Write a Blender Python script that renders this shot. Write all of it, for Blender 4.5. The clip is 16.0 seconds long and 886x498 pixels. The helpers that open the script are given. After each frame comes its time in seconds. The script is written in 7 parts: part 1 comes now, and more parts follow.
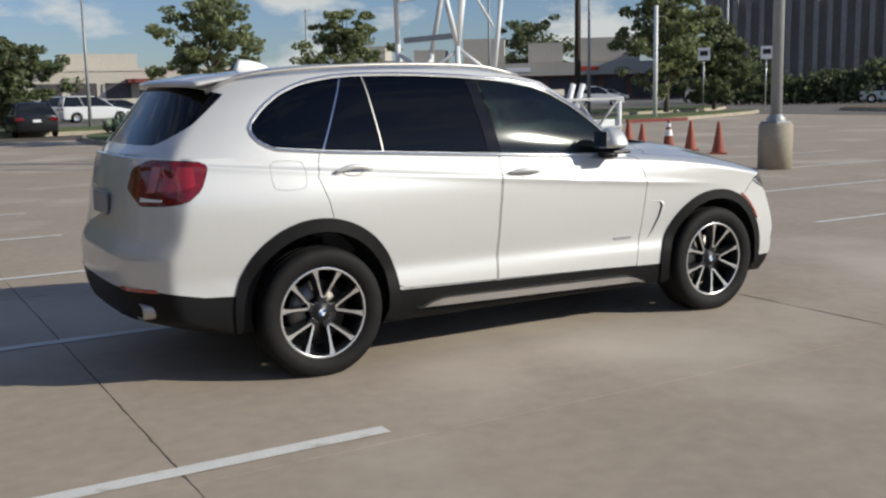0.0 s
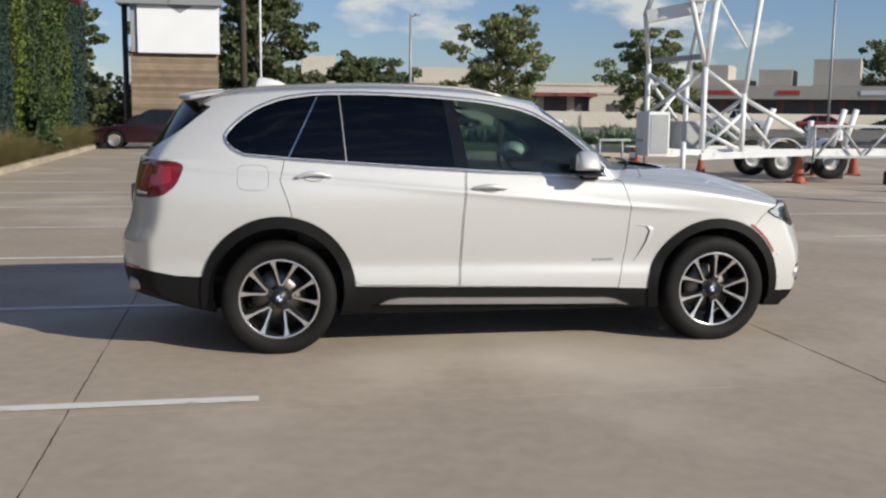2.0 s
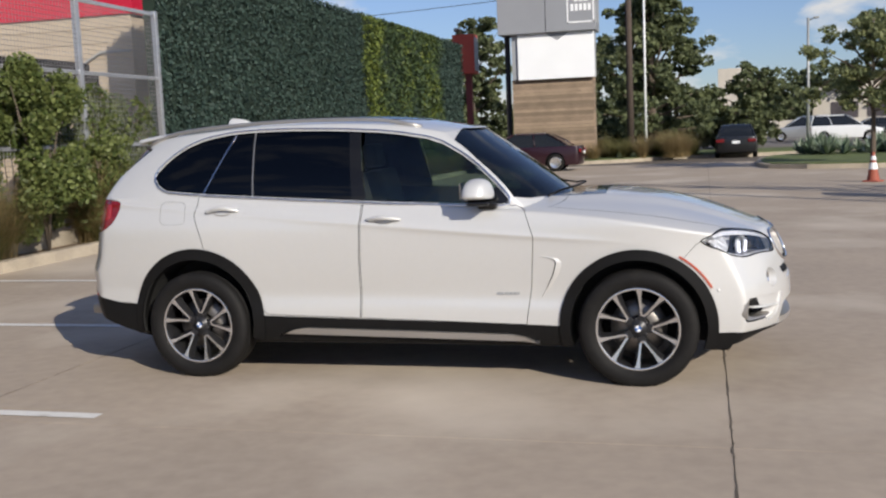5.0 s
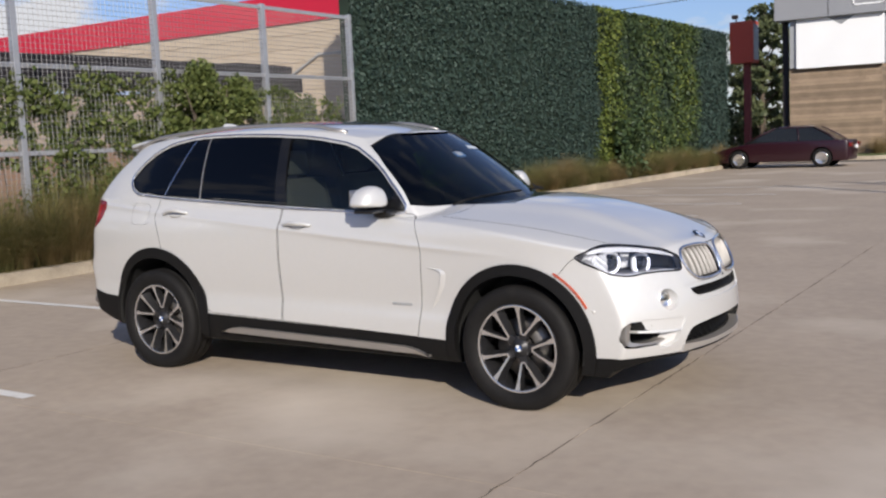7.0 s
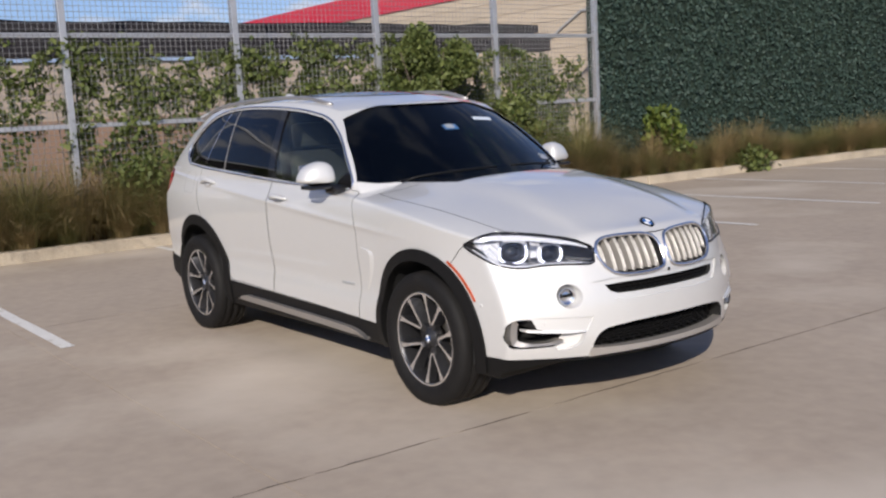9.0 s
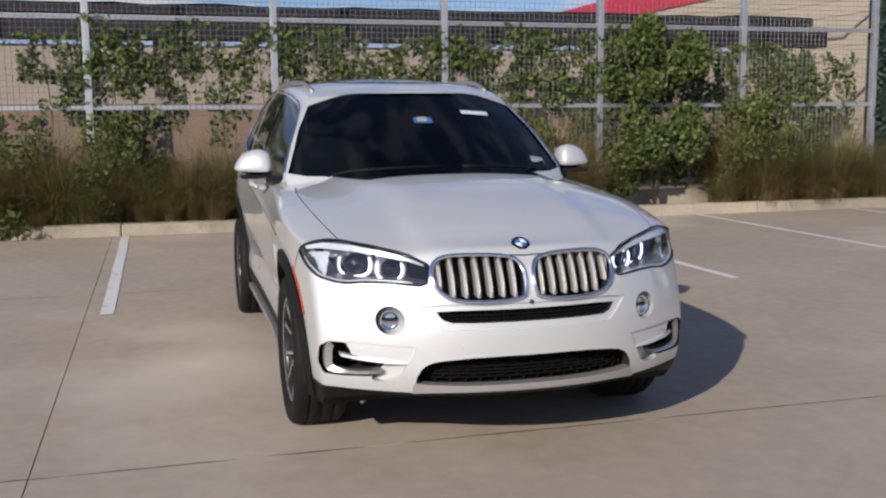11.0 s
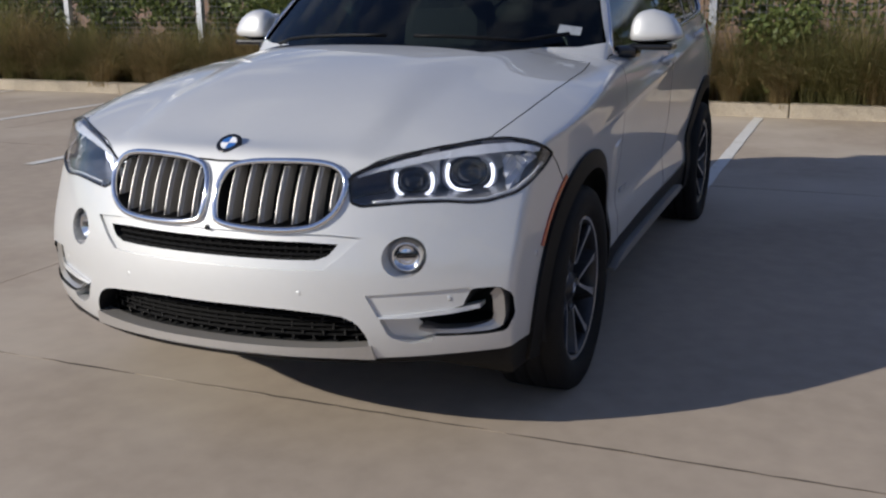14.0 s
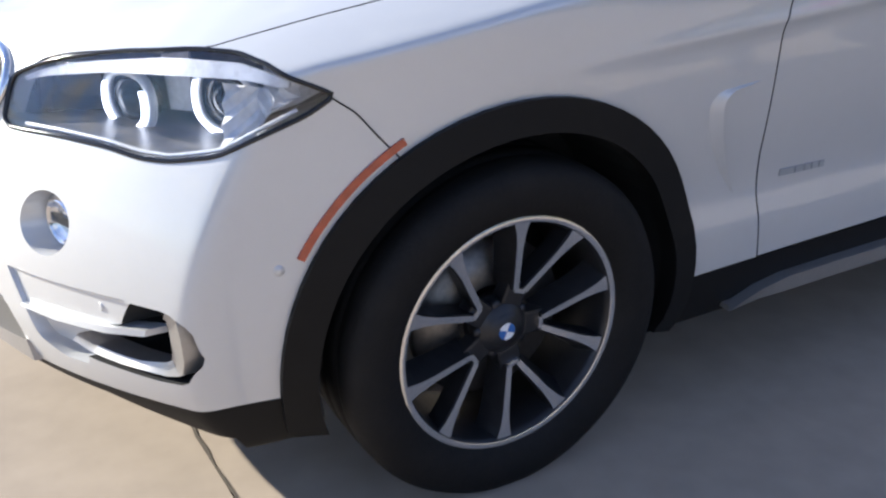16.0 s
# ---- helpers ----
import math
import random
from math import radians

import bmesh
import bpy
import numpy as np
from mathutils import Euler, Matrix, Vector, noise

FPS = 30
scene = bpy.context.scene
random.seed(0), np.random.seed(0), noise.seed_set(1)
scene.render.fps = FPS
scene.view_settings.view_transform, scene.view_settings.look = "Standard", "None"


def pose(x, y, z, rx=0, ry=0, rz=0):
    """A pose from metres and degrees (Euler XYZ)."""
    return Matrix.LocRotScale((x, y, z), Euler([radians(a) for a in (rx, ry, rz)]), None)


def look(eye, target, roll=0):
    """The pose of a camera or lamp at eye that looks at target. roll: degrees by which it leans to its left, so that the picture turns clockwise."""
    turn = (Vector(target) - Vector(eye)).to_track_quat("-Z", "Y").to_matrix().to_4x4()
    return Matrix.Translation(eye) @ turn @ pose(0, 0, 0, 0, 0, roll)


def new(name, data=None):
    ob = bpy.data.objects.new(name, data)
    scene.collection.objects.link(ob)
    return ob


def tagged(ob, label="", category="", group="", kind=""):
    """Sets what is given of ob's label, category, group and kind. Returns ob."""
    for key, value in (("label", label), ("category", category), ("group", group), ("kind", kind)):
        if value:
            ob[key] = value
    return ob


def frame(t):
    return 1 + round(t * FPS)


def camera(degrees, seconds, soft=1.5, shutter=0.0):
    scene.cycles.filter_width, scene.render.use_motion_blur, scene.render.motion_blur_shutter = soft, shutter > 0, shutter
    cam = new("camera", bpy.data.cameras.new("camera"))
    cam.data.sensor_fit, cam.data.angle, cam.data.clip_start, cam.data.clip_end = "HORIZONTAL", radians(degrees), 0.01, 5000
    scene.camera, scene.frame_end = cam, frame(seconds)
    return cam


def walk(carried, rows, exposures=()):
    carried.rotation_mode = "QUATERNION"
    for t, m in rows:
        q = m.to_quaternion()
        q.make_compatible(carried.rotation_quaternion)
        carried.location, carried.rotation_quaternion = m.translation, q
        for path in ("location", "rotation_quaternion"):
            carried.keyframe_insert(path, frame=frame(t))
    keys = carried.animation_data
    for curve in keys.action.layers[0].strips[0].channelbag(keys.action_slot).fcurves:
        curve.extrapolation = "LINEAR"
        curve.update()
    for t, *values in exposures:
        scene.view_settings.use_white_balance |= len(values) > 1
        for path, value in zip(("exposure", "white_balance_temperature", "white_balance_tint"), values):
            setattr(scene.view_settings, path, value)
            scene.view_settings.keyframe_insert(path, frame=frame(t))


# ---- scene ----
cam = camera(47.5, 16.0, soft=2.3)
PATH = [
    (0, (-3.625, -5.892, 1.535), (-2.626, -4.187, 1.226), -1.2),
    (0.5, (-3.22, -6.3, 1.579), (-2.368, -4.519, 1.26), -0.2),
    (1, (-2.733, -6.715, 1.554), (-2.053, -4.853, 1.29), -0.0),
    (1.5, (-2.245, -6.989, 1.539), (-1.703, -5.089, 1.233), 0.6),
    (2, (-1.649, -7.213, 1.546), (-1.271, -5.268, 1.271), 0.7),
    (2.5, (-1.052, -7.335, 1.601), (-0.861, -5.362, 1.335), -0.7),
    (3, (-0.433, -7.335, 1.575), (-0.359, -5.351, 1.333), -0.8),
    (4.25, (1.03, -7.232, 1.58), (0.736, -5.252, 1.346), -2.5),
    (5.5, (2.469, -6.734, 1.564), (1.825, -4.853, 1.343), -2.5),
    (6, (3.093, -6.46, 1.555), (2.309, -4.631, 1.354), -2.8),
    (6.5, (3.646, -6.224, 1.559), (2.726, -4.457, 1.379), -1.4),
    (7, (4.17, -5.844, 1.554), (3.097, -4.171, 1.337), -2.6),
    (7.5, (4.634, -5.463, 1.562), (3.413, -3.896, 1.327), -2.0),
    (8, (5.052, -4.969, 1.558), (3.715, -3.505, 1.298), -1.1),
    (8.5, (5.453, -4.508, 1.549), (4.012, -3.144, 1.293), -1.5),
    (9, (5.774, -3.913, 1.547), (4.176, -2.74, 1.276), -3.1),
    (10.25, (6.302, -2.416, 1.503), (4.447, -1.624, 1.237), -1.7),
    (11.5, (6.217, -0.867, 1.452), (4.262, -0.555, 1.163), -0.2),
    (12, (6.115, -0.282, 1.449), (4.143, -0.238, 1.117), -0.8),
    (12.5, (5.958, 0.272, 1.429), (3.992, 0.136, 1.084), -2.1),
    (13, (5.666, 0.836, 1.386), (3.746, 0.477, 0.957), -2.5),
    (13.5, (5.278, 1.321, 1.375), (3.411, 0.815, 0.867), -3.3),
    (14, (4.806, 1.739, 1.357), (3.009, 1.01, 0.866), -0.4),
    (14.5, (4.275, 2.046, 1.372), (2.58, 1.127, 0.841), -1.4),
    (15, (3.67, 2.283, 1.354), (2.161, 1.105, 0.778), -0.4),
    (15.5, (3.071, 2.362, 1.361), (1.781, 1.003, 0.661), -1.6),
    (16, (2.474, 2.341, 1.317), (1.55, 0.766, 0.501), 1.2),
]
walk(cam, [(t, look(eye, target, roll)) for t, eye, target, roll in PATH], exposures=[(0.0, -0.10, 6700, 6), (2.5, 0.0, 6850, 8), (5.5, 0.08, 6800, 11), (9.0, 0.10, 6700, 13), (11.5, -0.09, 6600, 12), (12.5, -0.03, 6650, 12), (13.0, -0.06, 6650, 12), (13.5, -0.12, 6600, 11), (14.0, -0.12, 6550, 10), (14.5, 0.10, 6500, 10), (15.0, 0.32, 6500, 9), (15.5, 0.50, 6500, 8), (16.0, 1.12, 6500, 8)])

# ---- world, sun ----
world = bpy.data.worlds.new("sky")
scene.world = world
world.use_nodes = True
wn, wl = world.node_tree.nodes, world.node_tree.links
wn.clear()
sky = wn.new("ShaderNodeTexSky")
sky.sky_type = "NISHITA"
sky.sun_disc = False
sky.sun_elevation = radians(25.5)
sky.sun_rotation = radians(134.4)
sky.altitude, sky.air_density, sky.dust_density, sky.ozone_density = 150, 1.0, 0.15, 2.2
sky_bg = wn.new("ShaderNodeBackground")
sky_bg.inputs["Strength"].default_value = 0.105
tint = wn.new("ShaderNodeMix")
tint.data_type, tint.blend_type = "RGBA", "MULTIPLY"
tint.inputs["Factor"].default_value = 1.0
# the low sky is a clear pale blue, the zenith deeper
wco = wn.new("ShaderNodeTexCoord")
wsep = wn.new("ShaderNodeSeparateXYZ")
wl.new(wco.outputs["Generated"], wsep.inputs[0])
rise = wn.new("ShaderNodeValToRGB")
rise.color_ramp.elements[0].color = (0.50, 0.60, 0.86, 1)
rise.color_ramp.elements[1].color = (1.0, 0.95, 1.13, 1)
rise.color_ramp.elements[1].position = 0.45
wl.new(wsep.outputs["Z"], rise.inputs["Fac"])
wl.new(rise.outputs["Color"], tint.inputs["B"])
wl.new(sky.outputs[0], tint.inputs["A"])
wl.new(tint.outputs["Result"], sky_bg.inputs["Color"])
# cumulus banks low over the horizon
wmap = wn.new("ShaderNodeMapping")
wmap.inputs["Scale"].default_value = (3.2, 3.2, 8.0)
wl.new(wco.outputs["Generated"], wmap.inputs["Vector"])
cloud = wn.new("ShaderNodeTexNoise")
cloud.inputs["Scale"].default_value = 1.9
cloud.inputs["Detail"].default_value = 9
cloud.inputs["Roughness"].default_value = 0.56
wl.new(wmap.outputs[0], cloud.inputs["Vector"])
cramp = wn.new("ShaderNodeValToRGB")
cramp.color_ramp.elements[0].position, cramp.color_ramp.elements[1].position = 0.51, 0.61
wl.new(cloud.outputs["Fac"], cramp.inputs["Fac"])
fade = wn.new("ShaderNodeMapRange")
fade.inputs["From Min"].default_value, fade.inputs["From Max"].default_value = -0.02, 0.03
wl.new(wsep.outputs["Z"], fade.inputs["Value"])
cmul = wn.new("ShaderNodeMath")
cmul.operation = "MULTIPLY"
wl.new(cramp.outputs["Color"], cmul.inputs[0])
wl.new(fade.outputs["Result"], cmul.inputs[1])
cmul2 = wn.new("ShaderNodeMath")
cmul2.operation = "MULTIPLY"
thin = wn.new("ShaderNodeMapRange")
thin.inputs["From Min"].default_value, thin.inputs["From Max"].default_value = 0.22, 0.5
thin.inputs["To Min"].default_value, thin.inputs["To Max"].default_value = 0.9, 0.25
wl.new(wsep.outputs["Z"], thin.inputs["Value"])
wl.new(thin.outputs["Result"], cmul2.inputs[1])
wl.new(cmul.outputs[0], cmul2.inputs[0])
cloud_bg = wn.new("ShaderNodeBackground")
cloud_bg.inputs["Color"].default_value = (0.95, 0.97, 1.0, 1)
cloud_bg.inputs["Strength"].default_value = 0.72
wmix = wn.new("ShaderNodeMixShader")
wl.new(cmul2.outputs[0], wmix.inputs[0])
wl.new(sky_bg.outputs[0], wmix.inputs[1])
wl.new(cloud_bg.outputs[0], wmix.inputs[2])
wout = wn.new("ShaderNodeOutputWorld")
wl.new(wmix.outputs[0], wout.inputs["Surface"])

SUN_DIR = Vector((0.644, -0.631, 0.4305)).normalized()
sun_data = bpy.data.lights.new("sun", "SUN")
sun_data.energy = 4.55
sun_data.angle = radians(0.55)
sun_data.color = (1.0, 0.955, 0.868)
sun = new("sun", sun_data)
sun.matrix_world = look(SUN_DIR * 60, (0, 0, 0))

# ---- materials ----
def mat(name, color, rough=0.6, metal=0.0, vary=0.15, scale=3.0, fine=40.0, bump=0.0, bump_scale=60.0, color2=None,
        coat=0.0, spec=0.5, alter=0.0, stain=None, stain_scale=0.4, stain_at=(0.5, 0.6), world_size=False):
    """A principled material with mottling at two scales, optional stains, relief and a change of tone from object to object."""
    m = bpy.data.materials.new(name)
    m.use_nodes = True
    n, l = m.node_tree.nodes, m.node_tree.links
    b = n["Principled BSDF"]
    # pieces laid side by side share one pattern across the whole place
    where = n.new("ShaderNodeNewGeometry").outputs["Position"] if world_size else n.new("ShaderNodeTexCoord").outputs["Object"]
    big, small = n.new("ShaderNodeTexNoise"), n.new("ShaderNodeTexNoise")
    for t, s, d in ((big, scale, 4), (small, fine, 3)):
        t.inputs["Scale"].default_value, t.inputs["Detail"].default_value = s, d
        l.new(where, t.inputs["Vector"])
    add = n.new("ShaderNodeMath")
    add.operation = "ADD"
    l.new(big.outputs["Fac"], add.inputs[0])
    l.new(small.outputs["Fac"], add.inputs[1])
    ramp = n.new("ShaderNodeMapRange")
    ramp.inputs["From Min"].default_value, ramp.inputs["From Max"].default_value = 0.7, 1.3
    l.new(add.outputs[0], ramp.inputs["Value"])
    mix = n.new("ShaderNodeMix")
    mix.data_type = "RGBA"
    c2 = color2 or tuple(min(1, c * (1 + vary)) for c in color)
    c1 = color if color2 else tuple(c * (1 - vary) for c in color)
    mix.inputs["A"].default_value, mix.inputs["B"].default_value = (*c1, 1), (*c2, 1)
    l.new(ramp.outputs["Result"], mix.inputs["Factor"])
    out = mix.outputs["Result"]
    if stain:
        st, sr, sm = n.new("ShaderNodeTexNoise"), n.new("ShaderNodeValToRGB"), n.new("ShaderNodeMix")
        st.inputs["Scale"].default_value, st.inputs["Detail"].default_value = stain_scale, 6
        l.new(where, st.inputs["Vector"])
        sr.color_ramp.elements[0].position, sr.color_ramp.elements[1].position = stain_at
        l.new(st.outputs["Fac"], sr.inputs["Fac"])
        sm.data_type = "RGBA"
        sm.inputs["B"].default_value = (*stain, 1)
        l.new(sr.outputs["Color"], sm.inputs["Factor"])
        l.new(out, sm.inputs["A"])
        out = sm.outputs["Result"]
    if alter:
        info, rng, hsv = n.new("ShaderNodeObjectInfo"), n.new("ShaderNodeMapRange"), n.new("ShaderNodeHueSaturation")
        rng.inputs["To Min"].default_value, rng.inputs["To Max"].default_value = 1 - alter, 1 + alter
        l.new(info.outputs["Random"], rng.inputs["Value"])
        l.new(rng.outputs["Result"], hsv.inputs["Value"])
        l.new(out, hsv.inputs["Color"])
        out = hsv.outputs["Color"]
    l.new(out, b.inputs["Base Color"])
    b.inputs["Roughness"].default_value, b.inputs["Metallic"].default_value = rough, metal
    b.inputs["Coat Weight"].default_value = coat
    b.inputs["Coat IOR"].default_value = 1.7
    b.inputs["Coat Roughness"].default_value = 0.03
    b.inputs["Specular IOR Level"].default_value = spec
    if bump:
        t, bp = n.new("ShaderNodeTexNoise"), n.new("ShaderNodeBump")
        t.inputs["Scale"].default_value, t.inputs["Detail"].default_value = bump_scale, 5
        l.new(where, t.inputs["Vector"])
        bp.inputs["Strength"].default_value, bp.inputs["Distance"].default_value = bump, 0.02
        l.new(t.outputs["Fac"], bp.inputs["Height"])
        l.new(bp.outputs["Normal"], b.inputs["Normal"])
    return m


def leaf_mat(name, dark, light, trans=0.25, rough=0.5):
    """Leaves: a tone for each leaf between dark and light, some light shining through."""
    m = bpy.data.materials.new(name)
    m.use_nodes = True
    n, l = m.node_tree.nodes, m.node_tree.links
    b = n["Principled BSDF"]
    geo, mix = n.new("ShaderNodeNewGeometry"), n.new("ShaderNodeMix")
    mix.data_type = "RGBA"
    mix.inputs["A"].default_value, mix.inputs["B"].default_value = (*dark, 1), (*light, 1)
    l.new(geo.outputs["Random Per Island"], mix.inputs["Factor"])
    l.new(mix.outputs["Result"], b.inputs["Base Color"])
    b.inputs["Roughness"].default_value = rough
    b.inputs["Specular IOR Level"].default_value = 0.3
    tr, ms = n.new("ShaderNodeBsdfTranslucent"), n.new("ShaderNodeMixShader")
    l.new(mix.outputs["Result"], tr.inputs["Color"])
    ms.inputs[0].default_value = trans
    l.new(b.outputs[0], ms.inputs[1])
    l.new(tr.outputs[0], ms.inputs[2])
    l.new(ms.outputs[0], n["Material Output"].inputs["Surface"])
    return m


def glass_mat(name, tint, rough=0.0, ior=1.5):
    """Thin tinted glass: tinted transparency under a mirror gloss that grows towards grazing."""
    m = bpy.data.materials.new(name)
    m.use_nodes = True
    n, l = m.node_tree.nodes, m.node_tree.links
    n.clear()
    tr, gl, fr, ms, out = (n.new("ShaderNode" + k) for k in ("BsdfTransparent", "BsdfGlossy", "LayerWeight", "MixShader", "OutputMaterial"))
    pw, ad = n.new("ShaderNodeMath"), n.new("ShaderNodeMath")
    pw.operation, ad.operation = "POWER", "MULTIPLY_ADD"
    pw.inputs[1].default_value = 4.5
    ad.inputs[1].default_value, ad.inputs[2].default_value = 0.93, 0.045
    fr.inputs["Blend"].default_value = 0.5
    tr.inputs["Color"].default_value = (*tint, 1)
    gl.inputs["Roughness"].default_value = rough
    l.new(fr.outputs["Facing"], pw.inputs[0])
    l.new(pw.outputs[0], ad.inputs[0])
    l.new(ad.outputs[0], ms.inputs[0])
    l.new(tr.outputs[0], ms.inputs[1])
    l.new(gl.outputs[0], ms.inputs[2])
    l.new(ms.outputs[0], out.inputs["Surface"])
    return m


def glow_mat(name, color, strength):
    m = bpy.data.materials.new(name)
    m.use_nodes = True
    b = m.node_tree.nodes["Principled BSDF"]
    b.inputs["Base Color"].default_value = (*color, 1)
    b.inputs["Emission Color"].default_value = (*color, 1)
    b.inputs["Emission Strength"].default_value = strength
    return m


CONCRETE = mat("lot_concrete", (0.385, 0.314, 0.245), 0.88, vary=0.10, scale=0.9, fine=9, bump=0.003, bump_scale=140, alter=0.02,
               stain=(0.53, 0.455, 0.37), stain_scale=0.36, stain_at=(0.52, 0.68), world_size=True)
KERB = mat("kerb_concrete", (0.42, 0.36, 0.28), 0.9, vary=0.2, scale=2.5, fine=60, bump=0.3, bump_scale=70, alter=0.06)
JOINT = mat("joint_filler", (0.11, 0.09, 0.07), 0.95, vary=0.3)
EARTH = mat("dry_earth", (0.16, 0.11, 0.07), 1.0, vary=0.3, scale=5, bump=0.5, bump_scale=25)
LAWN = mat("mown_grass_ground", (0.10, 0.13, 0.04), 1.0, vary=0.35, scale=1.2, fine=30, bump=0.5, bump_scale=30)
ASPHALT = mat("asphalt", (0.17, 0.15, 0.13), 0.9, vary=0.15, scale=0.6, fine=60, bump=0.15)
STRIPE = mat("white_road_paint", (0.70, 0.68, 0.64), 0.7, vary=0.08, scale=5, fine=60, stain=(0.45, 0.41, 0.34), stain_scale=7, stain_at=(0.6, 0.72))
PAINT = mat("pearl_white_paint", (0.625, 0.622, 0.612), 0.5, 0.3, vary=0.012, scale=30, fine=300, coat=1.0)
CLAD = mat("black_cladding_plastic", (0.0075, 0.0073, 0.0075), 0.5, vary=0.15, scale=20, fine=200, bump=0.05, bump_scale=400, spec=0.18)
GLOSSBLACK = mat("gloss_black_trim", (0.01, 0.01, 0.011), 0.12, vary=0.1)
HOUSING = mat("lamp_housing_grey", (0.17, 0.17, 0.185), 0.35, 0.2, vary=0.3, scale=25, fine=120)
SLAT = mat("satin_grille_slat", (0.31, 0.295, 0.275), 0.5, 0.1, vary=0.04, fine=120)
PILLAR = mat("black_window_pillar", (0.008, 0.008, 0.009), 0.05, vary=0.1, spec=0.4)
# near-black: dark trim, and shade put as colour into openings and hollows
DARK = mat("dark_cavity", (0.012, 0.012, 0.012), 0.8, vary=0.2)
CHROME = mat("bright_chrome", (0.78, 0.78, 0.8), 0.09, 1.0, vary=0.03)
LIPSILVER = mat("bright_satin_lip", (0.42, 0.395, 0.37), 0.32, 0.5, vary=0.05, fine=120)
SATIN = mat("satin_silver_trim", (0.44, 0.42, 0.40), 0.42, 0.8, vary=0.05, fine=120)
RUBBER = mat("tyre_rubber", (0.008, 0.0075, 0.0075), 0.7, vary=0.25, scale=8, fine=90, bump=0.1, bump_scale=150, stain=(0.018, 0.016, 0.014), stain_scale=6, stain_at=(0.55, 0.8), spec=0.25)
ALLOY = mat("machined_alloy", (0.72, 0.71, 0.71), 0.22, 0.9, vary=0.03, fine=150)
ALLOYDARK = mat("grey_lacquered_alloy", (0.035, 0.035, 0.038), 0.35, 0.5, vary=0.15)
IRON = mat("brake_iron", (0.25, 0.23, 0.21), 0.45, 0.9, vary=0.2, fine=80)
TINT = glass_mat("privacy_glass", (0.035, 0.04, 0.04))
FRONTGLASS = glass_mat("green_tinted_glass", (0.66, 0.74, 0.70), 0.09)
SCREEN = glass_mat("windscreen_glass", (0.27, 0.32, 0.31))
LENS = glass_mat("clear_lamp_lens", (0.93, 0.94, 0.96))
REDLENS = mat("red_lamp_lens", (0.15, 0.004, 0.007), 0.08, vary=0.3, scale=9, coat=0.5)
AMBER = mat("amber_marker_lens", (0.40, 0.06, 0.02), 0.2, vary=0.2, scale=20, coat=0.6)
DRL = glow_mat("daylight_ring_glow", (0.85, 0.88, 1.0), 2.8)
BLUE = mat("badge_blue", (0.03, 0.13, 0.40), 0.2, vary=0.05, coat=1)
BADGEWHITE = mat("badge_white", (0.85, 0.86, 0.88), 0.2, vary=0.03, coat=1)
LEATHER = mat("grey_leather", (0.05, 0.046, 0.044), 0.55, vary=0.15, bump=0.1)
REDLIT = mat("bright_red_lamp_segment", (0.34, 0.010, 0.014), 0.12, vary=0.2, scale=30, coat=1.0)
PALEBLUE = mat("pale_blue_sky_strip", (0.30, 0.40, 0.58), 0.5, vary=0.15, scale=3)
# sticker tones darkened to stand in for tinted glass over them
DIMWHITE = mat("white_sticker_glass_dimmed", (0.34, 0.36, 0.38), 0.3, vary=0.1, scale=40)
DIMBLUE = mat("blue_sticker_glass_dimmed", (0.05, 0.14, 0.30), 0.3, vary=0.1, scale=40)
BRIGHT = mat("silver_reflector", (0.74, 0.75, 0.78), 0.32, 0.2, vary=0.18, scale=60, fine=200)
STICKER = mat("windscreen_sticker", (0.65, 0.72, 0.78), 0.5, vary=0.1, scale=40)
GALV = mat("galvanised_steel", (0.52, 0.53, 0.55), 0.42, 0.7, vary=0.1, scale=6, fine=90)
WIRE = mat("galvanised_wire", (0.24, 0.24, 0.25), 0.5, 0.6, vary=0.1)
HEDGE_D = leaf_mat("dark_plastic_leaf", (0.021, 0.041, 0.033), (0.044, 0.076, 0.060), 0.12, 0.6)
HEDGE_Y = leaf_mat("yellow_green_ivy", (0.05, 0.082, 0.02), (0.165, 0.20, 0.04), 0.25)
HEDGE_M = leaf_mat("mid_green_ivy", (0.026, 0.050, 0.024), (0.075, 0.108, 0.038), 0.2)
VINE = leaf_mat("vine_leaf", (0.058, 0.086, 0.024), (0.20, 0.232, 0.075), 0.35)
OAK = leaf_mat("oak_leaf", (0.16, 0.19, 0.09), (0.36, 0.385, 0.19), 0.5)
BALD = leaf_mat("dark_tree_leaf", (0.09, 0.115, 0.06), (0.22, 0.25, 0.12), 0.45)
GRASSY = leaf_mat("dry_grass_blade", (0.17, 0.128, 0.06), (0.46, 0.345, 0.17), 0.4, 0.6)
GRASSG = leaf_mat("green_grass_blade", (0.11, 0.114, 0.042), (0.33, 0.295, 0.122), 0.4, 0.6)
AGAVE = leaf_mat("agave_leaf", (0.10, 0.16, 0.10), (0.28, 0.33, 0.24), 0.1, 0.6)
BARK = mat("tree_bark", (0.11, 0.085, 0.065), 0.95, vary=0.3, scale=8, bump=0.6, bump_scale=30)
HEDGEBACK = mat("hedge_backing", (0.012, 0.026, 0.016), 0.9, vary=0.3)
REDPAINT = mat("red_fascia_paint", (0.50, 0.012, 0.04), 0.5, vary=0.06, scale=1)
BEIGE = mat("beige_block_wall", (0.45, 0.37, 0.28), 0.9, vary=0.08, scale=1.5, fine=30, bump=0.2, bump_scale=40, alter=0.05)
PINKISH = mat("pinkish_stucco", (0.36, 0.30, 0.25), 0.9, vary=0.08, scale=2, bump=0.15)
TERRA = mat("terracotta_stucco", (0.25, 0.165, 0.120), 0.9, vary=0.12, scale=2, bump=0.15)
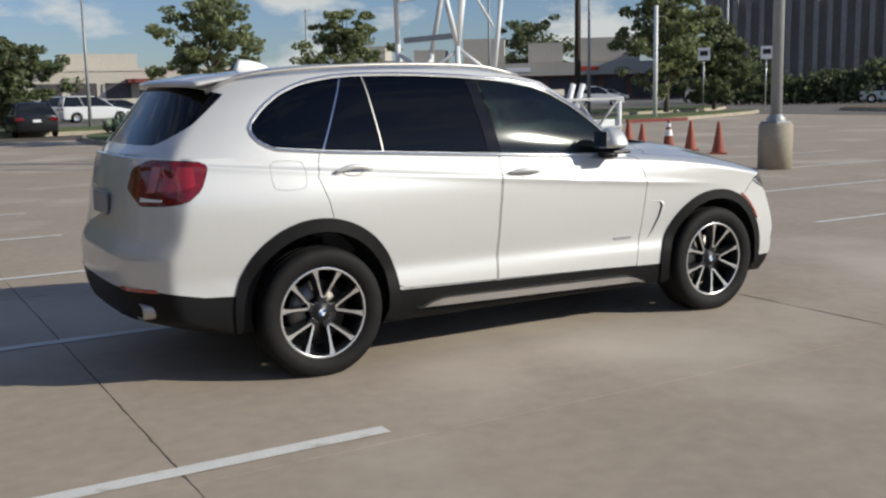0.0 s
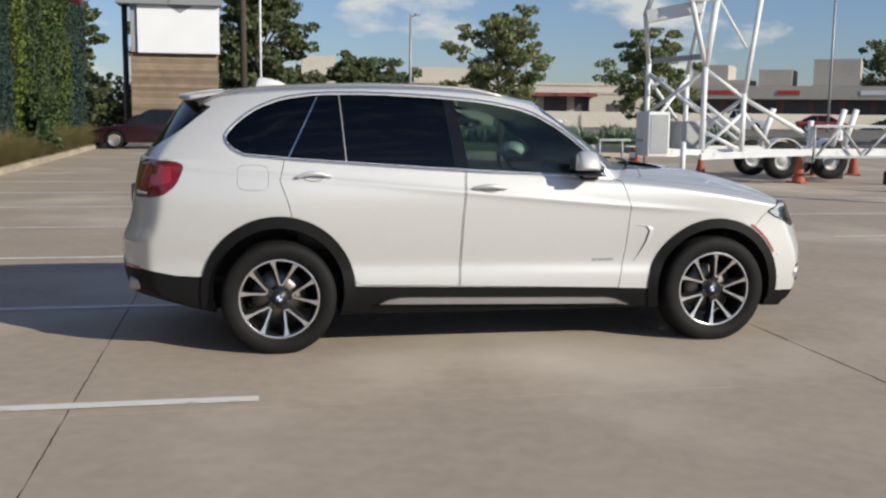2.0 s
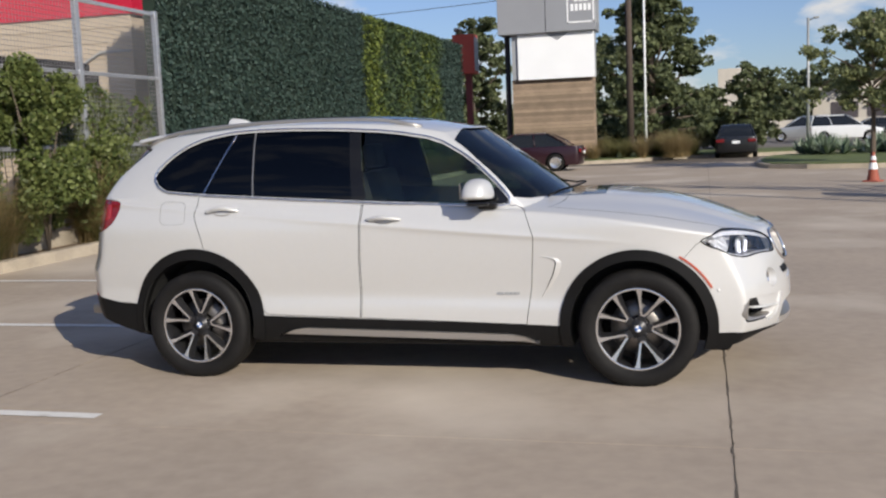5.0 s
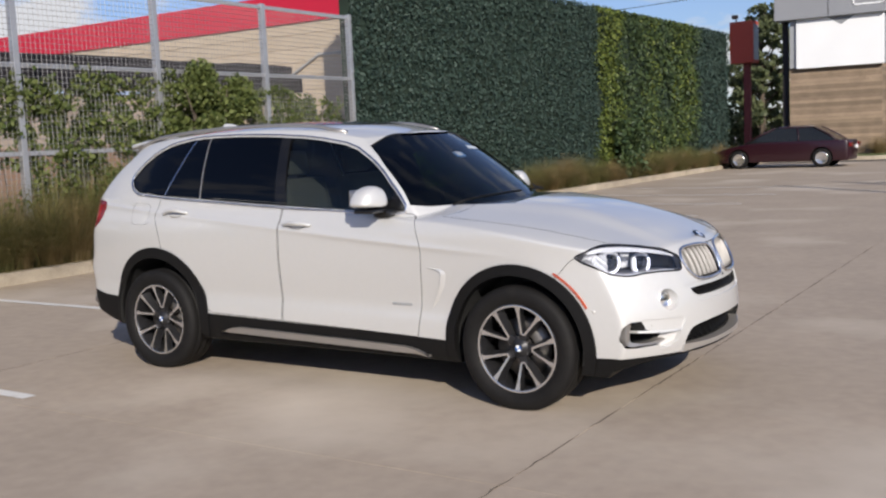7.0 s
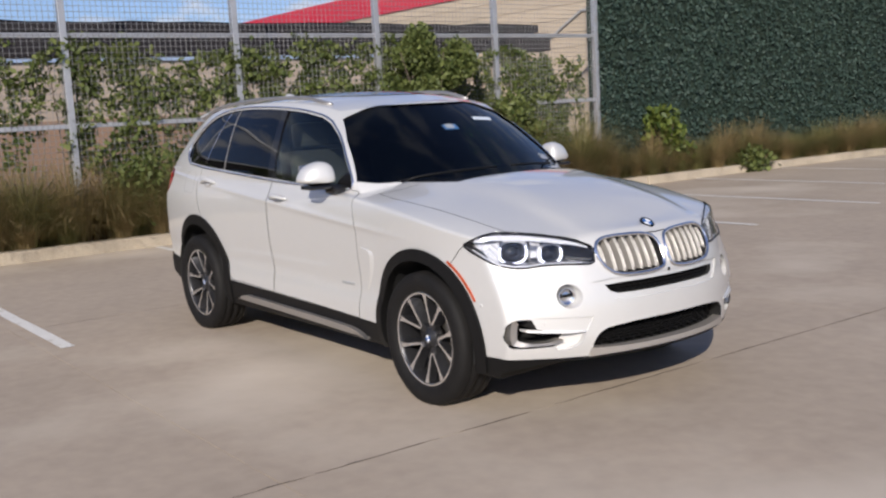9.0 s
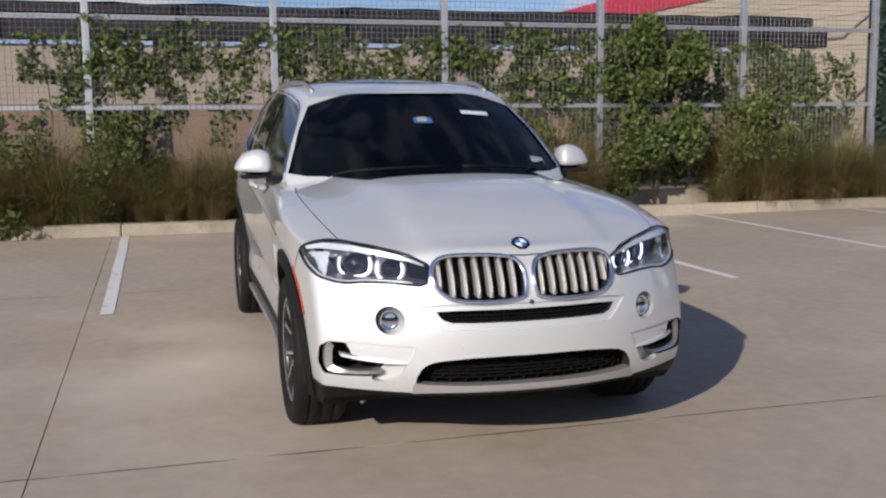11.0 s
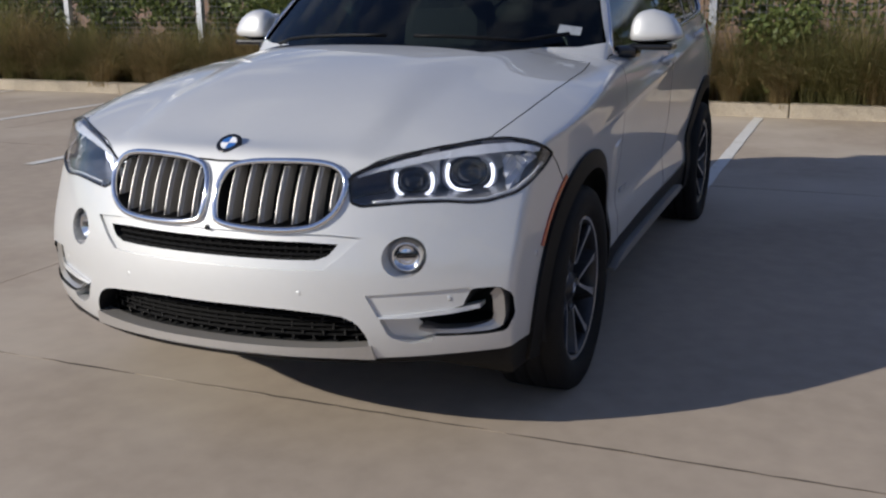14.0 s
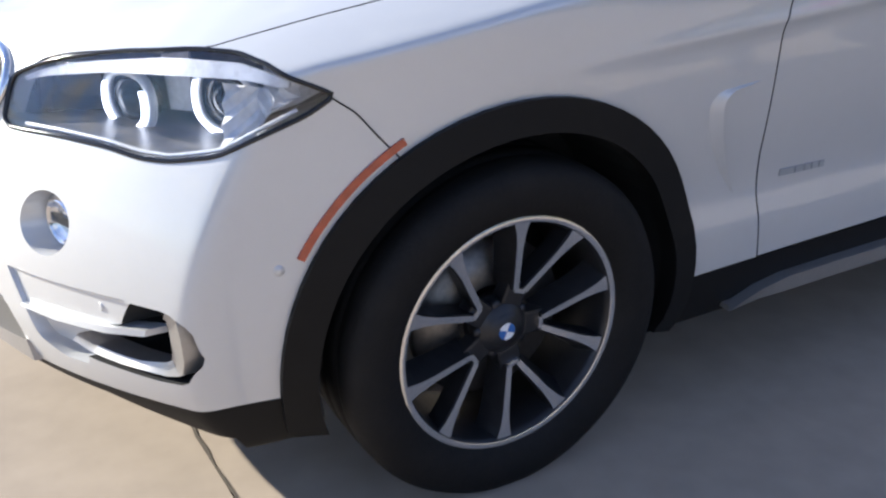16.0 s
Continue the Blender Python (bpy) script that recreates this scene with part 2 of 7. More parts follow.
DARKFASCIA = mat("dark_canopy_steel", (0.016, 0.013, 0.016), 0.7, vary=0.2)
CEDAR = mat("weathered_cedar", (0.27, 0.20, 0.14), 0.85, vary=0.2, scale=2.5, fine=50, bump=0.25, bump_scale=60, alter=0.28)
GREYPANEL = mat("grey_sign_panel", (0.26, 0.27, 0.29), 0.5, vary=0.05, scale=1)
WHITEPANEL = mat("white_sign_panel", (0.82, 0.83, 0.84), 0.6, vary=0.03, scale=1)
WHITESTEEL = mat("white_painted_steel", (0.74, 0.75, 0.75), 0.45, vary=0.06, scale=4, fine=40, stain=(0.42, 0.36, 0.30), stain_scale=5, stain_at=(0.66, 0.8))
GREYSTEEL = mat("grey_painted_steel", (0.36, 0.37, 0.38), 0.5, 0.2, vary=0.08)
POLEGREY = mat("lamp_pole_grey", (0.34, 0.35, 0.35), 0.5, 0.3, vary=0.06)
WOODPOLE = mat("dark_utility_pole_wood", (0.075, 0.055, 0.045), 0.9, vary=0.25, scale=6, bump=0.4)
CONEORANGE = mat("faded_orange_cone", (0.34, 0.085, 0.05), 0.7, vary=0.15, scale=5, alter=0.2)
BASECONC = mat("pole_base_concrete", (0.38, 0.33, 0.26), 0.9, vary=0.15, scale=3, fine=50, bump=0.3)
MAROON = mat("maroon_car_paint", (0.020, 0.003, 0.007), 0.3, vary=0.03, coat=0.25)
BLACKCAR = mat("black_car_paint", (0.010, 0.010, 0.011), 0.3, vary=0.03, coat=0.25)
WHITECAR = mat("white_car_paint", (0.75, 0.76, 0.77), 0.3, vary=0.02, coat=1)
SILVERCAR = mat("silver_car_paint", (0.36, 0.37, 0.38), 0.3, 0.5, vary=0.02, coat=1)
REDCAR = mat("red_car_paint", (0.35, 0.02, 0.02), 0.3, vary=0.03, coat=1)
FARGLASS = mat("car_window_dark", (0.012, 0.014, 0.016), 0.08, vary=0.1)
REDKERB = mat("red_kerb_paint", (0.20, 0.045, 0.04), 0.8, vary=0.15)
RIBBED = mat("grey_ribbed_concrete", (0.27, 0.25, 0.235), 0.9, vary=0.15, scale=0.3, fine=3)
FARWALL = mat("far_pale_wall", (0.50, 0.46, 0.40), 0.9, vary=0.08, scale=0.2, fine=3)
FARDARK = mat("far_shopfront", (0.07, 0.06, 0.065), 0.5, vary=0.3, scale=0.4, fine=4)
FARBRICK = mat("far_brick", (0.20, 0.10, 0.075), 0.9, vary=0.15, scale=0.3, fine=5)
FARRED = mat("far_red_sign", (0.5, 0.06, 0.03), 0.5, vary=0.05)


# ---- building helpers ----
def mesh_from(name, verts, faces, material=None, smooth=False):
    me = bpy.data.meshes.new(name)
    me.from_pydata([tuple(v) for v in verts], [], [tuple(f) for f in faces])
    if material:
        me.materials.append(material)
    if smooth:
        me.polygons.foreach_set("use_smooth", [True] * len(me.polygons))
    me.update()
    return me


def part(name, data, material=None, parent=None, label=""):
    """One mesh object, from a bmesh or a mesh, under a thing or a part."""
    if isinstance(data, bmesh.types.BMesh):
        me = bpy.data.meshes.new(name)
        data.to_mesh(me)
        data.free()
    else:
        me = data
    if material and not me.materials:
        me.materials.append(material)
    ob = new(name, me)
    if parent:
        ob.parent = parent
    if label:
        ob["label"] = label
    return ob


def thing(name, at=(0, 0, 0), label="", category="", group="", kind="", rz=0.0):
    e = new(name)
    e.matrix_world = pose(*at, 0, 0, rz)
    return tagged(e, label, category, group, kind)


def add_box(bm, x0, x1, y0, y1, z0, z1, bevel=0.0, m=None):
    """A box in bm, its edges rounded off by bevel."""
    r = bmesh.ops.create_cube(bm, size=1.0)
    vs = r["verts"]
    for v in vs:
        v.co = Vector(((x0 + x1) / 2 + v.co.x * (x1 - x0), (y0 + y1) / 2 + v.co.y * (y1 - y0), (z0 + z1) / 2 + v.co.z * (z1 - z0)))
    if bevel:
        es = list({e for v in vs for e in v.link_edges})
        r = bmesh.ops.bevel(bm, geom=es, offset=bevel, segments=2, affect="EDGES", profile=0.6)
        vs = list({v for f in r["faces"] for v in f.verts} | {v for v in vs if v.is_valid})
    if m:
        bmesh.ops.transform(bm, matrix=m, verts=[v for v in vs if v.is_valid])
    return vs


def box(x0, x1, y0, y1, z0, z1, bevel=0.0):
    bm = bmesh.new()
    add_box(bm, x0, x1, y0, y1, z0, z1, bevel)
    return bm


def tube_mesh(name, path, radii, material=None, sides=8, closed=False, cap=True):
    """A tube along path; radii one number or one a point."""
    path = [Vector(p) for p in path]
    n = len(path)
    radii = [radii] * n if isinstance(radii, (int, float)) else list(radii)
    verts, faces, ref = [], [], None
    for i, p in enumerate(path):
        a = path[(i - 1) % n] if closed or i else p
        b = path[(i + 1) % n] if closed or i < n - 1 else p
        d = (b - a).normalized()
        if ref is None:
            ref = d.orthogonal().normalized()
        ref = (ref - d * ref.dot(d))
        ref = ref.normalized() if ref.length > 1e-6 else d.orthogonal().normalized()
        up = d.cross(ref)
        for k in range(sides):
            t = 2 * math.pi * k / sides
            verts.append(p + radii[i] * (math.cos(t) * ref + math.sin(t) * up))
    for i in range(n if closed else n - 1):
        j = (i + 1) % n
        for k in range(sides):
            k2 = (k + 1) % sides
            faces.append((i * sides + k, i * sides + k2, j * sides + k2, j * sides + k))
    if cap and not closed:
        faces.append(tuple(range(sides - 1, -1, -1)))
        faces.append(tuple((n - 1) * sides + k for k in range(sides)))
    return mesh_from(name, verts, faces, material, True)


def lathe(name, profile, axis="z", segs=32, material=None, smooth=True):
    """Turns a profile of (radius, height) pairs round an axis."""
    verts, faces, n = [], [], len(profile)
    for k in range(segs):
        t = 2 * math.pi * k / segs
        for r, h in profile:
            a, b = r * math.cos(t), r * math.sin(t)
            verts.append({"x": (h, a, b), "y": (a, h, b), "z": (a, b, h)}[axis])
    for k in range(segs):
        k2 = (k + 1) % segs
        for i in range(n - 1):
            f = (k * n + i, k2 * n + i, k2 * n + i + 1, k * n + i + 1)
            faces.append(f[::-1] if axis == "y" else f)
    return mesh_from(name, verts, faces, material, smooth)


def leaves(name, centers, size, material, rng, flat=None, long=1.6, spread=0.5):
    """Many small folded leaves, one island each, at the centres given (an n x 3 array)."""
    c = np.asarray(centers, float)
    n = len(c)
    d = rng.normal(size=(n, 3))
    d /= np.linalg.norm(d, axis=1)[:, None] + 1e-9
    u = rng.normal(size=(n, 3))
    if flat is not None:
        d = d * spread + np.asarray(flat)
        d /= np.linalg.norm(d, axis=1)[:, None]
    u -= d * (u * d).sum(1)[:, None]
    u /= np.linalg.norm(u, axis=1)[:, None] + 1e-9
    w = np.cross(d, u)
    s = size * rng.uniform(0.6, 1.3, n)[:, None]
    lift = d * s * 0.18
    v = np.empty((n, 6, 3))
    v[:, 0] = c - u * s * long / 2
    v[:, 1] = c - u * s * 0.1 + w * s * 0.5 + lift
    v[:, 2] = c + u * s * long / 2
    v[:, 3] = c - u * s * 0.1 - w * s * 0.5 + lift
    k = np.arange(n)[:, None] * 6
    v[:, 4], v[:, 5] = v[:, 0], v[:, 2]
    v = v[:, :4].reshape(-1, 3)
    k = np.arange(n)[:, None] * 4
    f = np.concatenate([k + [0, 1, 2], k + [0, 2, 3]])
    me = bpy.data.meshes.new(name)
    me.vertices.add(len(v))
    me.vertices.foreach_set("co", v.ravel())
    me.loops.add(f.size)
    me.loops.foreach_set("vertex_index", f.ravel())
    me.polygons.add(len(f))
    me.polygons.foreach_set("loop_start", np.arange(0, f.size, 3))
    me.polygons.foreach_set("loop_total", np.full(len(f), 3))
    me.materials.append(material)
    me.update(calc_edges=True)
    return me

# ---- ground ----
def grid_sheet(name, x0, x1, y0, y1, z, material, nx=1, ny=1):
    verts = [(x0 + (x1 - x0) * i / nx, y0 + (y1 - y0) * j / ny, z) for j in range(ny + 1) for i in range(nx + 1)]
    faces = [(j * (nx + 1) + i, j * (nx + 1) + i + 1, (j + 1) * (nx + 1) + i + 1, (j + 1) * (nx + 1) + i) for j in range(ny) for i in range(nx)]
    return mesh_from(name, verts, faces, material)


ground = part("ground", grid_sheet("ground", -900, 900, -900, 900, -0.03, ASPHALT, 8, 8))
tagged(ground, "grey weathered asphalt ground reaching to the horizon", "ground", kind="structure")

FENCE_X, KERB_X = -7.77, -6.98

lot = part("pavement", box(KERB_X, 40, -40, 40, -0.025, -0.012), JOINT)
tagged(lot, "tan concrete parking lot of large jointed slabs", "pavement", kind="structure")

# kerb along the planted strip
kerb = thing("kerb", label="pale worn concrete kerb along the planted strip", category="kerb", kind="structure")
KL = 3.05
kb = bmesh.new()
add_box(kb, KERB_X - 0.17, KERB_X, 0.006, KL - 0.006, -0.03, 0.15, 0.018)
kerb_me = bpy.data.meshes.new("kerb_stone")
kb.to_mesh(kerb_me)
kb.free()
kerb_me.materials.append(KERB)
for i in range(-8, 12):
    s = part("kerb_stone", kerb_me, None, kerb)
    s.location = (random.uniform(-0.012, 0.012), i * KL + 1.1, random.uniform(-0.006, 0.006))

bed = part("planting_bed", box(FENCE_X - 0.5, KERB_X - 0.165, -26, 38, -0.03, 0.10), EARTH)
tagged(bed, "bare brown earth strip behind the kerb", "planting bed", kind="structure")

# painted bay lines
def bay_line(x0, x1, y, wdt=0.1, dy=0.0):
    n = 14
    vs, fs = [], []
    for i in range(n + 1):
        x = x0 + (x1 - x0) * i / n
        yy = y + dy * i / n
        j = random.uniform(-0.004, 0.004)
        vs += [(x, yy - wdt / 2 + j, 0.004), (x, yy + wdt / 2 + j, 0.004)]
    for i in range(n):
        fs.append((2 * i, 2 * i + 2, 2 * i + 3, 2 * i + 1))
    ob = part("bay_line", mesh_from("bay_line", vs, fs, STRIPE))
    return tagged(ob, "white painted parking bay line, worn", "bay line", "bay lines", "structure")


for k in range(-3, 9):
    bay_line(-1.61, -6.9, -1.9 + 2.69 * k)
for k in range(0, 5):
    bay_line(5.65, 16.2, 1.63 + 2.68 * k, 0.09)

# ---- fence ----
POSTS = [9.78 - 2.415 * k for k in range(0, 10)]
fence = thing("fence", (0, 0, 0), "tall galvanised steel fence with welded wire mesh panels", "fence")
for y in POSTS:
    bm = bmesh.new()
    add_box(bm, FENCE_X - 0.045, FENCE_X + 0.045, y - 0.045, y + 0.045, 0.05, 3.99, 0.006)
    part("post", bm, GALV, fence)
RAILS = (0.46, 1.61, 2.78, 3.93)
part("footing", box(FENCE_X - 0.13, FENCE_X + 0.075, -14, 9.8, 0.02, 0.32, 0.012), KERB, fence, "low pale concrete footing")
for a, b in zip(POSTS[1:], POSTS[:-1]):
    for z in RAILS:
        part("rail", box(FENCE_X - 0.03, FENCE_X + 0.03, a + 0.046, b - 0.046, z - 0.03, z + 0.03, 0.004), GALV, fence)
    vs, fs = [], []
    def rod(p, q, r):
        k = len(vs)
        vs.extend([(FENCE_X + 0.036 + dx, p[0] + (dy if p[0] == q[0] else 0), p[1] + (dy if p[1] == q[1] else 0)) for dx, dy in ((-r, 0), (0, r), (r, 0), (0, -r))])
        vs.extend([(FENCE_X + 0.036 + dx, q[0] + (dy if p[0] == q[0] else 0), q[1] + (dy if p[1] == q[1] else 0)) for dx, dy in ((-r, 0), (0, r), (r, 0), (0, -r))])
        fs.extend([(k + i, k + (i + 1) % 4, k + 4 + (i + 1) % 4, k + 4 + i) for i in range(4)])
    yy = a + 0.08
    while yy < b - 0.05:
        rod((yy, 0.47), (yy, 3.92), 0.0034)
        yy += 0.075
    zz = 0.53
    while zz < 3.9:
        rod((a + 0.045, zz), (b - 0.045, zz), 0.0034)
        zz += 0.075
    part("wire_mesh", mesh_from("wire_mesh", vs, fs, WIRE), None, fence)

# ---- green wall beyond the fence ----
rng = np.random.default_rng(5)
HEDGE_TOP = 5.1
wall_back = thing("hedge_wall", label="tall screen wall covered in dark green artificial leaves and ivy", category="hedge wall")
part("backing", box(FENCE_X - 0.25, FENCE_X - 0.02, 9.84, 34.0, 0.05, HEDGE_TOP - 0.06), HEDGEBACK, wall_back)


def hedge_part(name, y0, y1, material, per_m2, size, label, thick=0.09):
    n = int((y1 - y0) * HEDGE_TOP * per_m2)
    pts = np.column_stack([FENCE_X - 0.01 + rng.uniform(0, 1, n) ** 1.5 * thick, rng.uniform(y0, y1, n), rng.uniform(0.1, HEDGE_TOP, n)])
    bulge = 0.05 * np.sin(pts[:, 1] * 3.1 + 2 * np.sin(pts[:, 2] * 1.7)) + 0.04 * np.sin(pts[:, 2] * 4.3)
    pts[:, 0] += bulge * (thick > 0.1)
    if thick > 0.1:
        pts[:, 1] += 0.22 * np.sin(pts[:, 2] * 2.3 + y0) + 0.12 * np.sin(pts[:, 2] * 6.1) + rng.normal(0, 0.14, n)
    m = int((y1 - y0) * 160)
    top = np.column_stack([FENCE_X - rng.uniform(-0.08, 0.25, m), rng.uniform(y0, y1, m), HEDGE_TOP + rng.normal(0, 0.035, m)])
    part(name, leaves(name, np.vstack([pts, top]), size, material, rng, (1.0, 0, 0.25), 1.3, 0.8), None, wall_back, label)


hedge_part("leaf_panel", 9.8, 21.4, HEDGE_D, 520, 0.055, "dark green plastic leaf panels")
hedge_part("ivy", 21.4, 23.0, HEDGE_Y, 420, 0.075, "yellow-green living ivy", 0.22)
hedge_part("ivy", 22.7, 24.4, HEDGE_M, 330, 0.075, "mid-green living ivy", 0.2)
hedge_part("ivy", 24.9, 26.3, HEDGE_Y, 150, 0.075, "yellow-green living ivy", 0.24)
hedge_part("ivy", 24.2, 27.0, HEDGE_M, 330, 0.08, "mid-green living ivy", 0.2)
hedge_part("ivy", 27.0, 30.2, HEDGE_M, 300, 0.085, "mid-green living ivy", 0.2)
hedge_part("ivy", 27.4, 29.6, HEDGE_Y, 180, 0.085, "yellow-green living ivy", 0.22)
hedge_part("leaf_panel", 30.2, 34.0, HEDGE_D, 300, 0.07, "dark green plastic leaf panels")


# ---- grass tufts along the kerb ----
def tuft_mesh(name, material, blades, height, seed, lean=0.55):
    """A fountain of fine blades that rise from one root and arch over outwards."""
    r = np.random.default_rng(seed)
    vs, fs = [], []
    for _ in range(blades):
        a, rad = r.uniform(0, 2 * math.pi), abs(r.normal(0, 0.10))
        bx, by = rad * math.cos(a), rad * math.sin(a)
        out = a + r.normal(0, 0.7)
        h, ln, w = height * r.uniform(0.45, 1.12), lean * r.uniform(0.15, 1.3), r.uniform(0.0022, 0.0046)
        k = len(vs)
        px, py = -math.sin(out) * w, math.cos(out) * w
        for s in (0.0, 0.3, 0.6, 0.82, 1.0):
            d = ln * h * s ** 1.8
            x, y, z = bx + d * math.cos(out), by + d * math.sin(out), h * (s - 0.40 * ln * s ** 2.6)
            f = 1 - 0.75 * s
            vs += [(x - px * f, y - py * f, z), (x + px * f, y + py * f, z)]
        fs += [(k + 2 * i, k + 2 * i + 1, k + 2 * i + 3, k + 2 * i + 2) for i in range(4)]
    return mesh_from(name, vs, fs, material)


TUFTS = [tuft_mesh("grass_tuft", (GRASSY, GRASSG)[i % 2], 1050, (1.05, 0.95, 1.15, 1.0, 0.9, 1.1)[i], 30 + i, (0.95, 1.05, 0.8, 1.15, 1.3, 0.9)[i]) for i in range(6)]
y = -13.0
while y < 33:
    for row in range(0 if 4.6 < y < 6.5 else 3 if y < 9.5 else 2):
        t = random.choice(TUFTS)
        ob = new("grass_tuft", t)
        sc = random.choice((0.75, 0.95, 1.1, 1.25)) * random.uniform(0.9, 1.1) * (0.75 if y > 9.5 else 1.0) * (0.7 if row == 0 else 1.0)
        ob.matrix_world = Matrix.Translation((KERB_X - 0.22 - 0.19 * row + random.uniform(-0.06, 0.06), y + random.uniform(-0.18, 0.18), 0.09)) @ Matrix.Rotation(random.uniform(0, 6.28), 4, "Z") @ Matrix.Scale(sc, 4)
        tagged(ob, "wispy tuft of tall ornamental grass, part dry, behind the kerb", "grass tuft", "grass tufts along the kerb")
    y += random.uniform(0.36, 0.58)

# ---- the white SUV ----
def curve_of(*pairs):
    """A smooth curve through (at, value) pairs."""
    xs, ys = [p[0] for p in pairs], [p[1] for p in pairs]
    n = len(xs)
    sl = [(ys[i + 1] - ys[i]) / (xs[i + 1] - xs[i]) for i in range(n - 1)]
    tan = [sl[0]] + [0.0 if sl[i - 1] * sl[i] <= 0 else 2 * sl[i - 1] * sl[i] / (sl[i - 1] + sl[i]) for i in range(1, n - 1)] + [sl[-1]]

    def at(x):
        if x <= xs[0]:
            return ys[0]
        if x >= xs[-1]:
            return ys[-1]
        i = next(k for k in range(n - 1) if x <= xs[k + 1])
        h = xs[i + 1] - xs[i]
        t = (x - xs[i]) / h
        return ((2 * t ** 3 - 3 * t ** 2 + 1) * ys[i] + (t ** 3 - 2 * t ** 2 + t) * h * tan[i] + (3 * t ** 2 - 2 * t ** 3) * ys[i + 1] + (t ** 3 - t ** 2) * h * tan[i + 1])
    return at


def cage(us, vs, ws, place):
    """The skin of a box grid, each grid point put where place(u, v, w) says."""
    index, verts, faces = {}, [], []

    def vert(i, j, k):
        if (i, j, k) not in index:
            index[i, j, k] = len(verts)
            verts.append(place(us[i], vs[j], ws[k]))
        return index[i, j, k]
    I, J, K = len(us) - 1, len(vs) - 1, len(ws) - 1
    for j in range(J):
        for k in range(K):
            faces.append([vert(0, j, k), vert(0, j, k + 1), vert(0, j + 1, k + 1), vert(0, j + 1, k)])
            faces.append([vert(I, j, k), vert(I, j + 1, k), vert(I, j + 1, k + 1), vert(I, j, k + 1)])
    for i in range(I):
        for k in range(K):
            faces.append([vert(i, 0, k), vert(i + 1, 0, k), vert(i + 1, 0, k + 1), vert(i, 0, k + 1)])
            faces.append([vert(i, J, k), vert(i, J, k + 1), vert(i + 1, J, k + 1), vert(i + 1, J, k)])
    for i in range(I):
        for j in range(J):
            faces.append([vert(i, j, 0), vert(i, j + 1, 0), vert(i + 1, j + 1, 0), vert(i + 1, j, 0)])
            faces.append([vert(i, j, K), vert(i + 1, j, K), vert(i + 1, j + 1, K), vert(i, j + 1, K)])
    return mesh_from("cage", verts, faces)


def solved(me, *mods):
    """The mesh with modifiers applied: each a kind and its settings."""
    ob = new("work", me)
    extra = []
    for kind, settings in mods:
        m = ob.modifiers.new("m", kind)
        if kind == "SUBSURF":
            m.levels = m.render_levels = settings
        else:
            op, other = settings
            b = new("cutter", other)
            extra.append(b)
            m.operation, m.object, m.solver = op, b, "EXACT"
            m.material_mode = "TRANSFER"
    dg = bpy.context.evaluated_depsgraph_get()
    out = bpy.data.meshes.new_from_object(ob.evaluated_get(dg))
    for o in [ob, *extra]:
        bpy.data.objects.remove(o)
    return out


def minus(a, b):
    return solved(a, ("BOOLEAN", ("DIFFERENCE", b)))


def common(a, b):
    return solved(a, ("BOOLEAN", ("INTERSECT", b)))


def union(a, b):
    return solved(a, ("BOOLEAN", ("UNION", b)))


def shrunk(me, d, material=None):
    """A copy of a closed mesh drawn in by d metres along its normals."""
    out = me.copy()
    co, no = np.empty(len(me.vertices) * 3), np.empty(len(me.vertices) * 3)
    me.vertices.foreach_get("co", co)
    me.vertex_normals.foreach_get("vector", no)
    out.vertices.foreach_set("co", co - d * no)
    if material:
        out.materials.clear()
        out.materials.append(material)
    out.update()
    return out


def prism(poly, axis, a, b, material=None):
    """A polygon drawn out along an axis. axis y: poly in (x, z); x: in (y, z); z: in (x, y)."""
    area = sum(p[0] * q[1] - q[0] * p[1] for p, q in zip(poly, poly[1:] + poly[:1]))
    if (area > 0) != (axis != "y"):
        poly = poly[::-1]
    put = {"y": lambda p, t: (p[0], t, p[1]), "x": lambda p, t: (t, p[0], p[1]), "z": lambda p, t: (p[0], p[1], t)}[axis]
    n = len(poly)
    verts = [put(p, a) for p in poly] + [put(p, b) for p in poly]
    faces = [tuple(range(n - 1, -1, -1)), tuple(range(n, 2 * n))] + [(i, (i + 1) % n, n + (i + 1) % n, n + i) for i in range(n)]
    return mesh_from("prism", verts, faces, material)


def rounded(poly, times=2, share=0.25):
    """A polygon with its corners cut off again and again."""
    for _ in range(times):
        out = []
        for p, q in zip(poly, poly[1:] + poly[:1]):
            out.append((p[0] + (q[0] - p[0]) * share, p[1] + (q[1] - p[1]) * share))
            out.append((q[0] + (p[0] - q[0]) * share, q[1] + (p[1] - q[1]) * share))
        poly = out
    return poly


def grown(poly, d):
    """A polygon grown outwards by d metres."""
    area = sum(p[0] * q[1] - q[0] * p[1] for p, q in zip(poly, poly[1:] + poly[:1]))
    s, out, n = (1 if area > 0 else -1), [], len(poly)
    for i in range(n):
        p, c, q = Vector(poly[i - 1]), Vector(poly[i]), Vector(poly[(i + 1) % n])
        e1, e2 = (c - p).normalized(), (q - c).normalized()
        n1, n2 = Vector((e1.y, -e1.x)) * s, Vector((e2.y, -e2.x)) * s
        m = n1 + n2
        m = m / max(0.4, m.length_squared) * 2
        out.append((c.x + m.x * d, c.y + m.y * d))
    return out


def mirrored(poly):
    return [(-p[0], p[1]) for p in poly]


def disc(cx, cy, r, n=48):
    return [(cx + r * math.cos(2 * math.pi * k / n), cy + r * math.sin(2 * math.pi * k / n)) for k in range(n)]


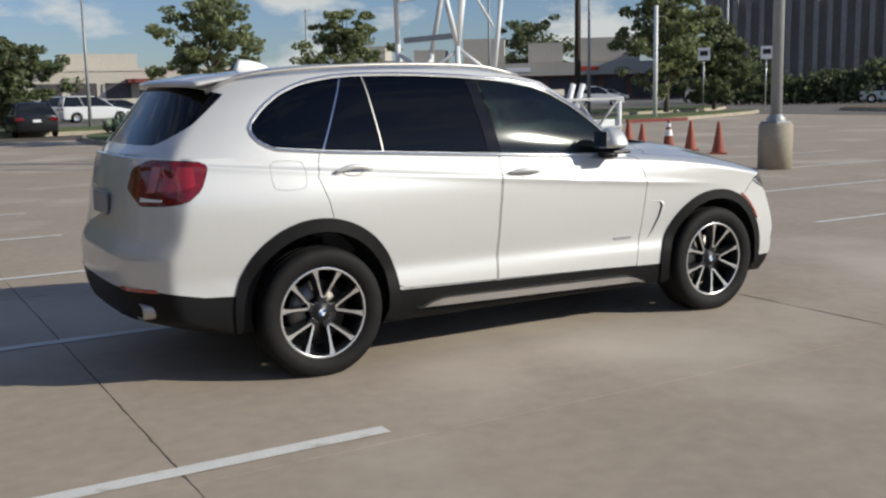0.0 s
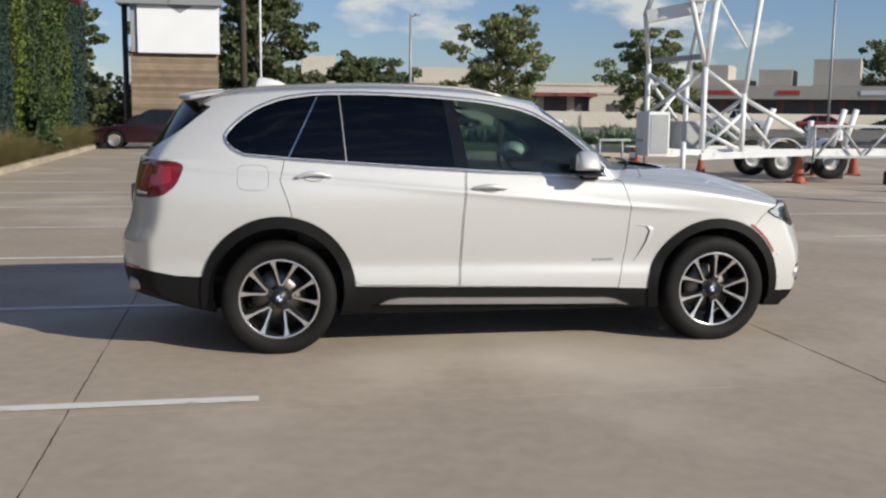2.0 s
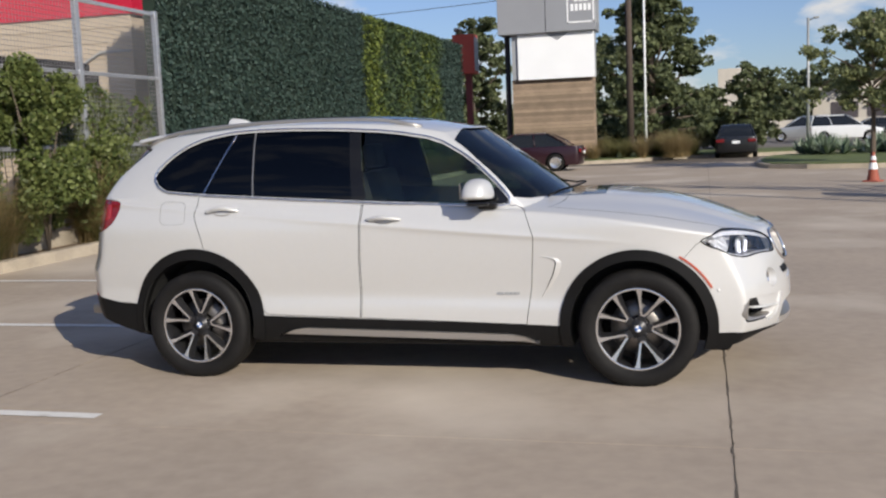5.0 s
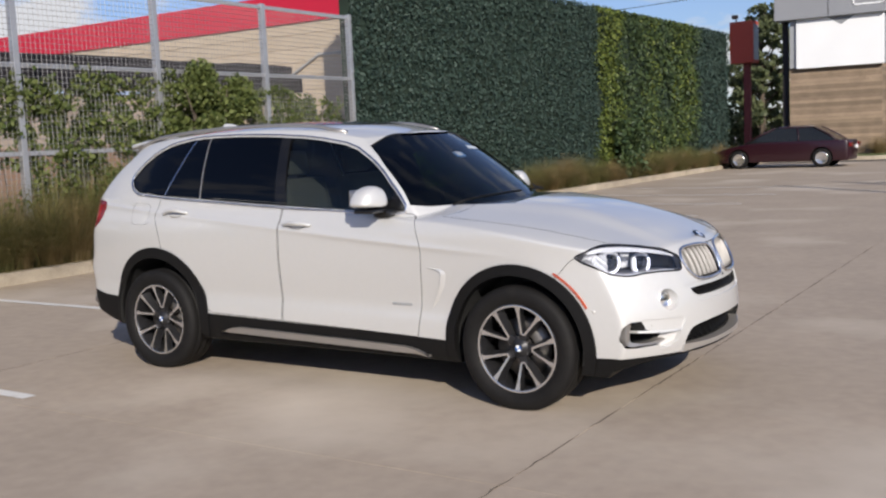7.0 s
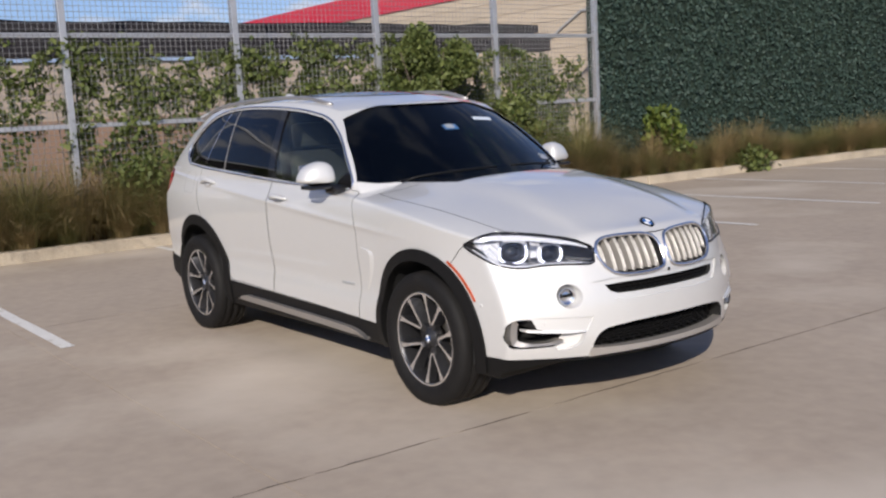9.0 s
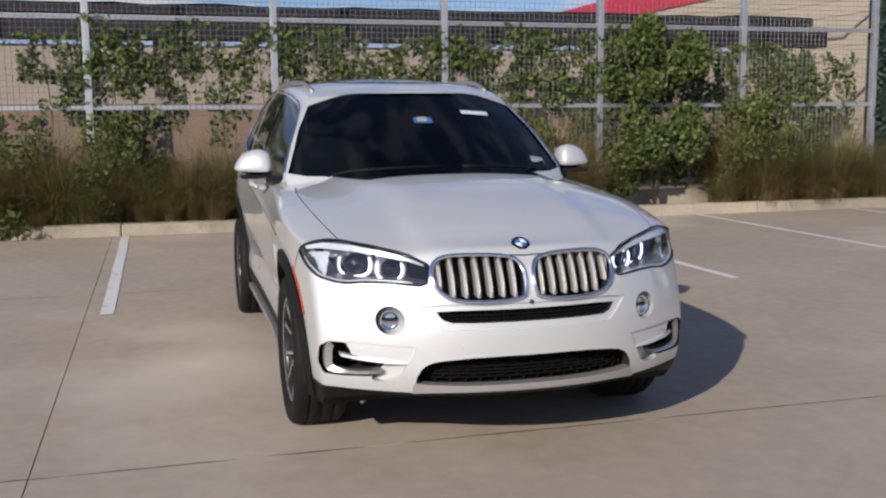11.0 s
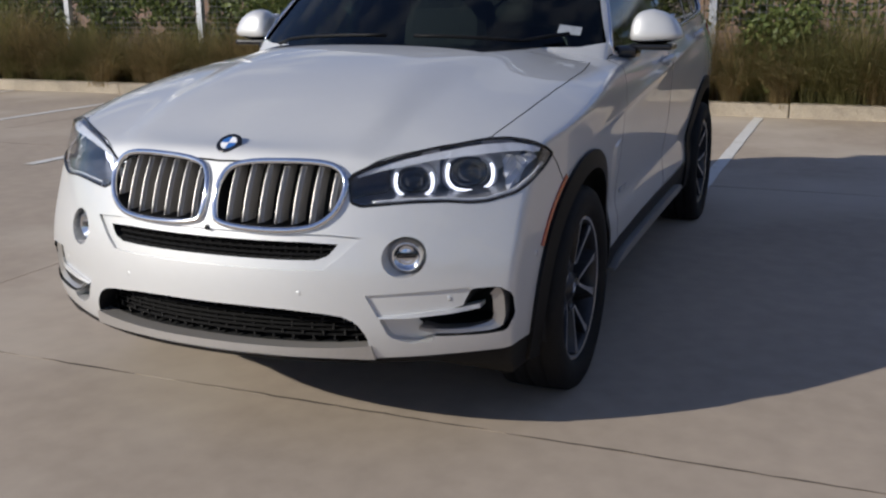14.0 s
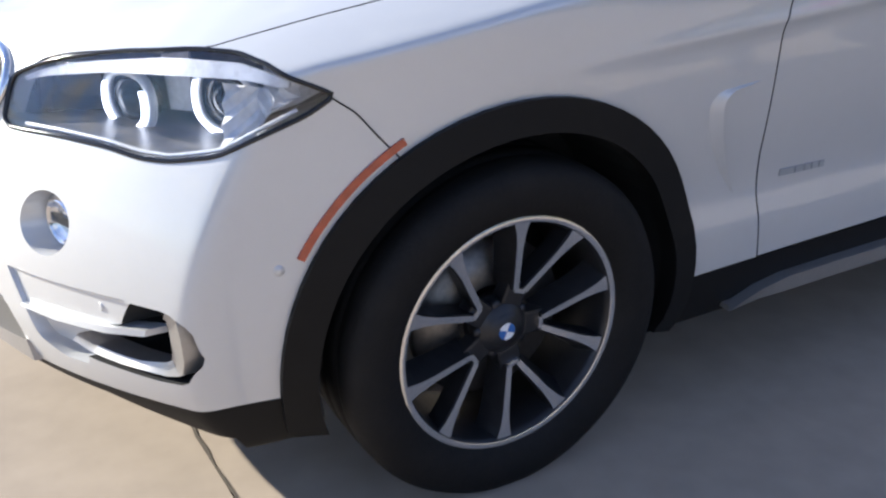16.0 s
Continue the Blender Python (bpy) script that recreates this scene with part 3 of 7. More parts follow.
def sheet(skin, cutter, material, thick=0.004):
    """The piece of a closed skin inside the cutter, as a pane of that thickness."""
    skin = skin.copy()
    skin.materials.clear()
    skin.materials.append(material)
    cutter = cutter.copy()
    cutter.materials.clear()
    cutter.materials.append(DARK)
    me = common(skin, cutter)
    names = [m.name if m else "" for m in me.materials]
    bm = bmesh.new()
    bm.from_mesh(me)
    bmesh.ops.delete(bm, geom=[f for f in bm.faces if names and names[f.material_index] != material.name], context="FACES")
    for f in bm.faces:
        f.material_index = 0
    if thick:
        bmesh.ops.solidify(bm, geom=bm.faces[:], thickness=thick)
    out = bpy.data.meshes.new("pane")
    bm.to_mesh(out)
    bm.free()
    out.materials.append(material)
    return out


def finish(me, angle=32):
    """Smooth shading, hard at edges sharper than angle."""
    bm = bmesh.new()
    bm.from_mesh(me)
    for f in bm.faces:
        f.smooth = True
    for e in bm.edges:
        e.smooth = len(e.link_faces) == 2 and e.calc_face_angle(0) < radians(angle)
    bm.to_mesh(me)
    bm.free()
    return me


AX_F, AX_R, TRACK = 1.4665, -1.4665, 0.80
ARCH = {AX_F: (0.366, 0.474), AX_R: (0.390, 0.484)}

half_w = curve_of((-2.47, 0.80), (-2.2, 0.85), (-1.9, 0.885), (-1.46, 0.915), (-0.8, 0.905), (0, 0.905), (0.8, 0.912), (1.46, 0.935), (1.65, 0.928), (1.80, 0.908), (1.95, 0.886), (2.05, 0.872), (2.35, 0.855))
side_p = curve_of((0.20, 0.925), (0.34, 0.970), (0.47, 0.972), (0.515, 0.960), (0.555, 0.955), (0.64, 0.970), (0.80, 0.990), (0.985, 1.0), (1.035, 0.988), (1.085, 0.966), (1.15, 0.935), (1.25, 0.90))
front_p = curve_of((0.20, 0.945), (0.32, 0.975), (0.45, 0.990), (0.60, 0.996), (0.80, 0.994), (0.985, 1.0))
nose_x = curve_of((0.20, 2.31), (0.30, 2.385), (0.42, 2.41), (0.55, 2.408), (0.66, 2.385), (0.78, 2.345), (0.88, 2.29), (0.95, 2.22))
tail_x = curve_of((0.25, -2.36), (0.40, -2.44), (0.55, -2.475), (0.72, -2.47), (0.80, -2.425), (0.95, -2.40), (1.10, -2.375), (1.22, -2.345))
hood_z = curve_of((0.6, 1.195), (1.0, 1.184), (1.3, 1.168), (1.65, 1.120), (1.93, 1.054), (2.13, 0.986), (2.27, 0.912))
belt_z = curve_of((-2.4, 1.225), (-1.6, 1.215), (-0.3, 1.16), (0.6, 1.13))


FOLD = 0.83


fold_c = curve_of((0.9, 0.66), (1.2, 0.60), (1.45, 0.51), (1.75, 0.43), (2.15, 0.47))
hood_drop = curve_of((0.9, 0.070), (1.1, 0.080), (1.4, 0.088), (1.7, 0.088), (1.95, 0.073), (2.1, 0.062))


def crease(x, av):
    """The bonnet's raised middle, bounded by folds that run from the grille to the windscreen's corners."""
    t = min(1.0, max(0.0, (fold_c(x) + 0.05 - av) / 0.10))
    return 0.020 * t * t * (3 - 2 * t) + 0.014 * max(0.0, 1 - abs(av - fold_c(x)) / 0.08)


def tub_place(u, v, w):
    av = abs(v)
    base = 0.23 + 0.14 * max(0.0, (0.10 - u) / 0.10) ** 1.5 - 0.02 * max(0.0, (u - 0.9) / 0.1)
    nominal = -2.42 + u * 4.74
    k = min(1.0, max(0.0, (nominal - 0.35) / 0.5))
    k = k * k * (3 - 2 * k)
    xa = nominal - (0.30 * av ** 2.25 + 0.02 * av ** 5) * u
    top = (1 - k) * belt_z(nominal) + k * (hood_z(xa) - hood_drop(xa) * (av / 0.88) ** 2.6 + crease(xa, av) - 0.012)
    fold = 1.005 - 0.075 * nominal
    q = min(1.0, max(0.0, (1.75 - nominal) / 0.6))
    q = q * q * (3 - 2 * q)
    bent = base + (fold - base) * w / FOLD if w <= FOLD else fold + (top - fold) * (w - FOLD) / (1 - FOLD)
    z = base + (top - base) * w + q * (bent - base - (top - base) * w)
    front = nose_x(z) - 0.315 * av ** 2.25 - 0.10 * av ** 5 * max(0.0, w - 0.45) + 0.12 * av ** 4 * (1 - 0.80 * max(0.0, (av - 0.85) / 0.15)) * min(1.0, max(0.0, (z - 0.84) / 0.10))
    rear = tail_x(z) + 0.03 * av ** 2 + 0.19 * av ** 6
    x = rear + (front - rear) * u
    f = min(1.0, max(0.0, (x - 1.35) / 0.45)) if z < 0.985 else 0.0
    side = side_p(z) + f * f * (3 - 2 * f) * max(0.0, front_p(z) - side_p(z))
    y = v * (half_w(x) * side + 0.013 * q * max(0.0, 1 - abs(w - FOLD) / 0.024))
    return (x, y, z)


US = [0, 0.012, 0.05, 0.11, 0.18, 0.26, 0.36, 0.46, 0.56, 0.66, 0.74, 0.81, 0.87, 0.92, 0.96, 0.988, 1]
VS = [0, 0.14, 0.28, 0.38, 0.46, 0.54, 0.62, 0.70, 0.78, 0.86, 0.925, 0.972, 1]
VS = [-v for v in VS[:0:-1]] + VS
WS = [0, 0.035, 0.12, 0.22, 0.285, 0.32, 0.36, 0.43, 0.54, 0.66, 0.755, 0.806, 0.83, 0.854, 0.91, 0.97, 1]
tub = solved(cage(US, VS, WS, tub_place), ("SUBSURF", 2))

roof_z = curve_of((-2.3, 1.575), (-2.05, 1.628), (-1.66, 1.682), (-1.27, 1.712), (-0.88, 1.725), (-0.49, 1.722), (-0.09, 1.695), (0.10, 1.665), (0.30, 1.62))
gh_rear = curve_of((0, -2.33), (0.2, -2.35), (0.36, -2.315), (0.65, -2.205), (0.95, -2.08), (1, -2.06))
gh_w = curve_of((0.0, 0.862), (0.25, 0.842), (0.55, 0.765), (0.8, 0.700), (1.0, 0.625))


def gh_place(u, v, w):
    av = abs(v)
    front = 1.10 - 0.74 * w ** 1.1 - (0.30 - 0.17 * w) * av ** 2.4
    rear = gh_rear(w) + (0.13 + 0.10 * w ** 3) * av ** 4
    x = rear + (front - rear) * u
    z = 1.06 + (roof_z(x) - 1.06) * w - 0.055 * av ** 2.2 * w ** 4
    narrow = 1 - 0.10 * max(0.0, (0.22 - u) / 0.22) ** 2 - 0.05 * max(0.0, (u - 0.72) / 0.28) ** 2
    return (x, v * gh_w(w) * narrow, z)


GU = [0, 0.02, 0.08, 0.18, 0.30, 0.45, 0.60, 0.74, 0.86, 0.95, 0.985, 1]
GV = [-1, -0.96, -0.84, -0.6, -0.3, 0, 0.3, 0.6, 0.84, 0.96, 1]
GW = [0, 0.05, 0.22, 0.42, 0.62, 0.80, 0.93, 0.985, 1]
gh = solved(cage(GU, GV, GW, gh_place), ("SUBSURF", 2))
for me in (tub, gh):
    me.materials.append(PAINT)

body = union(tub, gh)
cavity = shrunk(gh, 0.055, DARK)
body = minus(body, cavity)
body = minus(body, prism([(-2.0, -0.72), (0.72, -0.72), (0.72, 0.72), (-2.0, 0.72)], "z", 0.42, 1.2, DARK))

# openings: side glass, windscreen, rear glass
DLO = [(-1.655, 1.250), (-0.26, 1.163), (0.60, 1.122), (0.70, 1.128), (0.62, 1.225), (0.42, 1.405), (0.19, 1.535), (-0.12, 1.592), (-0.48, 1.620), (-0.85, 1.634), (-1.20, 1.630),
       (-1.43, 1.596), (-1.58, 1.540), (-1.70, 1.458), (-1.79, 1.362), (-1.755, 1.300)]
DLO = rounded(DLO, 1, 0.2)
SCREEN_P = rounded([(-0.805, 1.148), (0.805, 1.148), (0.70, 1.40), (0.585, 1.585), (0.40, 1.605), (-0.40, 1.605), (-0.585, 1.585), (-0.70, 1.40)], 1, 0.06)
REAR_P = [(-1.875, 1.545), (-2.065, 1.393), (-2.24, 1.285), (-2.7, 1.270), (-2.7, 1.60), (-2.05, 1.60)]
body = minus(body, prism(DLO, "y", -1.2, 1.2, GLOSSBLACK))
body = minus(body, prism(SCREEN_P, "x", 0.30, 1.25, GLOSSBLACK))
body = minus(body, prism(REAR_P, "y", -1.2, 1.2, GLOSSBLACK))

# wheel houses
for ax in (AX_R, AX_F):
    for s in (-1, 1):
        body = minus(body, prism(disc(ax, ARCH[ax][0], 0.418), "y", *sorted((s * 0.60, s * 1.2)), DARK))

# front openings
KID = rounded([(0.035, 0.70), (0.30, 0.695), (0.385, 0.735), (0.415, 0.815), (0.385, 0.872), (0.30, 0.887), (0.065, 0.880), (0.018, 0.835), (0.018, 0.745)], 2)
SLOT = rounded([(-0.405, 0.665), (0.405, 0.665), (0.378, 0.628), (0.335, 0.613), (-0.335, 0.613), (-0.378, 0.628)], 1, 0.12)
SLOT_RIM = rounded([(-0.475, 0.690), (0.475, 0.690), (0.405, 0.618), (0.365, 0.586), (-0.365, 0.586), (-0.405, 0.618)], 1, 0.12)
LGRILLE = rounded([(-0.49, 0.345), (0.49, 0.345), (0.487, 0.39), (0.46, 0.434), (0.41, 0.458), (0.22, 0.474), (-0.22, 0.474), (-0.41, 0.458), (-0.46, 0.434), (-0.487, 0.39)], 1, 0.2)
INTAKE = rounded([(0.757, 0.526), (0.826, 0.526), (0.859, 0.502), (0.861, 0.430), (0.844, 0.386), (0.79, 0.380), (0.665, 0.384), (0.62, 0.402), (0.590, 0.446), (0.700, 0.466), (0.735, 0.474), (0.742, 0.495)], 1, 0.15)
INTAKE_RIM = rounded([(0.520, 0.450), (0.66, 0.462), (0.66, 0.368), (0.60, 0.364), (0.545, 0.388)], 1, 0.12)
PANEL_RIM = [(0.485, 0.516), (0.757, 0.530), (0.742, 0.470), (0.518, 0.450)]
HL = rounded([(-1.308, 0.765), (-1.300, 0.848), (-1.235, 0.876), (-1.165, 0.897), (-1.05, 0.921), (-0.90, 0.940), (-0.82, 0.941), (-0.755, 0.929), (-0.70, 0.906), (-0.66, 0.882), (-0.70, 0.852), (-0.76, 0.824), (-0.83, 0.788), (-0.92, 0.770), (-0.975, 0.768), (-1.05, 0.776), (-1.15, 0.776)], 1, 0.15)
lenses = {}
for s in (-1, 1):
    P = (lambda p: p) if s > 0 else mirrored
    kid = prism(P(KID), "x", 2.16, 2.7, DARK)
    body = minus(body, kid)
    body = minus(body, minus(prism(P(PANEL_RIM), "x", 1.9, 2.7, PAINT), shrunk(tub, 0.008, PAINT)))
    wedge = [(2.295, s * 0.51), (2.135, s * 0.67), (2.6, s * 0.67), (2.6, s * 0.51)]
    body = minus(body, common(prism(P(INTAKE_RIM), "x", 1.9, 2.7, PAINT), prism(wedge, "z", 0.2, 0.7, PAINT)))
    body = minus(body, prism(P(INTAKE), "x", 1.93, 2.7, DARK))
    body = minus(body, prism(disc(s * 0.583, 0.624, 0.058), "x", 2.15, 2.7, PAINT))
    bay = prism(HL, "x", 1.765, 2.5, HOUSING)
    bay.transform(Matrix.Rotation(radians(45), 4, "Z"))
    if s < 0:
        bay.transform(Matrix.Diagonal((1, -1, 1, 1)))
        bay.flip_normals()
    lenses[s] = sheet(shrunk(tub, 0.001), bay, LENS, 0.0)
    body = minus(body, bay)
body = minus(body, minus(prism(SLOT_RIM, "x", 2.1, 2.7, PAINT), shrunk(tub, 0.010, PAINT)))
body = minus(body, prism(SLOT, "x", 2.22, 2.7, DARK))
body = minus(body, prism(LGRILLE, "x", 2.18, 2.7, DARK))
body = minus(body, prism([(2.7, 0.312), (2.20, 0.300), (2.02, 0.25), (1.92, 0.1), (2.7, 0.1)], "y", -1.2, 1.2, CLAD))

def outline(me):
    """The longest border of an open mesh, as places in order."""
    bm = bmesh.new()
    bm.from_mesh(me)
    bmesh.ops.remove_doubles(bm, verts=bm.verts[:], dist=1e-5)
    left = {e for e in bm.edges if len(e.link_faces) == 1}
    best = []
    while left:
        e = left.pop()
        path = [e.verts[0], e.verts[1]]
        while True:
            nxt = next((f for f in path[-1].link_edges if f in left), None)
            if not nxt:
                break
            left.discard(nxt)
            path.append(nxt.other_vert(path[-1]))
        if len(path) > len(best):
            best = path
    out = [v.co.copy() for v in best]
    bm.free()
    return out[:-1] if (out[0] - out[-1]).length < 1e-4 else out


rim_loops = {s: outline(lenses[s]) for s in (-1, 1)}
car = thing("suv", (0, 0, 0), "pearl white five-door SUV with black cladding, parked on the concrete lot", "car")

# tail lamps: pieces of the skin
TAIL_S = rounded([(-2.6, 1.215), (-2.30, 1.213), (-2.09, 1.206), (-2.045, 1.185), (-2.048, 1.150), (-2.09, 1.06), (-2.17, 1.00), (-2.28, 0.982), (-2.6, 0.975)], 1, 0.2)
TAIL_R = [(0.44, 1.065), (0.455, 1.150), (0.50, 1.178), (0.62, 1.214), (0.75, 1.26), (1.3, 1.26), (1.3, 0.93), (0.72, 0.950), (0.60, 0.985), (0.50, 1.035)]
LOW_S = [(-2.7, 0.1), (2.7, 0.1), (2.7, 0.312), (2.30, 0.316), (2.02, 0.326), (1.90, 0.325), (1.87, 0.335), (0.9, 0.367), (-0.95, 0.415), (-1.9, 0.488), (-2.1, 0.498), (-2.26, 0.530), (-2.36, 0.545), (-2.7, 0.53)]
tails = []
for s in (-1, 1):
    P = (lambda p: p) if s > 0 else mirrored
    cut = common(prism(TAIL_S, "y", *sorted((s * 0.4, s * 1.2))), prism(P(TAIL_R), "x", -2.7, -1.9))
    tails.append(common(body, cut))
    body = minus(body, common(prism(grown(TAIL_S, 0.003), "y", *sorted((s * 0.4, s * 1.2)), DARK), prism(P(grown(TAIL_R, 0.003)), "x", -2.7, -1.9, DARK)))
low = prism(LOW_S, "y", -1.3, 1.3)
cladding = common(body, low)
body = minus(body, prism(grown(LOW_S, 0.002), "y", -1.3, 1.3, DARK))
for i in range(len(cladding.materials)):
    cladding.materials[i] = CLAD
part("lower_cladding", finish(cladding), None, car, "black plastic lower cladding")
for me in tails:
    for i in range(len(me.materials)):
        me.materials[i] = REDLENS
    part("tail_lamp", finish(me), None, car, "red and smoked tail lamp")

# doors, bonnet, tailgate and fuel flap as pieces with real gaps
FDOOR = [(-0.262, 1.155), (-0.285, 0.83), (-0.30, 0.405), (0.785, 0.372), (0.825, 0.63), (0.845, 0.92), (0.79, 1.085), (0.73, 1.112), (0.60, 1.115)]
arch = [(AX_R + 0.480 * math.cos(radians(a)), 0.385 + 0.480 * math.sin(radians(a))) for a in (8, 25, 45, 65, 80)]
RDOOR = [(-0.272, 1.155), (-0.295, 0.83), (-0.310, 0.405), (-0.95, 0.425)] + arch + [(-1.405, 0.955), (-1.455, 1.09), (-1.425, 1.225)]
BONNET = [(0.93, -0.785), (1.10, -0.806), (1.35, -0.808), (1.55, -0.801), (1.73, -0.787), (1.88, -0.768), (1.98, -0.752), (2.010, -0.735), (2.085, -0.640), (2.168, -0.520), (2.225, -0.448), (2.262, -0.420), (2.276, -0.25), (2.288, 0)]
BONNET = BONNET + [(x, -y) for x, y in BONNET[-2::-1]] + [(0.99, 0.70), (1.07, 0.35), (1.09, 0), (1.07, -0.35), (0.99, -0.70)]
FLAP = rounded([(-1.715, 1.190), (-1.525, 1.185), (-1.525, 1.035), (-1.715, 1.035)], 2, 0.16)
G = 0.0021


def take_panel(name, poly, axis, a, b, label="", gap=G):
    global body
    piece = common(body, prism(grown(poly, -gap), axis, a, b, DARK))
    body = minus(body, prism(grown(poly, gap), axis, a, b, DARK))
    return part(name, finish(piece), None, car, label)


doors = []
for s in (-1, 1):
    y0, y1 = sorted((s * 0.79, s * 1.2))
    doors.append((take_panel("front_door", FDOOR, "y", y0, y1), take_panel("rear_door", RDOOR, "y", y0, y1), s))
take_panel("fuel_flap", FLAP, "y", -1.2, -0.74, gap=0.0009)
take_panel("bonnet", BONNET, "z", 0.842, 1.4)
part("body", finish(body), None, car, "pearl white body shell")

# glass
pane_skin, trim_skin = shrunk(gh, 0.010), shrunk(gh, 0.003)
bpillar = [(-0.335, 1.70), (-0.235, 1.10), (-0.330, 1.10), (-0.405, 1.70)]
cpillar = [(-1.165, 1.70), (-1.438, 1.15), (-1.446, 1.15), (-1.174, 1.70)]
qline = [(-1.072, 1.70), (-1.026, 1.10), (-1.033, 1.10), (-1.079, 1.70)]
PANES = {
    "front": ([(-0.30, 1.70), (-0.235, 1.0), (1.0, 1.0), (1.0, 1.70)], FRONTGLASS),
    "rear": ([(-0.37, 1.70), (-0.31, 1.0), (-1.018, 1.0), (-1.07, 1.70)], TINT),
    "quarter": ([(-1.07, 1.70), (-1.018, 1.0), (-2.2, 1.0), (-2.2, 1.70)], TINT),
}
inner_dlo = grown(DLO, 0.004)
for s in (-1, 1):
    y0, y1 = sorted((s * 0.3, s * 1.2))
    side = prism(inner_dlo, "y", y0, y1)
    for key, (poly, m) in PANES.items():
        me = sheet(pane_skin, common(side, prism(poly, "y", y0, y1)), m)
        ob = part(key + "_side_window", finish(me), None, car, "dark privacy glass" if m is TINT else "lightly green tinted glass")
        ob.visible_shadow = False
    for nm, poly, m in (("mirror_sail", [(0.445, 1.08), (0.76, 1.08), (0.76, 1.16), (0.615, 1.240)], PILLAR), ("door_pillar", bpillar, PILLAR), ("rear_pillar_trim", cpillar, CHROME), ("window_divider", qline, SATIN)):
        part(nm, finish(sheet(trim_skin, common(side, prism(poly, "y", y0, y1)), m, 0.02)), None, car)
for nm, poly, ax, a, b, m, lb in (("windscreen", grown(SCREEN_P, 0.006), "x", 0.28, 1.3, SCREEN, "tinted windscreen"), ("rear_window", grown(REAR_P, 0.004), "y", -1.2, 1.2, TINT, "dark privacy glass")):
    ob = part(nm, finish(sheet(pane_skin, prism(poly, ax, a, b), m)), None, car, lb)
    ob.visible_shadow = False
ROOFGLASS = rounded([(-0.95, -0.40), (0.02, -0.40), (0.02, 0.40), (-0.95, 0.40)], 2)
part("roof_glass", finish(sheet(shrunk(gh, -0.004), prism(ROOFGLASS, "z", 1.5, 1.9), GLOSSBLACK, 0.006)), None, car, "dark glass sunroof")

# a tree of the skin's faces, to lay trim on
from mathutils.bvhtree import BVHTree


def bvh_of(*meshes):
    vs, fs = [], []
    for me in meshes:
        k = len(vs)
        vs += [v.co.copy() for v in me.vertices]
        fs += [tuple(i + k for i in p.vertices) for p in me.polygons]
    return BVHTree.FromPolygons(vs, fs)


SKIN = bvh_of(tub, gh)
TUBSKIN = bvh_of(tub)
GHSKIN = bvh_of(gh)


def on_side(x, z, s, out=0.0, skin=SKIN):
    """The place on the car's side at x, z, lifted off by out."""
    hit, no, _, _ = skin.ray_cast(Vector((x, s * 3, z)), Vector((0, -s, 0)))
    if not hit:
        hit, no, _, _ = skin.find_nearest(Vector((x, s * 0.95, z)))
    return hit + no * out


def on_front(y, z, out=0.0, skin=TUBSKIN):
    hit, no, _, _ = skin.ray_cast(Vector((4, y, z)), Vector((-1, 0, 0)))
    if not hit:
        hit, no, _, _ = skin.find_nearest(Vector((1.85, y, z)))
    return hit + no * out


def on_top(x, y, out=0.0, skin=SKIN):
    hit, no, _, _ = skin.ray_cast(Vector((x, y, 4)), Vector((0, 0, -1)))
    return hit + no * out if hit else Vector((x, y, 1.0))


def resampled(pts, n, closed=False):
    """n places evenly along a path."""
    P = [Vector(p) for p in pts] + ([Vector(pts[0])] if closed else [])
    d = [0.0]
    for a, b in zip(P, P[1:]):
        d.append(d[-1] + (b - a).length)
    out = []
    for i in range(n):
        t = d[-1] * i / (n if closed else n - 1)
        k = max(j for j in range(len(d) - 1) if d[j] <= t + 1e-9)
        out.append(P[k].lerp(P[k + 1], (t - d[k]) / max(1e-9, d[k + 1] - d[k])))
    return out


def band(name, pts_a, pts_b, normals_depth, material, parent, label="", closed=False):
    """A strip between two rows of places, with its edge turned in towards depth."""
    n = len(pts_a)
    verts = list(pts_a) + list(pts_b) + [a - d for a, d in zip(pts_a, normals_depth)] + [b - d for b, d in zip(pts_b, normals_depth)]
    faces = []
    for i in range(n if closed else n - 1):
        j = (i + 1) % n
        faces += [(i, j, n + j, n + i), (2 * n + i, 2 * n + j, j, i), (n + i, n + j, 3 * n + j, 3 * n + i)]
    if not closed:
        faces += [(0, n, 3 * n, 2 * n), (n - 1, 3 * n - 1, 4 * n - 1, 2 * n - 1)]
    me = mesh_from(name, verts, faces, material)
    return part(name, finish(me, 40), None, parent, label)


# wheel arch trims
for ax in (AX_R, AX_F):
    for s in (-1, 1):
        outer, inn, dep = [], [], []
        for k in range(41):
            a = radians(-17 + 214 * k / 40) if ax == AX_R else radians(-20 + 217 * k / 40)
            c, q = math.cos(a), math.sin(a)
            (cz, ro), ri = ARCH[ax], 0.410
            o = on_side(ax + ro * c, max(0.235, cz + ro * q), s, 0.012, TUBSKIN)
            i = on_side(ax + 0.428 * c, max(0.235, cz + 0.428 * q), s, 0.020, TUBSKIN)
            outer.append(o)
            inn.append(Vector((ax + ri * c, i.y, cz + ri * q)))
            dep.append(Vector((0, s * 0.05, 0)))
        band("arch_trim", outer, inn, dep, CLAD, car, "black plastic wheel arch trim")
        bm = bmesh.new()
        vs = []
        for k in range(25):
            a = radians(-12 + 204 * k / 24)
            vs.append([bm.verts.new((ax + 0.412 * math.cos(a), s * yy, ARCH[ax][0] + 0.412 * math.sin(a))) for yy in (0.56, 0.90)])
        for p, q in zip(vs, vs[1:]):
            bm.faces.new((p[0], p[1], q[1], q[0]))
        bm.faces.new([v[0] for v in vs])
        part("wheel_house_liner", bm, DARK, car)

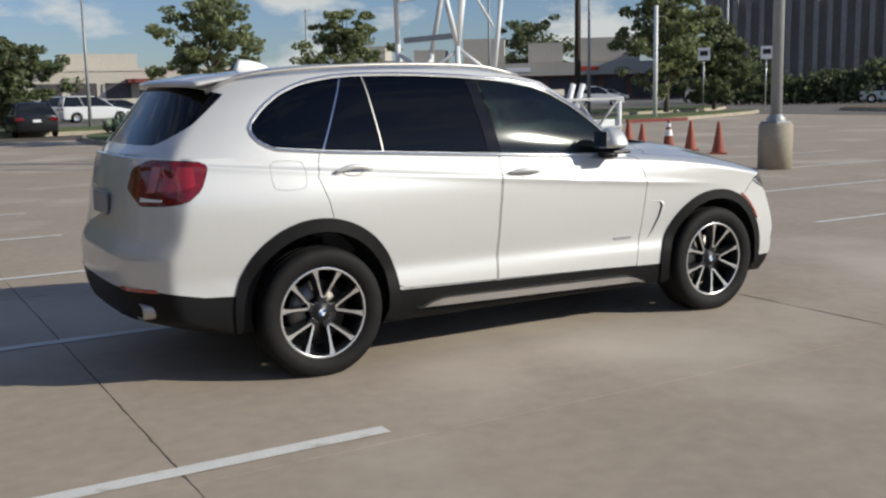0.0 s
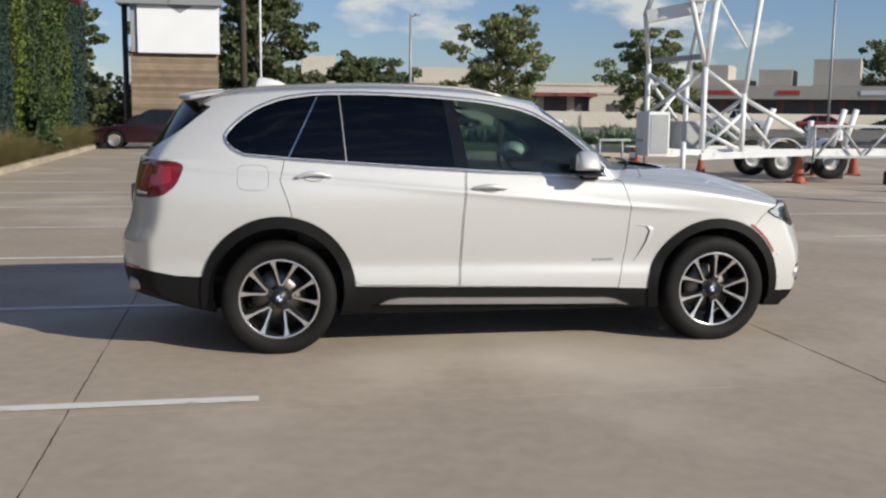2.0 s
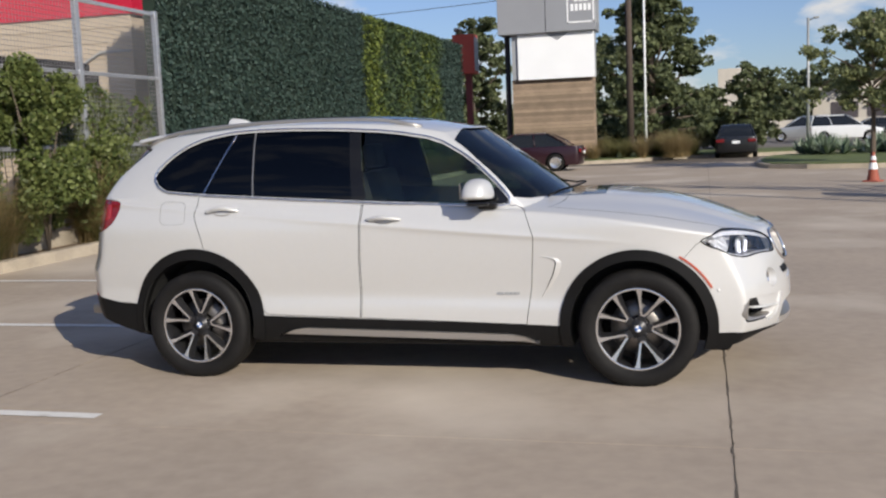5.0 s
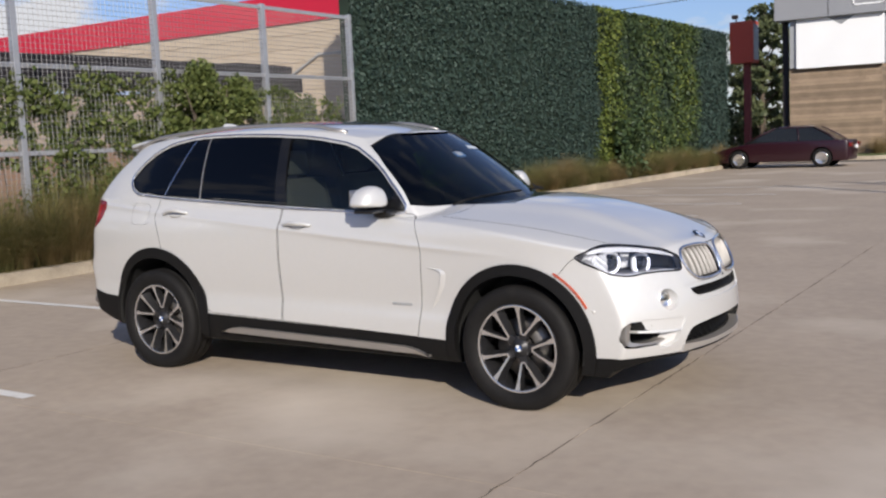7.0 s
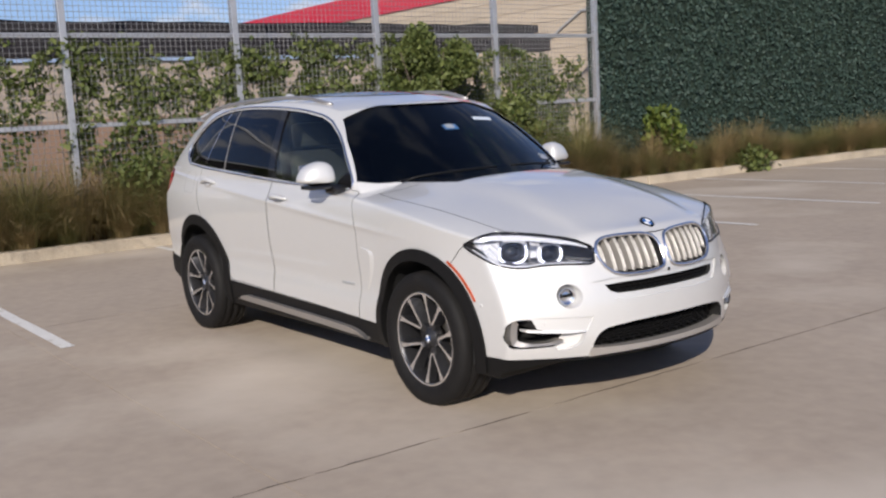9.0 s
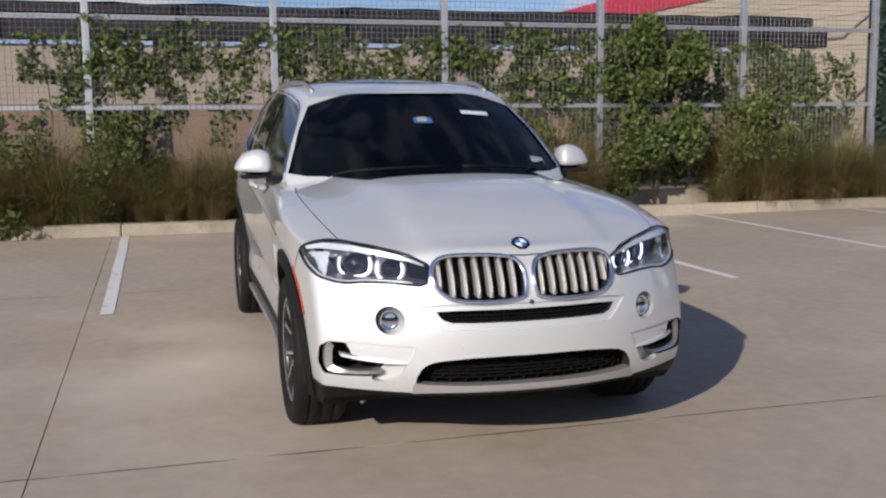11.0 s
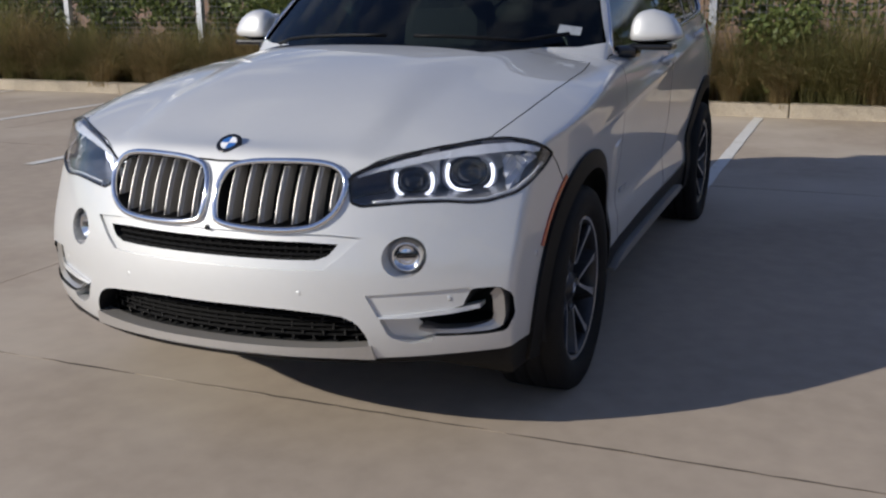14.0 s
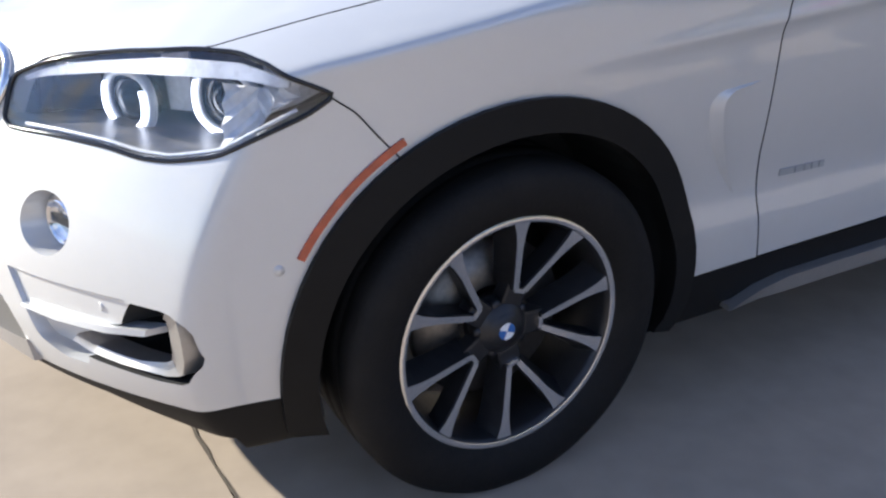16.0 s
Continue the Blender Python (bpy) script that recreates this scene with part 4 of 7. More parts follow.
# chrome line round the side glass
for s in (-1, 1):
    ring = resampled([(x, 0, z) for x, z in grown(DLO, 0.012)], 110, True)
    pts = [on_side(p.x, p.z, s, 0.003) for p in ring]
    part("window_trim", tube_mesh("window_trim", pts, 0.0085, CHROME, 6, True), None, car, "bright chrome window surround")

# sill boards
for s in (-1, 1):
    top = [on_side(x, z, s, 0.03, TUBSKIN) for x, z in [(-0.86 + 1.72 * i / 20, 0.346 - 0.034 * i / 20 - 0.05 * max(0, abs(i - 10) / 10 - 0.86) / 0.14) for i in range(21)]]
    bot = [Vector((p.x, p.y - s * 0.004, 0.300 - 0.034 * i / 20)) for i, p in enumerate(top)]
    band("sill_trim", top, bot, [Vector((0, s * 0.05, 0))] * 21, SATIN, car, "satin silver sill trim")

# kidney grilles
for s in (-1, 1):
    P = KID if s > 0 else mirrored(KID)
    ring = resampled([(0, y, z) for y, z in P], 64, True)
    pts = [on_front(p.y, p.z, 0.004) for p in ring]
    kid = part("kidney_grille", tube_mesh("kidney_frame", pts, 0.0098, CHROME, 10, True), None, car, "chrome framed radiator grille")
    for k in range(7):
        y = s * (0.062 + 0.052 * k)
        lo, hi = 0.715, 0.872
        if k == 6:
            lo, hi = 0.755, 0.855
        zs = [lo + (hi - lo) * i / 7 for i in range(8)]
        verts, faces = [], []
        for z in zs:
            p = on_front(y, z, -0.010)
            verts += [(p.x - 0.004, y - 0.0095, z), (p.x + 0.005, y, z), (p.x - 0.004, y + 0.0095, z), (p.x - 0.055, y + 0.007, z), (p.x - 0.055, y - 0.007, z)]
        for i in range(7):
            for j in range(5):
                a, c = i * 5 + j, i * 5 + (j + 1) % 5
                faces.append((a, c, c + 5, a + 5))
        part("slat", mesh_from("slat", verts, faces, SLAT), None, kid, "satin silver upright slat")
        part("slat_edge", tube_mesh("slat_edge", [on_front(y, z, -0.005) for z in zs], 0.0042, SATIN, 6), None, kid, "bright front edge of the slat")

# mesh inserts of the lower grilles
def mesh_insert(name, y0, y1, z0, z1, back, rows, material=GLOSSBLACK, pitch=0.035):
    bm = bmesh.new()
    for r in range(rows + 1):
        z = z0 + (z1 - z0) * r / rows
        n = 24
        pa = [on_front(y0 + (y1 - y0) * i / n, z, -back) for i in range(n + 1)]
        ring = []
        for p in pa:
            ring.append([bm.verts.new((p.x + dx, p.y, p.z + dz)) for dx, dz in ((0, 0.005), (0.006, 0), (0, -0.005), (-0.03, 0))])
        for a, b in zip(ring, ring[1:]):
            for j in range(4):
                bm.faces.new((a[j], a[(j + 1) % 4], b[(j + 1) % 4], b[j]))
    n = int((y1 - y0) / pitch)
    for r in range(rows):
        for i in range(n):
            y = y0 + (y1 - y0) * (i + 0.5 * (r % 2) + 0.25) / n
            za, zb = z0 + (z1 - z0) * r / rows, z0 + (z1 - z0) * (r + 1) / rows
            p = on_front(y, (za + zb) / 2, -back)
            add_box(bm, p.x - 0.03, p.x - 0.002, y - 0.0035, y + 0.0035, za, zb)
    return part(name, bm, material, car, "black honeycomb grille insert")


# added black plates that stand in for the shade behind the meshes
for y1, z0, z1, bk in ((0.40, 0.606, 0.672, 0.07), (0.485, 0.340, 0.480, 0.105)):
    band("grille_backing", [on_front(-y1 + 2 * y1 * i / 24, z1, -bk) for i in range(25)], [on_front(-y1 + 2 * y1 * i / 24, z0, -bk) for i in range(25)], [Vector((0.01, 0, 0))] * 25, DARK, car, "black plate added for the shade behind the grille")
mesh_insert("upper_grille", -0.39, 0.39, 0.614, 0.664, 0.035, 3, CLAD)
mesh_insert("lower_grille", -0.475, 0.475, 0.352, 0.470, 0.072, 6, CLAD, 0.062)

# silver skid plate: a lip with a shelf running back into the grille
lip = [(-0.495 + 0.99 * i / 24, abs(i - 12) / 12) for i in range(25)]
top = [on_front(y, 0.352 + 0.010 * k ** 4, 0.004) for y, k in lip]
bot = [on_front(y * 1.01, 0.331 - 0.010 * k ** 3, 0.012) for y, k in lip]
band("skid_plate", top, bot, [Vector((0.058, 0, 0))] * 25, LIPSILVER, car, "satin silver front skid plate")


def on_diag(u, z, s, out=0.0):
    """The place on the front corner at u along the corner and height z, looking in at 45 degrees."""
    q = math.sqrt(0.5)
    hit, no, _, _ = TUBSKIN.ray_cast(Vector(((4 - u) * q, s * (4 + u) * q, z)), Vector((-q, -s * q, 0)))
    if not hit:
        hit, no, _, _ = TUBSKIN.find_nearest(Vector(((1.85 - u) * q, s * (1.85 + u) * q, z)))
    return hit + no * out


for s in (-1, 1):
    P = (lambda p: p) if s > 0 else mirrored
    # headlamp insides
    bm = bmesh.new()
    bm.from_mesh(lenses[s])
    bmesh.ops.solidify(bm, geom=bm.faces[:], thickness=0.003)
    bm.to_mesh(lenses[s])
    bm.free()
    lamp = part("headlamp", finish(lenses[s]), None, car, "clear headlamp with two lit daylight rings")
    lamp.visible_shadow = False
    part("seal", tube_mesh("seal", [q for q in resampled(rim_loops[s], 120, True)], 0.0045, GLOSSBLACK, 6, True), None, lamp, "black rubber seal")
    for cx, cy, cz, w, h in ((2.088, 0.545, 0.814, 0.055, 0.047), (1.950, 0.672, 0.824, 0.070, 0.054)):
        m = Matrix.Translation((cx, s * cy, cz)) @ Matrix.Rotation(s * radians(24), 4, "Z")
        arc = []
        for k in range(25):
            a = radians(152 + 236 * k / 24)
            c, q = math.cos(a), math.sin(a)
            arc.append(Vector((0, w * math.copysign(abs(c) ** 0.8, c), h * math.copysign(abs(q) ** 0.8, q))))
        ring_o = part("daylight_ring", tube_mesh("daylight_ring", arc, 0.0044, DRL, 8), None, lamp, "lit white daylight ring")
        ring_o.matrix_world = m
        hoop = [Vector((-0.014, 1.12 * w * math.copysign(abs(math.cos(t)) ** 0.8, math.cos(t)), 1.10 * h * math.copysign(abs(math.sin(t)) ** 0.8, math.sin(t)))) for t in np.linspace(0, 2 * math.pi, 32, endpoint=False)]
        guide = part("ring_guide", tube_mesh("ring_guide", hoop, 0.0095, BRIGHT, 8, True), None, lamp, "silver ring guide")
        guide.matrix_world = m
        squash = Matrix.Diagonal((1, w / h, 1, 1))
        pr = part("projector", lathe("projector", [(h * 0.60, -0.020), (h * 0.80, -0.014), (h * 0.84, -0.022), (h * 0.84, -0.05), (0, -0.05)], "x", 28, GLOSSBLACK), None, lamp, "black projector bezel")
        pr.matrix_world = m @ squash
        eye = part("eye", lathe("eye", [(0.0, 0.000), (h * 0.3, -0.003), (h * 0.52, -0.012), (h * 0.6, -0.022)], "x", 24, GLOSSBLACK), None, lamp, "dark projector lens")
        eye.matrix_world = m @ squash
        foot = part("light_foot", tube_mesh("light_foot", [Vector((0.004, -w * 0.5, -h * 0.98)), Vector((0.012, 0, -h * 1.16)), Vector((0.004, w * 0.5, -h * 0.98))], [0.003, 0.007, 0.003], CHROME, 8), None, lamp)
        foot.matrix_world = m
    q = math.sqrt(0.5)
    def plate(name, poly, t0, material, label):
        n = len(poly)
        part(name, mesh_from(name, [((t - u) * q, s * (t + u) * q, z) for t in (t0, t0 + 0.008) for u, z in poly], [tuple(range(n)), tuple(range(n, 2 * n))] + [(i, (i + 1) % n, n + (i + 1) % n, n + i) for i in range(n)], material), None, lamp, label)
    plate("silver_panel", [(-0.845, 0.795), (-0.78, 0.822), (-0.715, 0.862), (-0.690, 0.884), (-0.74, 0.912), (-0.84, 0.918)], 1.80, BRIGHT, "bright silver outer reflector")
    plate("bridge", [(-1.030, 0.790), (-0.985, 0.790), (-0.985, 0.900), (-1.040, 0.890)], 1.80, BRIGHT, "silver bridge between the lamps")
    plate("dark_panel", [(-1.300, 0.770), (-1.165, 0.780), (-1.150, 0.800), (-1.160, 0.870), (-1.292, 0.842)], 1.815, GLOSSBLACK, "black inner corner panel")
    # chrome brow under the top edge, corner reflector, bottom strip
    us = [-1.275 + 0.555 * i / 24 for i in range(25)]
    top_z = curve_of((-1.29, 0.850), (-1.235, 0.874), (-1.165, 0.895), (-1.05, 0.919), (-0.90, 0.938), (-0.82, 0.939), (-0.755, 0.927), (-0.70, 0.904))
    low_z = curve_of((-1.29, 0.842), (-1.235, 0.860), (-1.165, 0.874), (-1.05, 0.893), (-0.90, 0.905), (-0.80, 0.908), (-0.70, 0.893))
    ba = [on_diag(u, top_z(u) - 0.005, s, -0.007) for u in us]
    bb = [on_diag(u, min(low_z(u), top_z(u) - 0.008), s, -0.012) for u in us]
    band("brow", ba, bb, [Vector((0.006, s * 0.006, 0.002))] * 25, BRIGHT, lamp, "silver strip along the lamp's top")
    verts, faces = [], []
    for i in range(9):
        for j in range(7):
            u, z = -0.845 + 0.145 * i / 8, 0.800 + 0.100 * j / 6
            z = max(z, 0.795 + 0.60 * max(0.0, u + 0.83))
            verts.append(on_diag(u, z, s, -0.030 - 0.012 * ((i + j) % 2) - 0.02 * math.sin(math.pi * i / 8)))
    for i in range(8):
        for j in range(6):
            faces.append((i * 7 + j, i * 7 + j + 1, i * 7 + j + 8, i * 7 + j + 7))
    part("reflector", mesh_from("reflector", verts, faces, BRIGHT), None, lamp, "faceted corner reflector")
    edge = [on_diag(u, z + 0.010, s, -0.008) for u, z in ((-1.25, 0.770), (-1.15, 0.776), (-1.05, 0.776), (-0.975, 0.769), (-0.92, 0.770), (-0.83, 0.789), (-0.76, 0.825), (-0.71, 0.851))]
    part("bottom_strip", tube_mesh("bottom_strip", resampled(edge, 30), 0.0035, BRIGHT, 6), None, lamp, "thin silver strip")
    # fog lamp
    c = on_front(s * 0.592, 0.625, -0.030)
    fog = lathe("fog_lamp", [(0.0, -0.006), (0.02, -0.008), (0.034, -0.014), (0.038, 0.004), (0.043, 0.005), (0.044, 0.0), (0.052, -0.004), (0.052, -0.03), (0, -0.03)], "z", 32, CHROME)
    ob = part("fog_lamp", fog, None, car, "round chrome rimmed fog lamp")
    ob.matrix_world = Matrix.Translation(c) @ Matrix.Rotation(s * radians(20), 4, "Z") @ Matrix.Rotation(radians(90), 4, "Y")
    part("lens", lathe("lens", [(0.0, 0.008), (0.02, 0.007), (0.033, 0.003), (0.038, -0.002)], "z", 32, LENS), None, ob)
    part("visor", box(-0.012, 0.004, -0.030, 0.030, -0.006, 0.002, 0.002), GLOSSBLACK, ob, "dark bulb shield")
    # intake trim: a satin post at the outer side, turning in along the bottom, and the white blade across
    cpath = [(0.820, 0.523), (0.836, 0.515), (0.843, 0.480), (0.844, 0.430), (0.836, 0.398), (0.805, 0.388), (0.72, 0.386), (0.665, 0.390), (0.625, 0.404)]
    ca, cb, dep = [], [], []
    row = resampled([(0, y, z) for y, z in cpath], 30)
    for i, q in enumerate(row):
        wd = 0.026 if i < 12 else 0.026 - 0.016 * min(1, (i - 12) / 6)
        t = (row[min(29, i + 1)] - row[max(0, i - 1)]).normalized()
        inward = Vector((0, t.z, -t.y))
        ca.append(on_front(s * q.y, q.z, -0.008))
        e = on_front(s * (q.y + inward.y * wd), q.z + inward.z * wd, -0.020)
        cb.append(e)
        dep.append(Vector((0.05, 0, 0)))
    band("intake_trim", ca, cb, dep, SATIN, car, "satin silver air intake surround")
    line = [(0.520 + 0.262 * i / 12, 0.451 + 0.023 * i / 12) for i in range(13)]
    bl_t = [on_front(s * y, z, 0.003 - 0.014 * max(0, i - 9) / 3) for i, (y, z) in enumerate(line)]
    bl_b = [Vector((p.x + 0.003, p.y, p.z - 0.004 - 0.008 * min(1, i / 4))) for i, p in enumerate(bl_t)]
    band("intake_blade", bl_t, bl_b, [Vector((0.05, 0, 0))] * 13, PAINT, car)
    # amber side marker
    am = [on_side(AX_F + 0.503 * math.cos(radians(a)), 0.362 + 0.503 * math.sin(radians(a)), s, 0.004, TUBSKIN) for a in np.linspace(29, 60, 14)]
    am2 = [on_side(AX_F + 0.490 * math.cos(radians(a)), 0.362 + 0.490 * math.sin(radians(a)), s, 0.006, TUBSKIN) for a in np.linspace(29, 60, 14)]
    band("side_marker", am, am2, [Vector((0, s * 0.012, 0))] * 14, AMBER, car, "amber side marker strip")
    # seam between bumper and fender, and the sensor in the bumper's side
    seam = [on_diag(-0.668, 0.880, s, 0.0004)] + [on_side(x, z, s, 0.0004, TUBSKIN) for x, z in ((1.800, 0.850), (1.760, 0.803), (1.722, 0.762))]
    part("bumper_seam", tube_mesh("bumper_seam", resampled(seam, 12), 0.0017, DARK, 6), None, car, "dark panel gap")
    sp = on_side(1.938, 0.587, s, 0.0, TUBSKIN)
    sn = (sp - on_side(1.938, 0.587, s, -0.1, TUBSKIN)).normalized()
    ob = part("parking_sensor", lathe("sensor", [(0, 0.0015), (0.008, 0.0015), (0.0088, 0.0003), (0.0105, 0.0006), (0.011, -0.006)], "z", 16, PAINT), None, car)
    ob.matrix_world = Matrix.Translation(sp) @ sn.to_track_quat("Z", "Y").to_matrix().to_4x4()
    # fender vent
    run = resampled([(x, 0, z) for x, z in ((0.88, 0.80), (0.965, 0.79), (0.985, 0.765), (0.965, 0.69), (0.92, 0.60), (0.885, 0.545))], 24)
    lip_w = [0.002 + 0.013 * math.sin(math.pi * (i / 23) ** 0.8) for i in range(24)]
    rise = [on_side(p.x, p.z, s, 0.001 + 0.6 * w, TUBSKIN) for p, w in zip(run, lip_w)]
    fore = [on_side(p.x + 2.2 * w, p.z, s, 0.0002, TUBSKIN) for p, w in zip(run, lip_w)]
    aft = [on_side(p.x - 0.5 * w, p.z, s, 0.0002, TUBSKIN) for p, w in zip(run, lip_w)]
    part("fender_vent", mesh_from("fender_vent", rise + fore, [(i, i + 1, 25 + i, 24 + i) for i in range(23)], PAINT, True), None, car, "raised lip of the fender vent")
    # closed face, its dark colour standing in for shade inside the vent
    part("vent_slit", mesh_from("vent_slit", rise + aft, [(i, i + 1, 25 + i, 24 + i) for i in range(23)], DARK), None, car, "rear face of the lip, coloured dark for the opening's shade")
    # script badge as bars
    for k, (a, b) in enumerate(((0, 0.045), (0.05, 0.075), (0.08, 0.10), (0.105, 0.125), (0.13, 0.145))):
        x0 = 0.60 + (a if s < 0 else 0.145 - b)
        bm = bmesh.new()
        p = on_side(x0 + (b - a) / 2, 0.567, s, 0.002, TUBSKIN)
        add_box(bm, x0, x0 + b - a, p.y - 0.003, p.y + 0.003, 0.559, 0.575, 0.001)
        part("badge_bar", bm, GREYSTEEL, car)
    # parking sensors
    for yy, zz in ((0.30, 0.520), (0.70, 0.498)):
        c = on_front(s * yy, zz, -0.0014 if yy < 0.5 else -0.0095)
        ob = part("parking_sensor", lathe("sensor", [(0, 0.0015), (0.008, 0.0015), (0.0095, 0.0), (0.010, -0.006)], "z", 16, PAINT), None, car)
        ob.matrix_world = Matrix.Translation(c) @ Matrix.Rotation(s * radians(8), 4, "Z") @ Matrix.Rotation(radians(90), 4, "Y")
cd = on_front(0, 0.692, 0.001)
ob = part("camera_dot", lathe("camera_dot", [(0, 0.003), (0.008, 0.002), (0.009, -0.004)], "z", 16, GLOSSBLACK), None, car)
ob.matrix_world = Matrix.Translation(cd) @ Matrix.Rotation(radians(90), 4, "Y")


def roundel(name, r, m, parent, label):
    """A round maker's badge as plain quarters in its colours."""
    ring = part(name, lathe(name, [(0, 0.001), (r * 0.66, 0.002), (r * 0.7, 0.004), (r * 0.95, 0.004), (r, 0.0), (r, -0.004)], "z", 32, GLOSSBLACK), None, parent, label)
    ring.matrix_world = m
    for q in range(4):
        pts = [(0, 0, 0.0035)] + [(0.64 * r * math.cos(radians(90 * q + 90 * i / 8)), 0.64 * r * math.sin(radians(90 * q + 90 * i / 8)), 0.0035) for i in range(9)]
        ob = part("quarter", mesh_from("quarter", pts, [(0, i, i + 1) for i in range(1, 9)], (BLUE, BADGEWHITE)[q % 2]), None, ring)
    return ring


c = on_top(2.235, 0, 0.004)
roundel("maker_badge", 0.041, Matrix.Translation(c) @ Matrix.Rotation(radians(34), 4, "Y"), car, "round blue and white badge")

# mirrors
for s in (-1, 1):
    def mir(u, v, w):
        # a rounded pod: u along x, v outwards, w up
        k = (abs(u) ** 3.2 + abs(v) ** 3.2 + abs(w) ** 3.2) ** (-1 / 3.2)
        x, y, z = u * k, v * k, w * k
        return (0.515 + 0.092 * x * (1 - 0.20 * max(0.0, z)) * (1 - 0.12 * y) - 0.015 * y, s * (0.962 + 0.104 * y * (1 - 0.16 * z) - 0.010 * z), 1.200 + (0.095 if z > 0 else 0.052) * z * (1 - 0.30 * max(0.0, y)) + 0.004 * y)
    g5 = [-1, -0.5, 0, 0.5, 1]
    cap = cage(g5, g5, g5, mir)
    if s < 0:
        cap.flip_normals()
    cap = solved(cap, ("SUBSURF", 2))
    cap.materials.append(PAINT)
    cap.materials.append(GLOSSBLACK)
    for p in cap.polygons:
        p.material_index = 1 if p.center.z < 1.168 else 0
    mirror = part("door_mirror", finish(cap), None, car, "white capped door mirror")
    part("mirror_glass", box(0.418, 0.424, *sorted((s * 0.895, s * 1.020)), 1.170, 1.270, 0.002), CHROME, mirror)
    part("mirror_foot", box(0.46, 0.60, *sorted((s * 0.86, s * 1.04)), 1.128, 1.152, 0.010), GLOSSBLACK, mirror, "gloss black mirror base")
    part("mirror_arm", box(0.50, 0.62, *sorted((s * 0.77, s * 0.90)), 1.095, 1.145, 0.018), GLOSSBLACK, mirror)

# door handles
for s in (-1, 1):
    for d, x0, z0 in ((doors[(0 if s < 0 else 1)][1], -1.245, 1.112), (doors[(0 if s < 0 else 1)][0], -0.115, 1.040)):
        pts = [on_side(x0 - 0.115 + 0.23 * i / 12, z0 + 0.004 * math.sin(math.pi * i / 12), s, 0.012 + 0.026 * math.sin(math.pi * min(1, max(0, (i - 0.5) / 11)))) for i in range(13)]
        me = tube_mesh("door_handle", pts, [0.004 + 0.012 * math.sin(math.pi * (i + 0.6) / 13.2) ** 0.6 for i in range(13)], PAINT, 10)
        h = part("door_handle", me, None, d)
        cup = [on_side(x0 + 0.06 * math.cos(t), z0 + 0.022 * math.sin(t), s, 0.0015) for t in np.linspace(0, 2 * math.pi, 24, endpoint=False)]
        part("handle_cup", tube_mesh("handle_cup", cup, 0.0035, SATIN, 6, True), None, d)

# roof rails, fin, spoiler
for s in (-1, 1):
    pts = [on_top(-1.95 + 2.02 * i / 24, s * (0.555 + 0.03 * math.sin(math.pi * i / 24)), 0.002 + 0.020 * min(1, i / 3, (24 - i) / 3)) for i in range(25)]
    part("roof_rail", tube_mesh("roof_rail", pts, 0.013, SATIN, 8), None, car, "satin silver roof rail")
def fin(u, v, w):
    return (-1.60 + 0.24 * u + 0.03 * w * (1 - u), v * (0.034 - 0.022 * w) * (1 - 0.75 * u ** 2), on_top(-1.60 + 0.24 * u, 0).z - 0.01 + 0.075 * w * (1 - u ** 2.2))
part("roof_fin", finish(solved(cage([0, 0.08, 0.5, 0.9, 1], [-1, 0, 1], [0, 0.5, 1], fin), ("SUBSURF", 2))), PAINT, car)
def spoil(u, v, w):
    av = abs(v)
    x = -2.11 + 0.30 * u + 0.10 * av ** 3
    return (x, v * 0.575, roof_z(max(x, -2.1)) - 0.03 * av ** 2.2 + (0.010 if w else -0.028 + 0.018 * u) - 0.25 * max(0.0, -2.1 - x))
part("spoiler", finish(solved(cage([0, 0.1, 0.5, 1], [-1, -0.9, -0.5, 0, 0.5, 0.9, 1], [0, 1], spoil), ("SUBSURF", 2))), PAINT, car, "white roof spoiler")

# rear plate, exhausts, wiper
part("number_plate", box(-2.425, -2.412, -0.16, 0.16, 0.90, 1.02, 0.003), GREYPANEL, car, "rear plate without readable marks")
def on_rear(y, z, out=0.0):
    hit, no, _, _ = TUBSKIN.ray_cast(Vector((-4, y, z)), Vector((1, 0, 0)))
    return hit + no * out if hit else Vector((-2.35, y, z))


